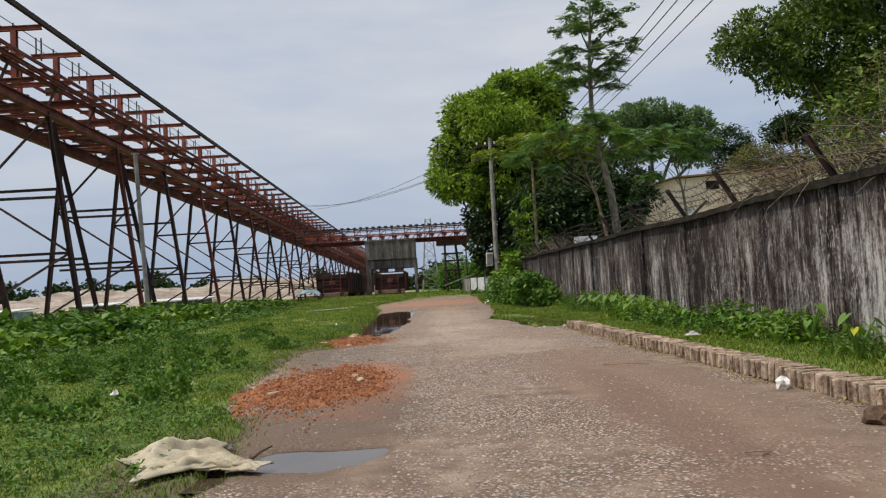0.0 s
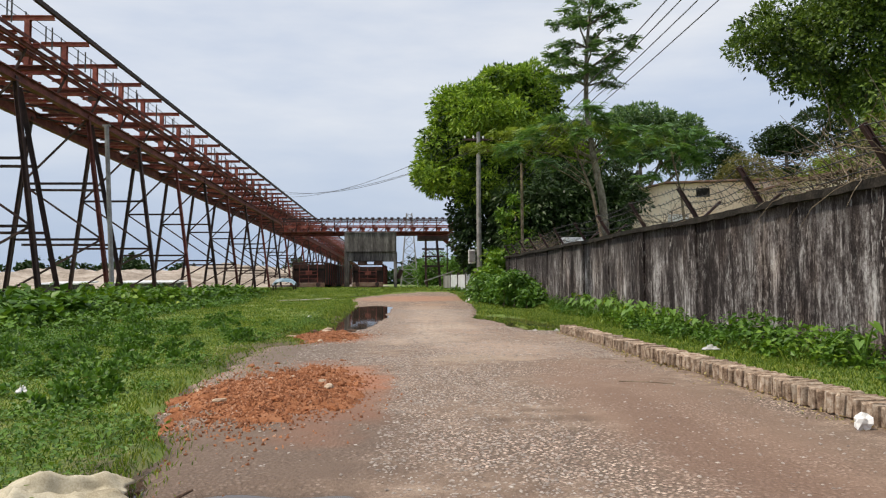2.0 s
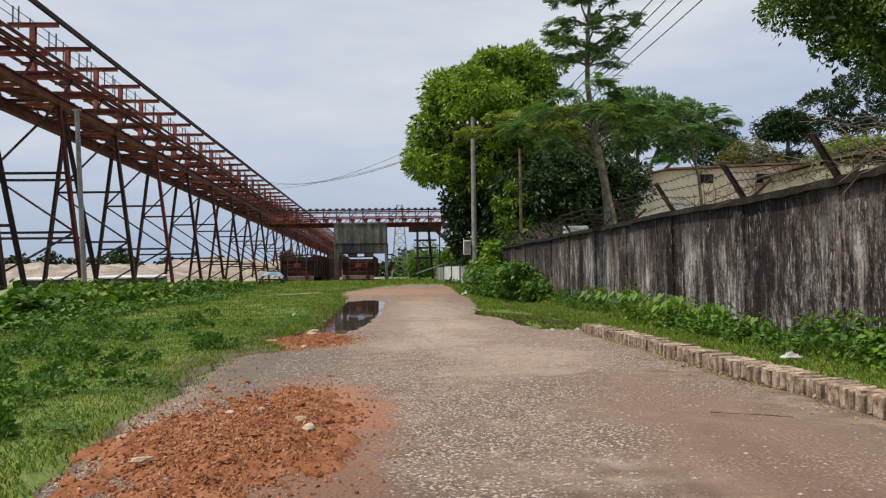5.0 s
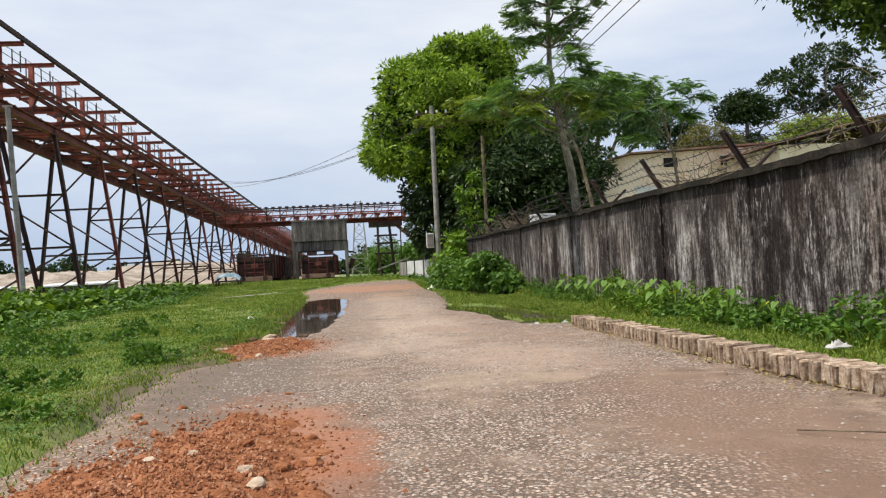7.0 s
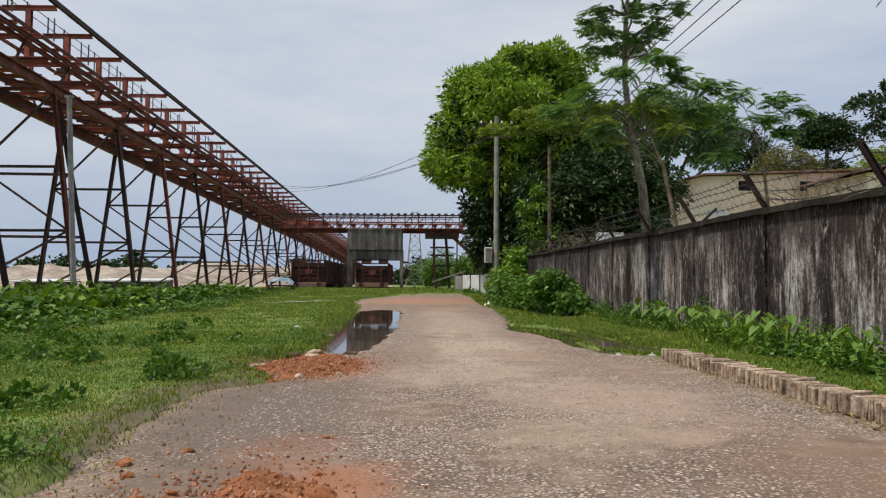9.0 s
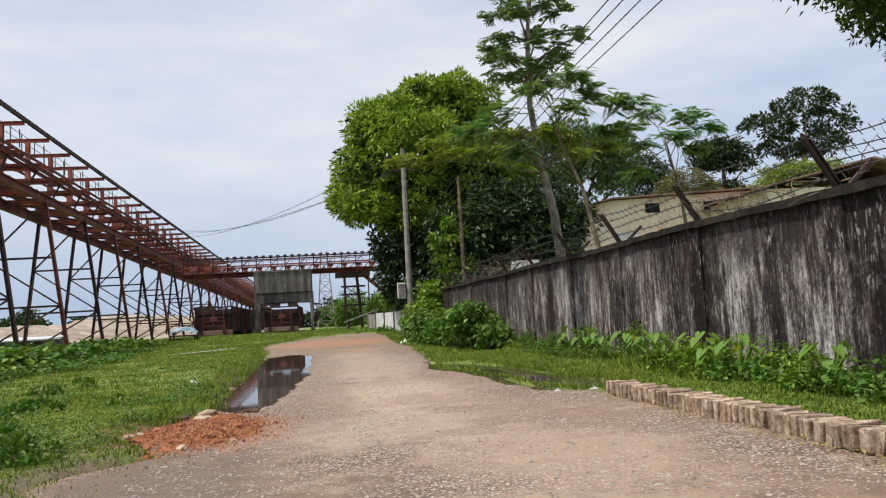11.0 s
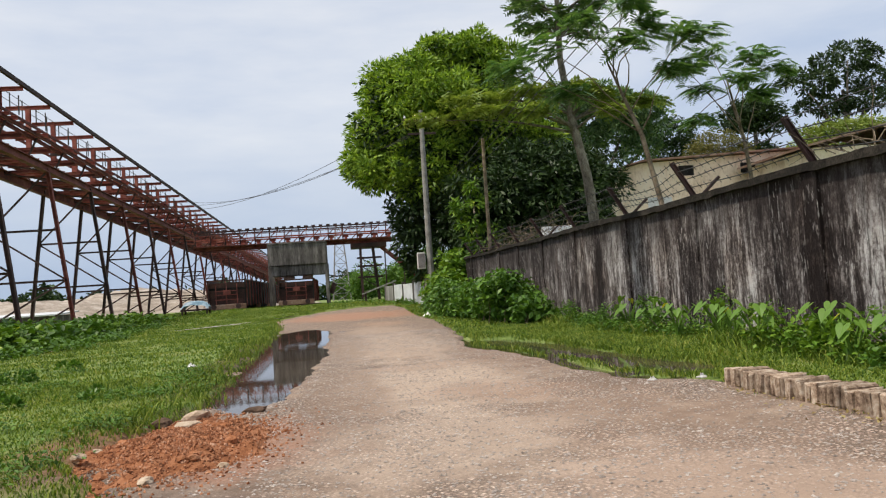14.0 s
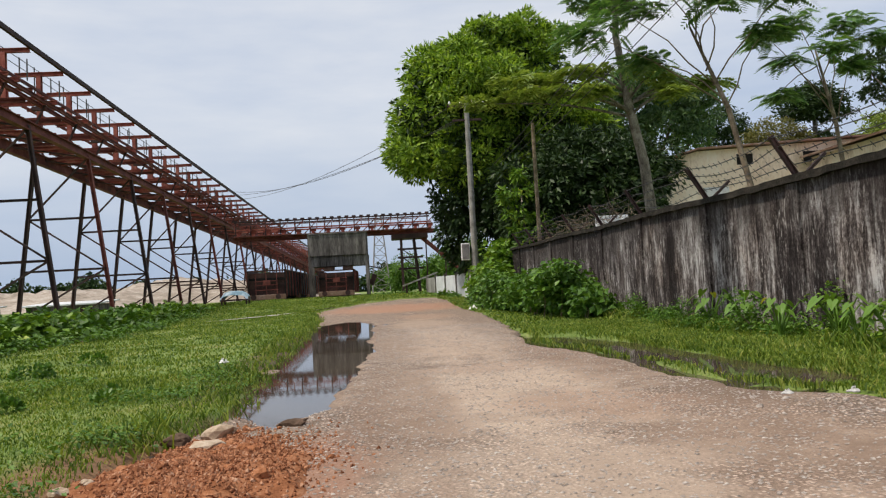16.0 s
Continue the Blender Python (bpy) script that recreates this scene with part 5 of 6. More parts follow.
# tall tree with storeyed branches
trunk = [(0.25, 0, -0.1), (0.2, 0, 2.5), (0.05, 0, 4.2), (-0.3, 0, 6), (-0.55, 0, 8), (-0.5, 0, 10), (-0.3, 0, 12.6)]
ts = thing("storeyed_tree", "tall slender tree with pale trunk and layered branches", "tree", at=(10.05, 33.0, 0))
part("trunk", mesh_of("trunk", *tube(trunk, [0.19, 0.17, 0.15, 0.13, 0.10, 0.08, 0.03], 10), M_BARK, True), ts)
tiers = []
for z, r, k in ((8.9, 1.35, 6), (9.6, 1.8, 7), (10.5, 1.6, 6), (11.4, 1.35, 6), (12.2, 0.7, 5)):
    for i in range(k):
        a = 2 * math.pi * i / k + z * 1.7
        tx = np.interp(z, [6, 8, 10, 12.6], [-0.3, -0.55, -0.5, -0.3])
        rr = r * random.uniform(0.65, 1.15)
        e = (tx + rr * math.cos(a), rr * math.sin(a), z + 0.2 + random.uniform(-0.25, 0.35))
        part("limb", mesh_of("limb", *tube(limb_to((tx, 0, z - 0.2), e, 0.1), [0.045, 0.038, 0.03, 0.02, 0.01], 6), M_BARK, True), ts)
        tiers.append((*e, 0.42, 0.42, 0.16))
        if rr > 0.9:
            tiers.append((tx + rr * 0.6 * math.cos(a), rr * 0.6 * math.sin(a), e[2] - 0.05, 0.34, 0.34, 0.14))
part("crown", frond_mesh("crown", tiers, 22, 0.30, M_TALL, 4, 0.2, 0.6, leaflet=0.5), ts)
# its long low limbs carry a thin flat layer of feathery leaves
flat = []
for ex, ey, ez, r in ((-4.9, 0.3, 6.3, 0.6), (-3.9, -0.4, 6.7, 0.8), (-3.0, 0.5, 6.95, 0.8), (-2.1, -0.5, 6.9, 0.8), (-1.2, 0.4, 7.1, 0.8), (0.5, -0.4, 6.8, 0.7), (1.4, 0.4, 6.6, 0.8), (2.2, -0.2, 6.5, 0.6),
                      (-1.7, -0.9, 6.2, 0.7), (0.8, -1.0, 6.1, 0.6), (-3.3, -0.9, 6.2, 0.6), (-0.2, -0.8, 6.9, 0.6)):
    zs = 5.6 + (ez - 6.2) * 0.7 + random.uniform(-0.2, 0.3)
    start = (float(np.interp(zs, [4.2, 6, 8], [0.05, -0.3, -0.55])), 0, zs)
    part("limb", mesh_of("limb", *tube(limb_to(start, (ex, ey, ez - 0.1), 0.2, 6), [0.05, 0.042, 0.033, 0.024, 0.016, 0.008], 6), M_BARK, True), ts)
    flat += [(ex, ey, ez, r, r * 0.9, 0.2), (ex * 0.8, ey + 0.2, ez + 0.1, r * 0.7, r * 0.7, 0.16)]
part("lower_crown", frond_mesh("lower_crown", flat, 60, 0.30, M_FEATHER, 4, 0.45, 0.6, leaflet=0.5), ts)
# slim leaning trees close behind the wall
for lab, base, top, blobs, count, ln in (
        ("slim leaning tree with airy feathery crown", (7.15, 19.4, 0), (-0.82, 0.2, 4.0),
         [(-2.3, 0, 3.9, 0.5, 0.45, 0.15), (-1.7, 0.2, 4.25, 0.5, 0.45, 0.15), (-1.2, 0, 4.6, 0.45, 0.45, 0.16), (-0.5, 0, 4.85, 0.4, 0.4, 0.16), (0.3, -0.2, 4.3, 0.4, 0.35, 0.15), (-1.35, 0.3, 3.6, 0.45, 0.4, 0.14), (-0.1, 0.3, 4.6, 0.35, 0.35, 0.14), (0.1, 0, 3.85, 0.35, 0.3, 0.12), (-0.7, -0.3, 4.2, 0.4, 0.4, 0.14)], 64, 0.25),
        ("slim tree with drooping feathery branches", (9.9, 22.0, 0), (-0.5, 0, 4.3),
         [(-1.3, 0, 4.55, 0.4, 0.4, 0.14), (-0.7, 0.2, 4.9, 0.45, 0.4, 0.14), (0.0, 0, 4.75, 0.45, 0.4, 0.14), (0.5, 0, 4.5, 0.35, 0.35, 0.12), (-1.0, 0, 4.15, 0.4, 0.35, 0.12), (-0.4, -0.3, 4.3, 0.4, 0.35, 0.12), (-1.1, 0.1, 3.6, 0.3, 0.3, 0.1), (0.2, 0.2, 4.1, 0.3, 0.3, 0.1)], 64, 0.25)):
    sl = thing("slender_tree", lab, "tree", at=base)
    spine = [(0, 0, -0.1), (top[0] * 0.18, 0, top[2] * 0.35), (top[0] * 0.5, top[1] * 0.6, top[2] * 0.72), top]
    part("trunk", mesh_of("trunk", *tube(spine, [0.05, 0.042, 0.034, 0.014], 8), M_TWIG, True), sl)
    for b, f in zip(blobs, (0.74, 0.8, 0.88, 0.96, 0.8, 0.76, 0.94, 0.72, 0.85)):
        start = (float(np.interp(top[2] * f, [v[2] for v in spine], [v[0] for v in spine])), top[1] * f, top[2] * f)
        part("limb", mesh_of("limb", *tube(limb_to(start, b[:3], 0.08), [0.011, 0.010, 0.008, 0.006, 0.004], 6), M_TWIG, True), sl)
    part("crown", frond_mesh("crown", blobs, count, ln, M_FROND, 8, 0.3, 0.42, (top[0], top[1]), 0.33), sl)
# big tree overhanging beyond the wall, close by
nb = [(0.84 * x, 0.84 * y, 0.84 * z, 0.84 * a, 0.84 * b, 0.84 * c) for x, y, z, a, b, c in
      ((0, 0, 6.4, 2.6, 2.6, 1.9), (-1.7, -0.6, 6.0, 1.7, 1.7, 1.2), (1.4, -1.0, 5.9, 2.0, 2.0, 1.5), (-0.6, -1.4, 7.3, 2.0, 1.8, 1.3), (-2.6, 0.2, 6.4, 1.0, 1.2, 0.8), (1.0, 0.5, 7.8, 2.0, 2.0, 1.2), (-1.2, -1.2, 4.8, 0.8, 0.8, 0.6))]
tn = thing("overhanging_tree", "large dense tree overhanging behind the boundary wall", "tree", at=(11.7, 16.0, 0))
part("trunk", mesh_of("trunk", *tube([(-0.2, 0, -0.1), (-0.3, 0, 1.9), (-0.5, 0, 3.2), (-0.2, 0, 5.2)], [0.27, 0.23, 0.19, 0.07], 10), M_BARK, True), tn)
for tip in ((-1.6, -0.4, 4.9), (1.4, -0.7, 5.1), (-0.5, -1.0, 5.8), (-1.0, -1.0, 4.2)):
    part("limb", mesh_of("limb", *tube(limb_to((-0.4, 0, 2.8), tip), [0.10, 0.085, 0.065, 0.045, 0.02], 7), M_BARK, True), tn)
part("crown", dome_mesh("crown", lumpy(nb, 8, 0.3), 1500, 40, 0.19, 0.088, M_NEAR, 0.46, 0.4), tn)
# deep green core colours in the shade between the small leaves
part("shaded_inner_foliage", leaf_mesh("shaded_inner_foliage", clumped([(x, y, z, a * 0.85, b * 0.85, c * 0.85) for x, y, z, a, b, c in nb], 7000, 0.18, 10, 0.3), 0.14, M_DARKLEAF, 0.4, 0.5), tn)
# wide rain tree standing behind the round-crowned one
rt = thing("rain_tree", "wide flat-topped green tree behind the building", "tree", at=(18.8, 59.0, 0))
part("trunk", mesh_of("trunk", *tube([(0, 0, -0.1), (0.2, 0, 4), (0, 0, 9)], [0.4, 0.3, 0.12], 10), M_BARK, True), rt)
for tip in ((-2.6, 0, 11.4), (2.6, 0, 11.2), (4.2, 0, 9.8), (0.4, 0, 12.2)):
    part("limb", mesh_of("limb", *tube(limb_to((0.1, 0, 6.0), tip), [0.2, 0.16, 0.12, 0.08, 0.04], 7), M_BARK, True), rt)
part("crown", dome_mesh("crown", [(-2.4, 0, 12.0, 2.2, 2, 0.8), (0.2, 0, 12.7, 2.4, 2, 0.8), (2.6, 0, 12.0, 2.0, 2, 0.7), (4.0, 0, 10.9, 1.3, 1.4, 0.6), (1.6, 0, 10.6, 2.2, 1.6, 0.6), (-1.6, 0, 10.2, 2.4, 1.6, 0.7), (3.0, 0, 9.4, 1.3, 1.2, 0.5)], 400, 46, 0.5, 0.34, M_TALL, 0.36, 0.3), rt)
# dark layered tree over the second building
lt = thing("layered_tree", "dark green tree with flat layered boughs", "tree", at=(27.3, 45.0, 0))
part("trunk", mesh_of("trunk", *tube([(0, 0, -0.1), (0.2, 0, 5), (0, 0, 9.5)], [0.28, 0.2, 0.08], 10), M_BARK, True), lt)
for tip in ((-2.0, 0, 9.6), (1.9, 0, 9.8), (0.4, 0, 11.0), (-1.2, 0.4, 8.6)):
    part("limb", mesh_of("limb", *tube(limb_to((0.1, 0, 6.4), tip), [0.1, 0.085, 0.065, 0.045, 0.02], 7), M_BARK, True), lt)
part("crown", dome_mesh("crown", [(-1.8, 0, 9.9, 1.2, 1.1, 0.4), (1.8, 0, 10.1, 1.4, 1.2, 0.45), (0.3, 0, 11.1, 1.5, 1.3, 0.45), (-0.8, 0.4, 8.8, 1.3, 1.0, 0.35), (1.2, 0, 8.9, 1.2, 1.0, 0.35)], 170, 46, 0.36, 0.24, M_DARKLEAF, 0.36, 0.3), lt)
# umbrella-shaped and olive trees further behind
tree("umbrella_tree", "dark umbrella-shaped tree beyond the buildings", (28.0, 55.0, 0), [(0, 0, -0.1), (0.1, 0, 6), (0, 0, 10)], [0.3, 0.22, 0.1], [(limb_to((0, 0, 7), (1.7, 0, 10)), 0.08), (limb_to((0, 0, 7), (-1.7, 0, 9.8)), 0.08)],
     [(0, 0, 10.6, 2.3, 1.8, 0.6), (-0.8, 0, 9.9, 1.4, 1.2, 0.45), (0.9, 0, 9.8, 1.5, 1.2, 0.45), (0.2, 0, 8.2, 1.2, 1.0, 0.7), (0, 0, 11.2, 1.3, 1.1, 0.4)], 6000, 0.26, M_DARKLEAF, 0.18, 8, 0.3, 0.45, 0.3)
tree("olive_bush_tree", "yellowish olive bushy tree behind the building", (24.2, 52.5, 0), [(0, 0, -0.1), (0, 0, 5), (0, 0, 7.4)], [0.16, 0.12, 0.06], [],
     [(0, 0, 8.2, 1.6, 1.4, 1.0), (-1.0, 0, 7.6, 1.1, 1.0, 0.9), (1.1, 0, 7.7, 1.1, 1.0, 0.9), (0, 0, 6.6, 1.8, 1.2, 0.8)], 7000, 0.2, M_OLIVE, 0.14, 8, 0.2, 0.4, 0.5)
tree("round_tree", "dark round tree far behind the building", (29.0, 70.0, 0), [(0, 0, -0.1), (0, 0, 6), (0, 0, 11)], [0.25, 0.2, 0.08], [], [(0, 0, 12.4, 2.0, 1.8, 1.3), (-1.4, 0, 11.2, 1.4, 1.3, 1.1), (1.4, 0, 11.1, 1.5, 1.4, 1.1), (0, 0, 9.5, 2.0, 1.6, 1.3)], 7000, 0.26, M_DARKLEAF, 0.22, 8, 0.4, 0.45, 0.4)
tree("spreading_tree", "dark spreading tree beyond the second building", (26.5, 44.0, 0), [(0, 0, -0.1), (0, 0, 4), (0, 0, 6.5)], [0.3, 0.22, 0.1], [(limb_to((0, 0, 4), (2, 0, 6)), 0.1), (limb_to((0, 0, 4), (-2, 0, 5.8)), 0.1)],
     [(0, 0, 7.2, 2.4, 2, 0.6), (-1.8, 0, 6.4, 1.5, 1.4, 0.5), (1.8, 0, 6.5, 1.7, 1.5, 0.5), (0.5, 0, 5.2, 2.2, 1.8, 0.6), (2.5, 0, 5.0, 2.0, 1.6, 0.8)], 12000, 0.24, M_FEATHER, 0.2, 9, 0.3, 0.42, 0.3)
for x, y, h, r in ((7.6, 92, 4.0, 2.0), (10.0, 84, 5.2, 2.4), (4.4, 118, 4.2, 2.0), (9.5, 100, 5.0, 2.6), (1.5, 175, 5.0, 3.0), (6, 170, 8, 4)):
    tree("yard_tree", "green bushy tree beyond the conveyor bridge", (x, y, 0.2), [(0, 0, -0.2), (0, 0, h * 0.4), (0, 0, h * 0.7)], [0.2, 0.15, 0.08], [],
         [(0, 0, h * 0.68, r * 0.8, r * 0.8, h * 0.3), (-r * 0.5, 0, h * 0.5, r * 0.6, r * 0.6, h * 0.25), (r * 0.5, 0, h * 0.48, r * 0.65, r * 0.6, h * 0.25), (0, 0, h * 0.2, r * 0.9, r * 0.7, h * 0.2)], 3500, 0.4, M_WEED, 0.35, 8, 0.3, 0.5, 0.5)
far_blobs = []
for x in np.arange(-420, 60, 7.0):
    h = (6 + 4 * random.random() + (4 if random.random() < 0.15 else 0)) * (1.5 if x < -110 else 1.0)
    far_blobs.append((x + random.uniform(-3, 3), 330 + random.uniform(-25, 25), h * 0.4, 5.5, 4, h * 0.55))
thing("far_treeline", "distant hazy line of dark trees", "trees", kind="stuff", data=leaf_mesh("far_treeline", clumped(far_blobs, 42000, 0.9, 6, 0.5), 1.7, M_DARKLEAF, 0.1, 0.8))
tree("field_tree", "lone leafy tree far beyond the trestle", (-37.5, 66, 0), [(0, 0, -0.1), (0, 0, 3), (0, 0, 6)], [0.3, 0.2, 0.1], [], [(0, 0, 7.2, 2.4, 2, 1.0), (-1.4, 0, 6.4, 1.5, 1.4, 0.8), (1.3, 0, 6.3, 1.5, 1.4, 0.7)], 5000, 0.3, M_FEATHER, 0.25, 8, 0.3, 0.45, 0.3)


# ---- shrubs and climbers ----
def shrub(name, label, blobs, n, size, mat, clump=0.12, per=7, droop=0.2, wide=0.75, up=0.5, category="shrub", group=""):
    x0, y0 = blobs[0][0], blobs[0][1]
    t = thing(name, label, category, group, at=(x0, y0, 0))
    loc = [(x - x0, y - y0, z, a, b, c) for x, y, z, a, b, c in blobs]
    part("foliage", leaf_mesh("foliage", clumped(loc, n, clump, per, 0.45), size, mat, droop, wide, up), t)
    stems = [([(x, y, 0.0), (x + 0.05, y, z * 0.5), (x + random.uniform(-0.1, 0.1), y, z)], [0.014, 0.01, 0.005]) for x, y, z, a, b, c in loc]
    part("stems", mesh_of("stems", *tubes(stems, 5), M_TWIG), t, kind="stuff")
    return t


def line_blobs(x0, x1, y0, y1, n, h, r):
    out = []
    for i in range(n):
        s = (i + random.random()) / n
        y = y0 + (y1 - y0) * s
        hh = h * random.uniform(0.6, 1.15)
        out.append((x0 + (x1 - x0) * s + random.uniform(-0.5, 0.5) * r * 2, y, hh * 0.5, r * random.uniform(0.7, 1.3), r * random.uniform(0.8, 1.4), hh * 0.5))
    return out


# creeper strip under the trestle
for i, (xa, xb, ya, yb, h) in enumerate(((-4.2, -4.5, 8, 14, 0.42), (-4.6, -4.9, 14, 20, 0.5), (-4.9, -5.2, 20, 27, 0.55), (-5.2, -5.6, 27, 34, 0.5), (-6.2, -6.6, 34.5, 48, 0.55))):
    shrub("creeper_bank", "bank of broad-leaved green creepers by the trestle", line_blobs(xa, xb, ya, yb, 22, h * 1.1, 0.5) + line_blobs(xa - 1.3, xb - 1.3, ya, yb, 18, h * 1.3, 0.6), 6500, 0.19, (M_VINE, M_BUSH)[i % 2], 0.10, 6, 0.1, 0.8, 0.6, group="creeper banks")
    shrub("creeper_bank", "low dark weeds in front of the creepers", line_blobs(xa + 0.9, xb + 0.9, ya, yb, 16, h * 0.55, 0.45), 2300, 0.10, M_WEED, 0.08, 6, 0.1, 0.7, 0.6, group="creeper banks")
# plants along the foot of the wall
for i, (ya, yb, h, mat) in enumerate(((1.5, 6, 0.5, M_BUSH), (6, 9.5, 0.5, M_WEED), (9.5, 12.0, 0.42, M_BUSH), (12.0, 14.5, 0.55, M_VINE), (14.5, 17.5, 0.66, M_VINE), (17.5, 20.5, 0.62, M_BUSH), (20.5, 24, 0.55, M_BUSH), (24, 28, 0.6, M_WEED))):
    shrub("wall_foot_plants", "leafy green weeds along the foot of the wall", [(x, y, z * f, a, b, c * f) for (x, y, z, a, b, c), f in zip(line_blobs(6.40, 6.40, ya, yb, 12, h * 0.62, 0.2), (0.5, 1.0, 0.7, 1.35, 0.45, 0.8, 1.2, 0.5, 0.9, 0.6, 1.3, 0.5))], 3000, 0.058, mat, 0.06, 6, 0.15, 0.5, 0.45, group="plants along the wall")
bush_blobs = [(5.95, 24.3, 0.4, 0.45, 0.7, 0.42), (5.8, 25.2, 0.65, 0.65, 1.0, 0.68), (5.7, 27.0, 0.6, 0.7, 1.0, 0.62), (5.6, 29.0, 0.6, 0.75, 1.2, 0.6), (5.5, 31.5, 0.65, 0.8, 1.3, 0.62), (5.4, 34, 0.65, 0.8, 1.4, 0.6)]
shrub("dense_bush", "dense mound of large-leaved bush against the wall", [(x, y, z * 0.86, a * 0.88, b, c * 0.86) for x, y, z, a, b, c in lumpy(bush_blobs, 5, 0.4)], 15000, 0.135, M_BUSH, 0.10, 6, 0.5, 0.66, 0.45)
shrub("climber", "bright green climber over the wall's end", [(6.3, 38.2, 0.9, 0.5, 0.9, 0.8), (6.3, 38.6, 1.55, 0.5, 0.8, 0.6), (6.5, 39.0, 2.0, 0.36, 0.5, 0.35), (5.9, 37, 0.8, 0.6, 0.8, 0.7), (6.0, 40.5, 0.9, 0.6, 0.9, 0.7)], 4200, 0.22, M_VINE, 0.14, 6, 0.4, 0.7, 0.45)
shrub("verge_bush", "scrubby green bushes by the low yard wall", line_blobs(5.2, 3.6, 46, 58, 14, 0.5, 0.4), 2200, 0.2, M_WEED, 0.14, 6, 0.2, 0.6, 0.5)
shrub("rail_weeds", "green weeds beside the rail wagons", line_blobs(1.4, 3.4, 58, 66, 14, 0.55, 0.5), 2400, 0.18, M_BUSH, 0.14, 6, 0.2, 0.5, 0.5)
shrub("wall_top_creeper", "dry tangle with a few green leaves on the coping", [(7.2, 9.0, 2.15, 0.3, 0.9, 0.3), (7.4, 7.4, 2.4, 0.4, 0.9, 0.55), (7.3, 5.6, 2.5, 0.4, 1.0, 0.6), (7.15, 11.0, 2.0, 0.25, 0.8, 0.18), (7.5, 8.2, 2.75, 0.3, 0.5, 0.3)], 3000, 0.05, M_OLIVE, 0.08, 5, 0.4, 0.35, 0.3)
shrub("wall_top_vine", "green vines climbing through the dry tangle", [(7.35, 8.7, 2.3, 0.3, 0.5, 0.5), (7.45, 7.7, 2.6, 0.35, 0.6, 0.6), (7.5, 6.4, 2.7, 0.4, 0.8, 0.6), (7.6, 9.4, 2.2, 0.25, 0.4, 0.3)], 1900, 0.07, M_NEAR, 0.09, 6, 0.4, 0.6, 0.35)


for y_, h_ in ((9.6, 0.55), (8.3, 0.42), (11.8, 0.36), (14.9, 0.40), (13.2, 0.30)):
    shrub("wall_foot_bush", "leafy bush with large leaves against the wall", [(6.3, y_, h_ * 0.5, 0.26, 0.42, h_ * 0.42), (6.2, y_ + 0.4, h_ * 0.36, 0.24, 0.35, h_ * 0.32), (6.28, y_ - 0.45, h_ * 0.38, 0.24, 0.38, h_ * 0.34)], 900, 0.065, (M_BUSH, M_WEED, M_VINE)[int(y_ * 10) % 3], 0.07, 5, 0.35, 0.7, 0.45, group="plants along the wall")


# taro plants: heart-shaped leaves on long stalks, each a part
def taro(x, y, size, yellow=-1, leaves=6):
    t = thing("taro_plant", "large-leaved taro plant at the foot of the wall", "plant", "taro plants", at=(x, y, float(land(np.array(x), np.array(y)))))
    for i in range(leaves):
        a = 2 * math.pi * i / leaves + random.uniform(-0.4, 0.4)
        h, r = size * random.uniform(0.7, 1.2), size * random.uniform(0.25, 0.6)
        tip = Vector((r * math.cos(a), r * math.sin(a), h))
        part("stalk", mesh_of("stalk", *tube([(0, 0, -0.02), tip * 0.5 + Vector((0, 0, h * 0.15)), tip], [0.011, 0.009, 0.006], 5), M_TARO), t)
        d = Vector((math.cos(a), math.sin(a), -0.75)).normalized()
        s = d.cross(Vector((0, 0, 1))).normalized()
        nn = s.cross(d)
        ln = size * random.uniform(0.30, 0.46) * (0.6 if i == yellow else 0.9)
        outline = [(-0.28, 0.12), (-0.32, 0.30), (-0.1, 0.42), (0.25, 0.36), (0.6, 0.2), (1.0, 0.0)]
        vs = [tip]
        for sg in (1, -1):
            vs += [tip + d * (u * ln) + s * (sg * w * ln) + nn * (0.10 * w * ln - 0.12 * u * u * ln) for u, w in outline]
        fs = [(0, k, k + 1) for k in range(1, 6)] + [(0, k + 1, k) for k in range(7, 12)]
        part("leaf", mesh_of("leaf", [tuple(v) for v in vs], fs, M_YELLOW if i == yellow else M_TARO), t, "yellowed leaf" if i == yellow else "")


for x, y, s, yl in ((6.2, 13.6, 0.46, 2), (6.15, 9.1, 0.42, 1), (6.3, 10.1, 0.5, -1), (6.35, 14.6, 0.5, -1), (6.2, 15.6, 0.5, 0), (6.3, 16.6, 0.52, -1), (6.15, 17.4, 0.45, 3), (6.3, 18.5, 0.5, -1), (6.2, 12.2, 0.4, -1),
                    (6.3, 7.6, 0.55, -1), (6.1, 6.4, 0.55, 4), (6.3, 5.3, 0.6, -1), (6.35, 19.6, 0.5, 1), (6.25, 11.2, 0.45, 3), (6.15, 14.1, 0.42, 4), (6.2, 16.1, 0.4, 2)):
    taro(x, y, s * (0.55 if y < 11.5 else 0.78), yl, 6 if y < 11.5 else 9)
for x, y, s, yl in ((-5.4, 21.0, 0.6, -1), (-5.8, 24.0, 0.6, -1), (-5.2, 17.5, 0.55, -1), (-6.4, 27, 0.65, 2), (-5.0, 15.0, 0.5, -1)):
    taro(x, y, s, yl, 7)


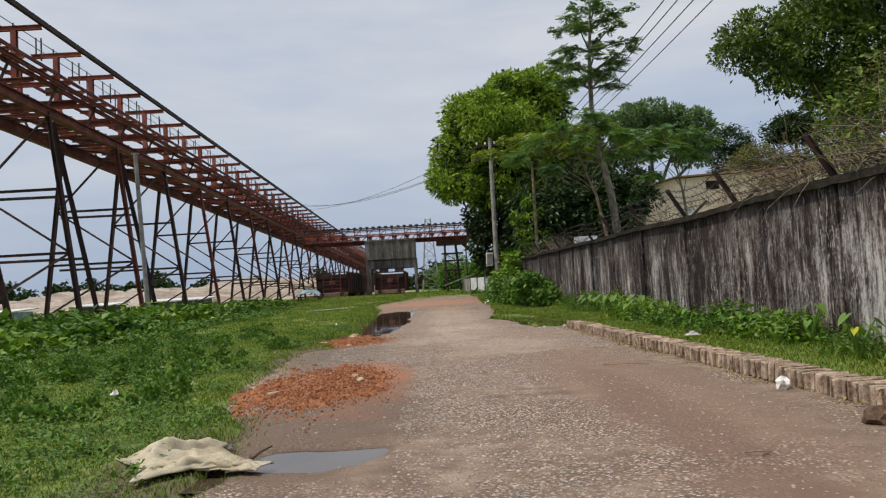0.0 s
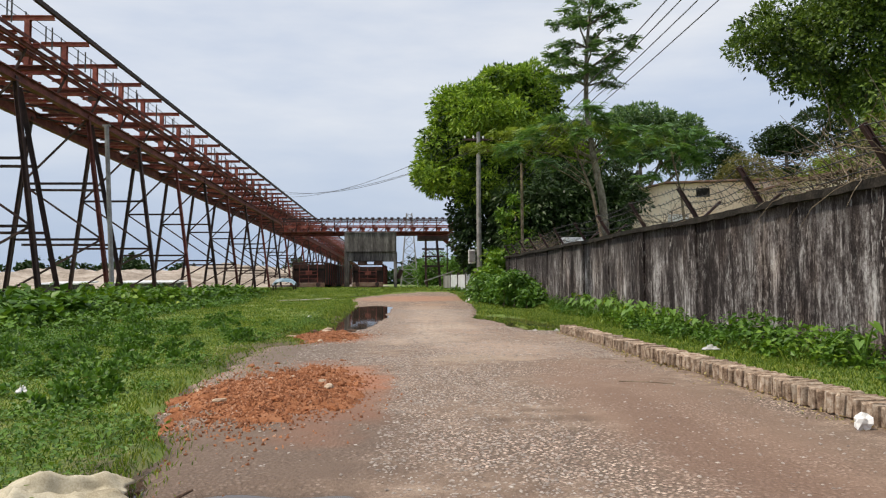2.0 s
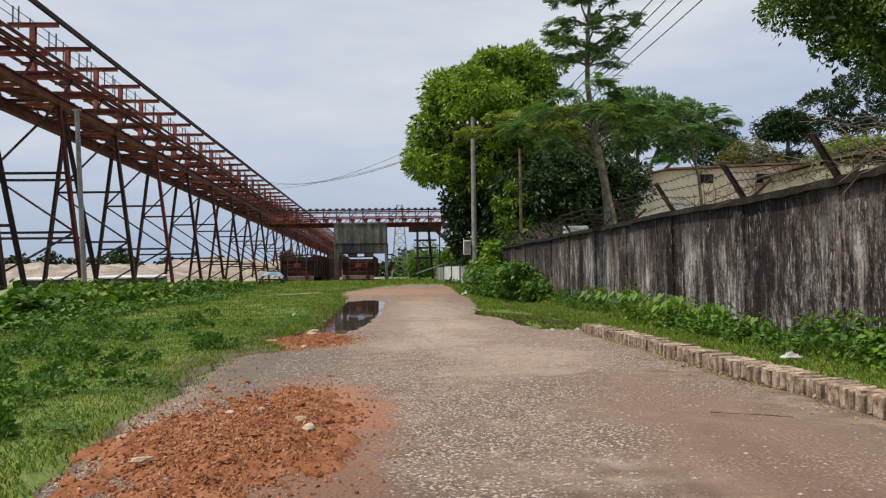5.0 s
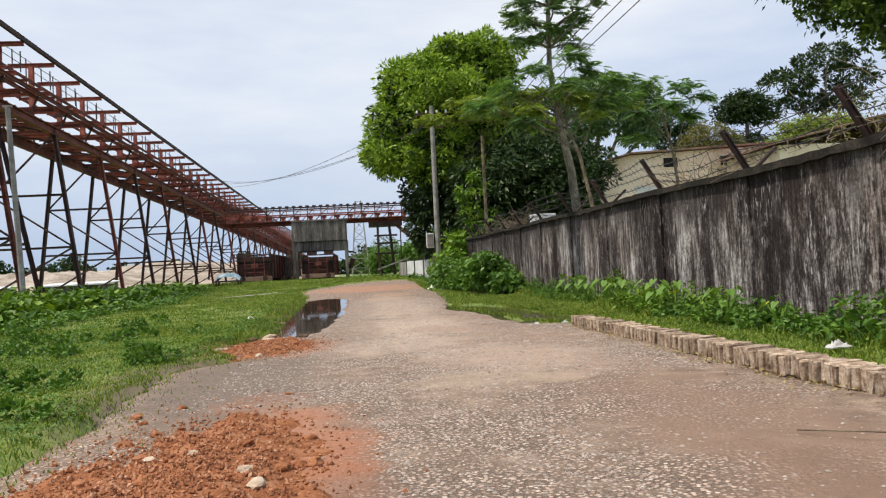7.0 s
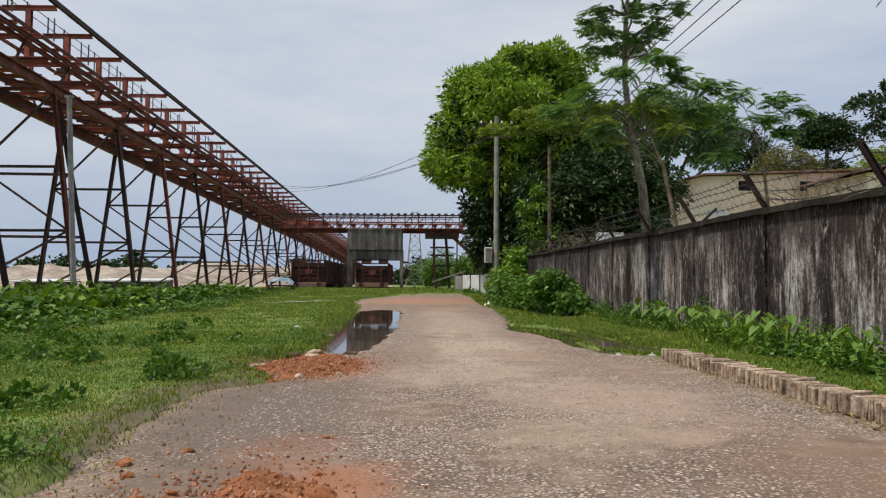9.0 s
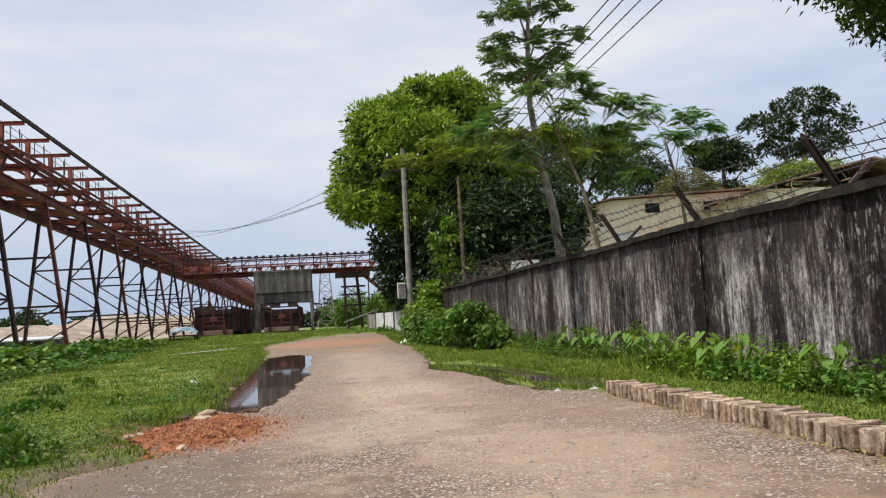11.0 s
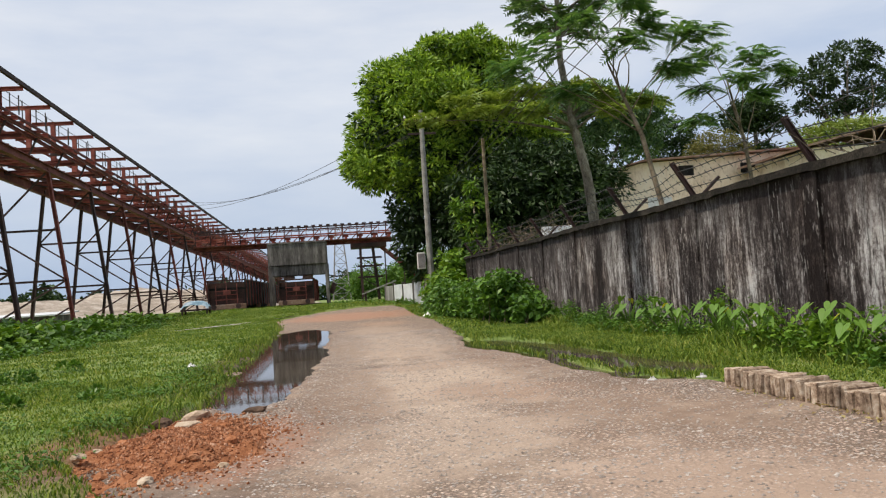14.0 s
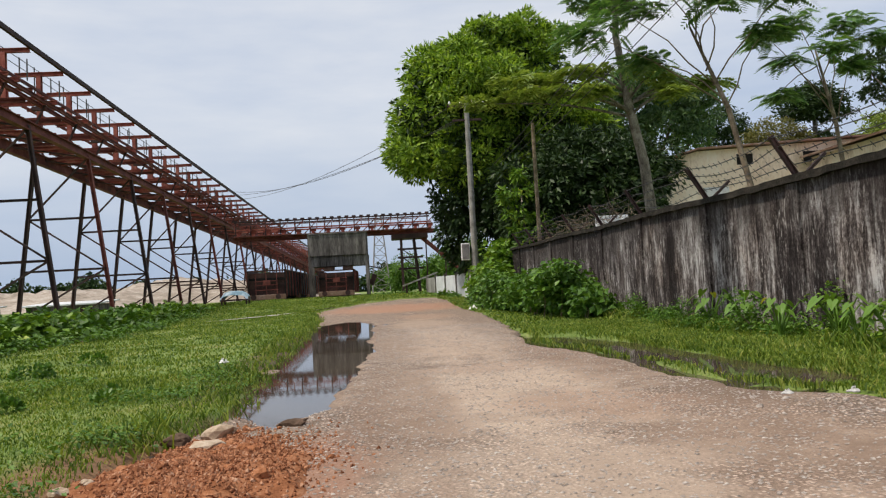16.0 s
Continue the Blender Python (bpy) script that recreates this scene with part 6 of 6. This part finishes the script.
# dry branches lying along the coping
def brush(name, label, x, y0, y1, z0, h, n, seed):
    r = random.Random(seed)
    t = thing(name, label, "branches", "dry brush on the wall", at=(x, (y0 + y1) / 2, z0))
    for i in range(n):
        p = Vector((r.uniform(-0.25, 0.35), r.uniform(y0, y1) - (y0 + y1) / 2, r.uniform(0, 0.1)))
        d = Vector((r.uniform(-0.9, 0.5), r.uniform(-1, 1), r.uniform(0.0, 0.9))).normalized()
        pts, ln = [p], r.uniform(0.3, 1.0) * h * 2
        for k in range(4):
            d = (d + Vector((r.uniform(-0.4, 0.4), r.uniform(-0.4, 0.4), r.uniform(-0.5, 0.25)))).normalized()
            p = p + d * ln / 4
            pts.append(p)
        part("twig", mesh_of("twig", *tubes([(pts, [0.006 * (1 - 0.18 * k) for k in range(5)])], 4), M_TWIG), t)


brush("dry_brush", "thick tangle of dry thorn branches on the coping", 7.0, 5.0, 10.2, 1.72, 0.6, 295, 1)
brush("dry_brush", "sparse dry branches caught in the barbed wire", 6.95, 10.2, 15.5, 1.76, 0.32, 60, 2)
brush("dry_brush", "heap of dry branches on the far coping", 6.95, 24.5, 33.0, 1.95, 0.42, 130, 3)

# ---- heaps, stones, litter ----
def lump(r, seed, squash=0.6, rough=0.5):
    bm = bmesh.new()
    bmesh.ops.create_icosphere(bm, subdivisions=2, radius=r)
    for v in bm.verts:
        v.co *= 1 + rough * noise.noise(v.co / r * 1.3 + Vector((seed, seed * 2, 0)))
        v.co.z *= squash
    me = bpy.data.meshes.new("lump")
    bm.to_mesh(me)
    bm.free()
    return me


def heap_of(name, label, cx, cy, rx, ry, h, seed):
    def hz(x, y):
        d = ((x - cx) / rx) ** 2 + ((y - cy) / ry) ** 2 + 0.32 * wob(x * 3 + seed, 1.0) + 0.26 * wob(y * 2.3 + x, 1.0, seed)
        lump_ = 0.016 * np.sin(x * 23 + 2 * np.sin(y * 7)) * np.sin(y * 17 + 2 * np.sin(x * 9)) + 0.012 * wob(x * 11 + y * 4, 1.0)
        return -0.05 + (h + 0.06) * smooth(1.25, 0.0, d) + lump_ * smooth(1.2, 0.3, d)
    t = thing(name, label, "rubble heap")
    part("heap", grid_mesh("heap", np.arange(cx - rx * 1.5, cx + rx * 1.5, 0.035), np.arange(cy - ry * 1.4, cy + ry * 1.4, 0.045), hz, M_RED), t)
    pts = [(random.gauss(cx + 0.04, rx * 0.42), random.gauss(cy, ry * 0.42)) for _ in range(7500)]
    v, f = [], []
    oct_ = [(1, 0, 0), (-1, 0, 0), (0, 1, 0), (0, -1, 0), (0, 0, 0.7), (0, 0, -0.7)]
    tri = [(0, 2, 4), (2, 1, 4), (1, 3, 4), (3, 0, 4), (2, 0, 5), (1, 2, 5), (3, 1, 5), (0, 3, 5)]
    for x, y in pts:
        r = random.uniform(0.004, 0.013)
        z = max(float(hz(np.array(x), np.array(y))), float(road_height(np.array(x), np.array(y))))
        q = Euler((random.random() * 6, random.random() * 6, random.random() * 6)).to_matrix()
        n0 = len(v)
        v += [tuple(q @ Vector((a * r * random.uniform(0.7, 1.5), b * r, c * r)) + Vector((x, y, z + r * 0.2))) for a, b, c in oct_]
        f += [tuple(n0 + i for i in k) for k in tri]
    part("chips", mesh_of("chips", v, f, M_CHIP), t, kind="stuff")
    for k in range(46):
        x, y = random.gauss(cx, rx * 0.5), random.gauss(cy, ry * 0.5)
        me = lump(random.uniform(0.014, 0.04), seed + k, 0.6)
        me.materials.append(M_RED if k % 9 else M_ROCK)
        part("clod", me, t, at=(x, y, max(float(hz(np.array(x), np.array(y))), float(road_height(np.array(x), np.array(y)))) + 0.004))
    return hz


h1 = heap_of("brick_rubble", "low heap of crushed red brick at the road edge", 1.66, 7.1, 0.66, 1.85, 0.05, 0.3)
h2 = heap_of("brick_rubble", "heap of red brick rubble beside the puddle", 1.32, 13.2, 0.56, 1.15, 0.045, 1.7)


def rock(name, label, x, y, z, r, mat, squash=0.6, seed=1.0, stretch=(1, 1), turn=0.0, group=""):
    me = lump(r, seed, squash)
    me.transform(Matrix.Diagonal((stretch[0], stretch[1], 1, 1)))
    me.materials.append(mat)
    ob = thing(name, label, "stone", group, at=(x, y, z), data=me)
    ob.rotation_euler = (0.1, -0.1, turn)


rock("rock", "tan boulder lying on the red rubble", 1.27, 14.0, 0.05, 0.07, M_ROCK, 0.6, 1.0, (1.3, 0.8))
rock("rock", "flat pale stone on the red rubble", 1.28, 13.6, 0.05, 0.075, M_ROCK, 0.4, 2.0, (1.2, 0.7), 0.3)
rock("earth_clod", "dark clod of earth at the grass edge", 1.05, 13.95, 0.03, 0.06, M_CLOD, 0.6, 3.0, (1.4, 0.8))
rock("earth_clod", "dark clod of earth by the puddle", 1.62, 14.35, 0.02, 0.06, M_CLOD, 0.5, 4.0, (1.5, 0.8))
rock("rock", "small pale stone at the grass edge", 0.85, 12.9, 0.03, 0.045, M_ROCK, 0.5, 5.0)
rock("brick_shard", "flat pale brick shard on red rubble", 1.44, 6.41, 0.05, 0.035, M_ROCK, 0.3, 6.0, (1.4, 0.7), 0.2)
rock("brick_shard", "flat pink brick shard on red rubble", 1.80, 6.36, 0.05, 0.042, M_ROCK, 0.22, 7.0, (1.4, 0.7), -0.2)
rock("brick_shard", "small brick shard at the rubble's edge", 2.0, 7.45, 0.03, 0.04, M_ROCK, 0.4, 8.0, (1.3, 0.8))
rock("earth_clod", "dark brown lump on the road near the kerb", 4.98, 4.05, 0.05, 0.085, M_CLOD, 0.7, 9.0)
rock("earth_clod", "dark brown lump beside another near the kerb", 5.12, 4.12, 0.045, 0.07, M_CLOD, 0.7, 10.0)
for i, (x, y) in enumerate(((4.25, 13.9), (4.5, 14.1), (4.75, 13.9), (3.9, 17.2), (0.55, 11.3), (0.3, 8.5))):
    rock("stone", "small pale stone on the ground", x, y, 0.012, 0.02, M_STONE, 0.6, 11.0 + i, group="loose pale stones")


def rag(name, label, outline_r, x, y, z, mat, bumps, seed, cat, n=26):
    """A crumpled sheet draped on the ground."""
    r = random.Random(seed)
    v, f = [], []
    rings = 22
    ang = [1 + 0.28 * math.sin(3 * a + seed) + 0.16 * math.sin(5 * a + 2 * seed) for a in [2 * math.pi * k / n for k in range(n)]]
    for j in range(rings + 1):
        for k in range(n):
            a, s = 2 * math.pi * k / n, j / rings
            px, py = math.cos(a) * s * outline_r[0] * ang[k], math.sin(a) * s * outline_r[1] * ang[k]
            nz = noise.noise(Vector((px * 3 / outline_r[0] + seed, py * 3 / outline_r[1], 0))) + 0.7 * abs(noise.noise(Vector((px * 8 / outline_r[0], py * 5 / outline_r[1], seed)))) + 0.5 * abs(noise.noise(Vector((px * 15 / outline_r[0], py * 9 / outline_r[1], seed + 4)))) - 0.35
            v.append((px, py, max(0.004, bumps * (1 - s ** 2) * (0.55 + 1.2 * nz)) + 0.01 * (j < rings)))
    for j in range(rings):
        for k in range(n):
            a, b = j * n + k, j * n + (k + 1) % n
            f.append((a, b, b + n, a + n))
    me = mesh_of(name, v, f, mat, True)
    ob = thing(name, label, cat, at=(x, y, z), data=me)
    m = ob.modifiers.new("thick", 'SOLIDIFY')
    m.thickness, m.offset = 0.006, 1
    return ob


def crumpled(name, label, size, x, y, turn, seed, height, thick=0.005):
    """A square of cloth thrown down in sharp creases, its corners pulled out."""
    n = 46
    v, f = [], []
    for j in range(n + 1):
        for i in range(n + 1):
            a, b = 2 * i / n - 1, 2 * j / n - 1
            pull = 1 - 0.30 * (1 - abs(a)) * b * b - 0.22 * (1 - abs(b)) * a * a + 0.14 * noise.noise(Vector((a * 1.6, b * 1.6, seed)))
            q = Vector((a * 0.75 + 0.5 * b + seed, b * 1.5 - 0.3 * a, seed * 0.7))
            crease = 0.0
            for o, amp in ((1.0, 1.0), (1.9, 0.45), (3.7, 0.14)):
                crease += amp * (1 - 2.2 * abs(noise.noise(q * o + Vector((0.35 * noise.noise(q * 2), o, 0)))))
            edge = min(1.0, 2.2 * (1 - max(abs(a), abs(b))) + 0.12)
            z = max(0.006, height * edge * (0.05 + 0.62 * crease) * (0.8 + 0.9 * noise.noise(q * 0.7 + Vector((3, 1, 0)))))
            v.append((a * size[0] * pull + 0.03 * noise.noise(q * 3), b * size[1] * pull + 0.03 * noise.noise(q * 3.3), z))
    for j in range(n):
        for i in range(n):
            k = j * (n + 1) + i
            f.append((k, k + 1, k + n + 2, k + n + 1))
    ob = thing(name, label, "sack", at=(x, y, max(float(land(np.array(x), np.array(y))), 0.0) + 0.012), data=mesh_of(name, v, f, M_SACK, True))
    ob.rotation_euler = (0, 0, turn)
    m = ob.modifiers.new("thick", 'SOLIDIFY')
    m.thickness, m.offset = thick, 1
    return ob


crumpled("sack", "crumpled tan sackcloth lying on the verge", (0.27, 0.30), 1.50, 4.0, 0.5, 1.3, 0.12)
crumpled("sack", "torn strip of tan sackcloth at the puddle", (0.17, 0.10), 1.78, 3.88, -0.3, 2.9, 0.05)
bag_mesh = lump(0.045, 5.5, 0.95, 0.9)
bag_mesh.materials.append(M_WHITE)
thing("plastic_bag", "crumpled white plastic bag against the kerb", "bag", at=(5.08, 5.45, 0.035), data=bag_mesh)
rag("plastic_bag", "crumpled white plastic bag on the far verge", (0.24, 0.28), 4.88, 33.6, 0.05, M_WHITE, 0.18, 4.1, "bag")
rag("plastic_bag", "crumpled pale wrapper at the flooded edge", (0.035, 0.03), 4.62, 14.3, 0.0, M_GREYBAG, 0.022, 5.1, "litter")
rag("plastic_bag", "crumpled pale wrapper in wet grass", (0.035, 0.03), 4.95, 14.15, 0.01, M_GREYBAG, 0.022, 6.1, "litter")
rag("plastic_bag", "white scrap of plastic in the grass", (0.05, 0.04), 0.35, 18.6, 0.06, M_WHITE, 0.04, 7.1, "litter")
rag("plastic_bag", "white scrap of plastic among the weeds", (0.04, 0.03), 0.1, 6.6, 0.08, M_WHITE, 0.04, 8.1, "litter")
rag("plastic_bag", "pale wrapper behind the kerb", (0.09, 0.06), 5.75, 9.5, 0.08, M_GREYBAG, 0.04, 9.1, "litter")
stick = thing("stick", "dry bent stick lying on the road", "stick", data=mesh_of("stick", *tubes([([(4.25, 7.35, 0.03), (4.45, 7.2, 0.04), (4.62, 7.15, 0.03)], [0.004, 0.004, 0.003])], 5), M_TWIG))
stick = thing("stick", "dark twisted twig on the muddy road", "stick", data=mesh_of("stick", *tubes([([(4.11, 3.58, 0.012), (4.17, 3.55, 0.022), (4.24, 3.58, 0.012)], [0.004, 0.004, 0.003]), ([(4.16, 3.52, 0.012), (4.2, 3.58, 0.016), (4.23, 3.62, 0.012)], [0.004, 0.004, 0.003])], 5), M_TWIG))
stick = thing("stick", "dark broken stick by the puddle", "stick", data=mesh_of("stick", *tubes([([(1.82, 3.98, 0.015), (1.86, 4.08, 0.04), (1.9, 4.16, 0.05)], [0.008, 0.007, 0.005])], 5), M_CLOD))
plank = thing("plank", "grey weathered plank in the grass", "plank", data=mesh_of("plank", *beams([((0.30, 12.0, 0.04), (0.50, 12.5, 0.05), 0.022, 0.015)]), M_TWIG))

# ---- loose gravel, grass and weeds ----
def scatter_stones(n, seed):
    r = np.random.default_rng(seed)
    y = 1.6 + 24 * r.random(n) ** 1.15
    x = 1.3 + 3.6 * r.random(n)
    keep = (np.abs(wob(x * 1.1 + y * 0.6, 1.0)) + 0.4 * r.random(n) > 0.22) & ~((x > 3.5) & (y < 9.5) & (r.random(n) < 0.85)) & ~((x < 2.5) & (y < 9.0) & (r.random(n) < 0.95))
    a, b, c = pond(x, y)
    keep &= (a + b < 0.05) & (x > road_left(y) + 0.3) & (x < road_right(y) - 0.1)
    x, y = x[keep], y[keep]
    z = road_height(x, y)
    s = 0.004 + 0.008 * r.random(len(x)) ** 2
    octa = np.array([(1, 0, 0), (-1, 0, 0), (0, 1, 0), (0, -1, 0), (0, 0, 0.5), (0, 0, -0.5)])
    rot = r.random(len(x)) * 6.28
    st = 0.7 + 0.9 * r.random(len(x))
    vx = octa[None, :, 0] * st[:, None]
    vy = np.repeat(octa[None, :, 1], len(x), 0)
    px = (vx * np.cos(rot)[:, None] - vy * np.sin(rot)[:, None]) * s[:, None] + x[:, None]
    py = (vx * np.sin(rot)[:, None] + vy * np.cos(rot)[:, None]) * s[:, None] + y[:, None]
    pz = octa[None, :, 2] * s[:, None] + z[:, None] + s[:, None] * 0.15
    v = np.stack([px, py, pz], 2).reshape(-1, 3)
    tri = np.array([(0, 2, 4), (2, 1, 4), (1, 3, 4), (3, 0, 4), (2, 0, 5), (1, 2, 5), (3, 1, 5), (0, 3, 5)])
    f = (np.arange(len(x))[:, None, None] * 6 + tri[None]).reshape(-1, 3)
    return mesh_of("gravel", v, f, M_STONE)


thing("gravel", "loose pale gravel stones on the road", "gravel", kind="stuff", data=scatter_stones(70000, 5))


def grass_field(name, label, n, xr, yr, power, h, w, seed, mat, cond, lean=0.75):
    r = np.random.default_rng(seed)
    y = yr[0] + (yr[1] - yr[0]) * r.random(n) ** power
    x = xr[0] + (xr[1] - xr[0]) * r.random(n)
    keep = cond(x, y, r)
    x, y = x[keep], y[keep]
    hh = h * (0.75 + 0.55 * wob(x * 1.3 + y * 0.5, 1.0) * 0.5 + 0.3 * wob(y * 1.1 - x, 1.0, 1.0)) * (0.85 + 0.012 * y)
    thing(name, label, "grass", kind="stuff", data=grass_mesh(name, x, y, np.where(land(x, y) > -0.08, land(x, y), road_height(x, y)), np.clip(hh, 0.02, 0.4), w * (0.62 + 0.03 * y), mat, lean))


def left_grass(x, y, r):
    e = road_left(y) - x
    in1 = ((x - 1.58) / 0.58) ** 2 + ((y - 6.95) / 1.5) ** 2 < 0.9
    in2 = ((x - 1.3) / 0.5) ** 2 + ((y - 13.2) / 1.1) ** 2 < 0.9
    return (e > 0.08 - 0.26 * r.random(len(x)) ** 2.5) & ~in1 & ~in2


grass_field("grass", "short green grass on the wide verge", 330000, (-6.5, 1.9), (1.6, 18), 1.3, 0.025, 0.0075, 11, M_GRASS, left_grass, 0.95)
grass_field("grass", "short green grass further along the verge", 110000, (-9, 1.2), (16, 52), 1.2, 0.036, 0.014, 12, M_GRASS, left_grass, 0.6)
grass_field("grass", "green grass between the kerb and the wall", 90000, (5.05, 6.7), (2, 23), 1.1, 0.036, 0.010, 13, M_GRASS,
            lambda x, y, r: (x > np.where(y < 13.9, 5.2 + (13.6 - y) * 0.03, road_right(y) + 0.05))
            & ((pond(x, y)[2] < 0.3) | (r.random(len(x)) < 0.15)))
grass_field("grass", "wet grass in the flooded verge", 22000, (3.9, 5.8), (14.2, 24), 1.0, 0.05, 0.010, 14, M_GRASS, lambda x, y, r: (x > road_right(y) + 0.08) & ((pond(x, y)[2] < 0.3) | (r.random(len(x)) < 0.12)))
grass_field("grass", "grass strip along the far road side", 30000, (3.9, 6.7), (22, 62), 1.0, 0.05, 0.02, 15, M_GRASS, lambda x, y, r: x > road_right(y) + 0.02)
grass_field("grass", "rough grass round the hopper and tracks", 26000, (-8, 6.5), (47, 72), 1.0, 0.05, 0.022, 17, M_GRASS, lambda x, y, r: (y > 48.0) | (x > road_right(y)) | (x < road_left(y)))
grass_field("grass", "tall ragged grass among the plants along the wall", 9000, (6.0, 6.68), (3, 26), 1.0, 0.13, 0.012, 18, M_GRASS, lambda x, y, r: wob(y * 0.8, 1.0) > -0.25)
grass_field("grass", "taller grass tufts fringing the puddle", 7000, (-0.2, 1.3), (13.6, 32), 1.1, 0.085, 0.011, 16, M_GRASS, lambda x, y, r: (road_left(y) - x > -0.06) & (road_left(y) - x < 0.45))
wr = np.random.default_rng(21)
wx = np.concatenate([wr.normal(cx, sx, k) for cx, cy, sx, sy, k in ((-0.6, 4.2, 0.5, 0.7, 60), (-1.3, 6.5, 0.8, 1.0, 90), (-2.2, 9.5, 1.2, 1.6, 130), (-3.2, 13, 1.0, 2.0, 140), (0.2, 6.0, 0.4, 0.8, 30), (-1.5, 12, 1.2, 2.0, 60))])
wyy = np.concatenate([wr.normal(cy, sy, k) for cx, cy, sx, sy, k in ((-0.6, 4.2, 0.5, 0.7, 60), (-1.3, 6.5, 0.8, 1.0, 90), (-2.2, 9.5, 1.2, 1.6, 130), (-3.2, 13, 1.0, 2.0, 140), (0.2, 6.0, 0.4, 0.8, 30), (-1.5, 12, 1.2, 2.0, 60))])
cx_, cy_ = wr.uniform(-5.5, 1.4, 2600), 2.4 + 17 * wr.random(2600) ** 1.3
patchy = (wob(cx_ * 1.3 + 0.6 * np.sin(cy_), 1.0) + wob(cy_ * 0.9 - cx_ * 0.4, 1.0, 1.0) > 0.35) | (cx_ < -1.5 - 0.12 * cy_)
wx, wyy = np.concatenate([wx, cx_[patchy]]), np.concatenate([wyy, cy_[patchy]])
ok = wx < road_left(wyy) - 0.15
heads = np.stack([wx[ok], wyy[ok], land(wx[ok], wyy[ok]) + 0.035], 1)
wp = np.repeat(heads, 42, axis=0)
wp = wp + wr.normal(size=wp.shape) * np.array([0.085, 0.085, 0.03])
thing("weeds", "low broad-leaved weeds in the grass", "weeds", kind="stuff", data=leaf_mesh("weeds", wp, 0.034, M_WEED, 0.0, 0.65, 0.7))
cr = np.random.default_rng(23)
tufts = []
for cx0, cy0, sx0, sy0, k in ((-0.5, 4.3, 0.5, 0.5, 14), (-0.9, 6.2, 0.7, 0.8, 20), (-1.8, 8.6, 1.0, 1.3, 26), (-2.6, 12.0, 1.2, 2.0, 26), (0.35, 7.2, 0.3, 0.8, 6), (-0.6, 10.5, 0.7, 1.6, 12), (-1.5, 15.0, 1.2, 2.0, 16)):
    for tx0, ty0 in zip(cr.normal(cx0, sx0, k), cr.normal(cy0, sy0, k)):
        if tx0 < road_left(ty0) - 0.3 and ty0 > 3.4:
            rr0 = cr.uniform(0.09, 0.2)
            tufts.append((tx0, ty0, float(land(np.array(tx0), np.array(ty0))) + 0.02, rr0, rr0, rr0 * 0.5))
thing("weeds", "dark leafy weed clumps standing out of the grass", "weeds", kind="stuff", data=dome_mesh("weeds", tufts, 900, 34, 0.07, 0.05, M_BUSH, 0.6, 0.1))
# dry leaves and grit gathered along the kerb's foot and the road edges
lr = np.random.default_rng(31)
ly = 2.0 + 11.6 * lr.random(1500)
lx = 5.16 + (13.6 - ly) * 0.03 - 0.1 - np.abs(lr.normal(size=1500)) * 0.13
litter = np.stack([lx, ly, road_height(lx, ly) + 0.012], 1)
thing("leaf_litter", "dry yellow-brown leaf litter along the kerb's foot", "litter", kind="stuff", data=leaf_mesh("leaf_litter", litter, 0.03, M_DRY, 0.0, 0.6, 0.8))
tx = np.concatenate([lx[:700] + 0.05, lr.normal(size=500) * 0.16 + 1.1])
ty = np.concatenate([ly[:700], 4 + 8 * lr.random(500)])
thing("grass", "sparse grass sprigs at the road's edges", "grass", kind="stuff", data=grass_mesh("grass", tx, ty, road_height(tx, ty), np.full(1200, 0.016), 0.006, M_GRASS, 1.0))
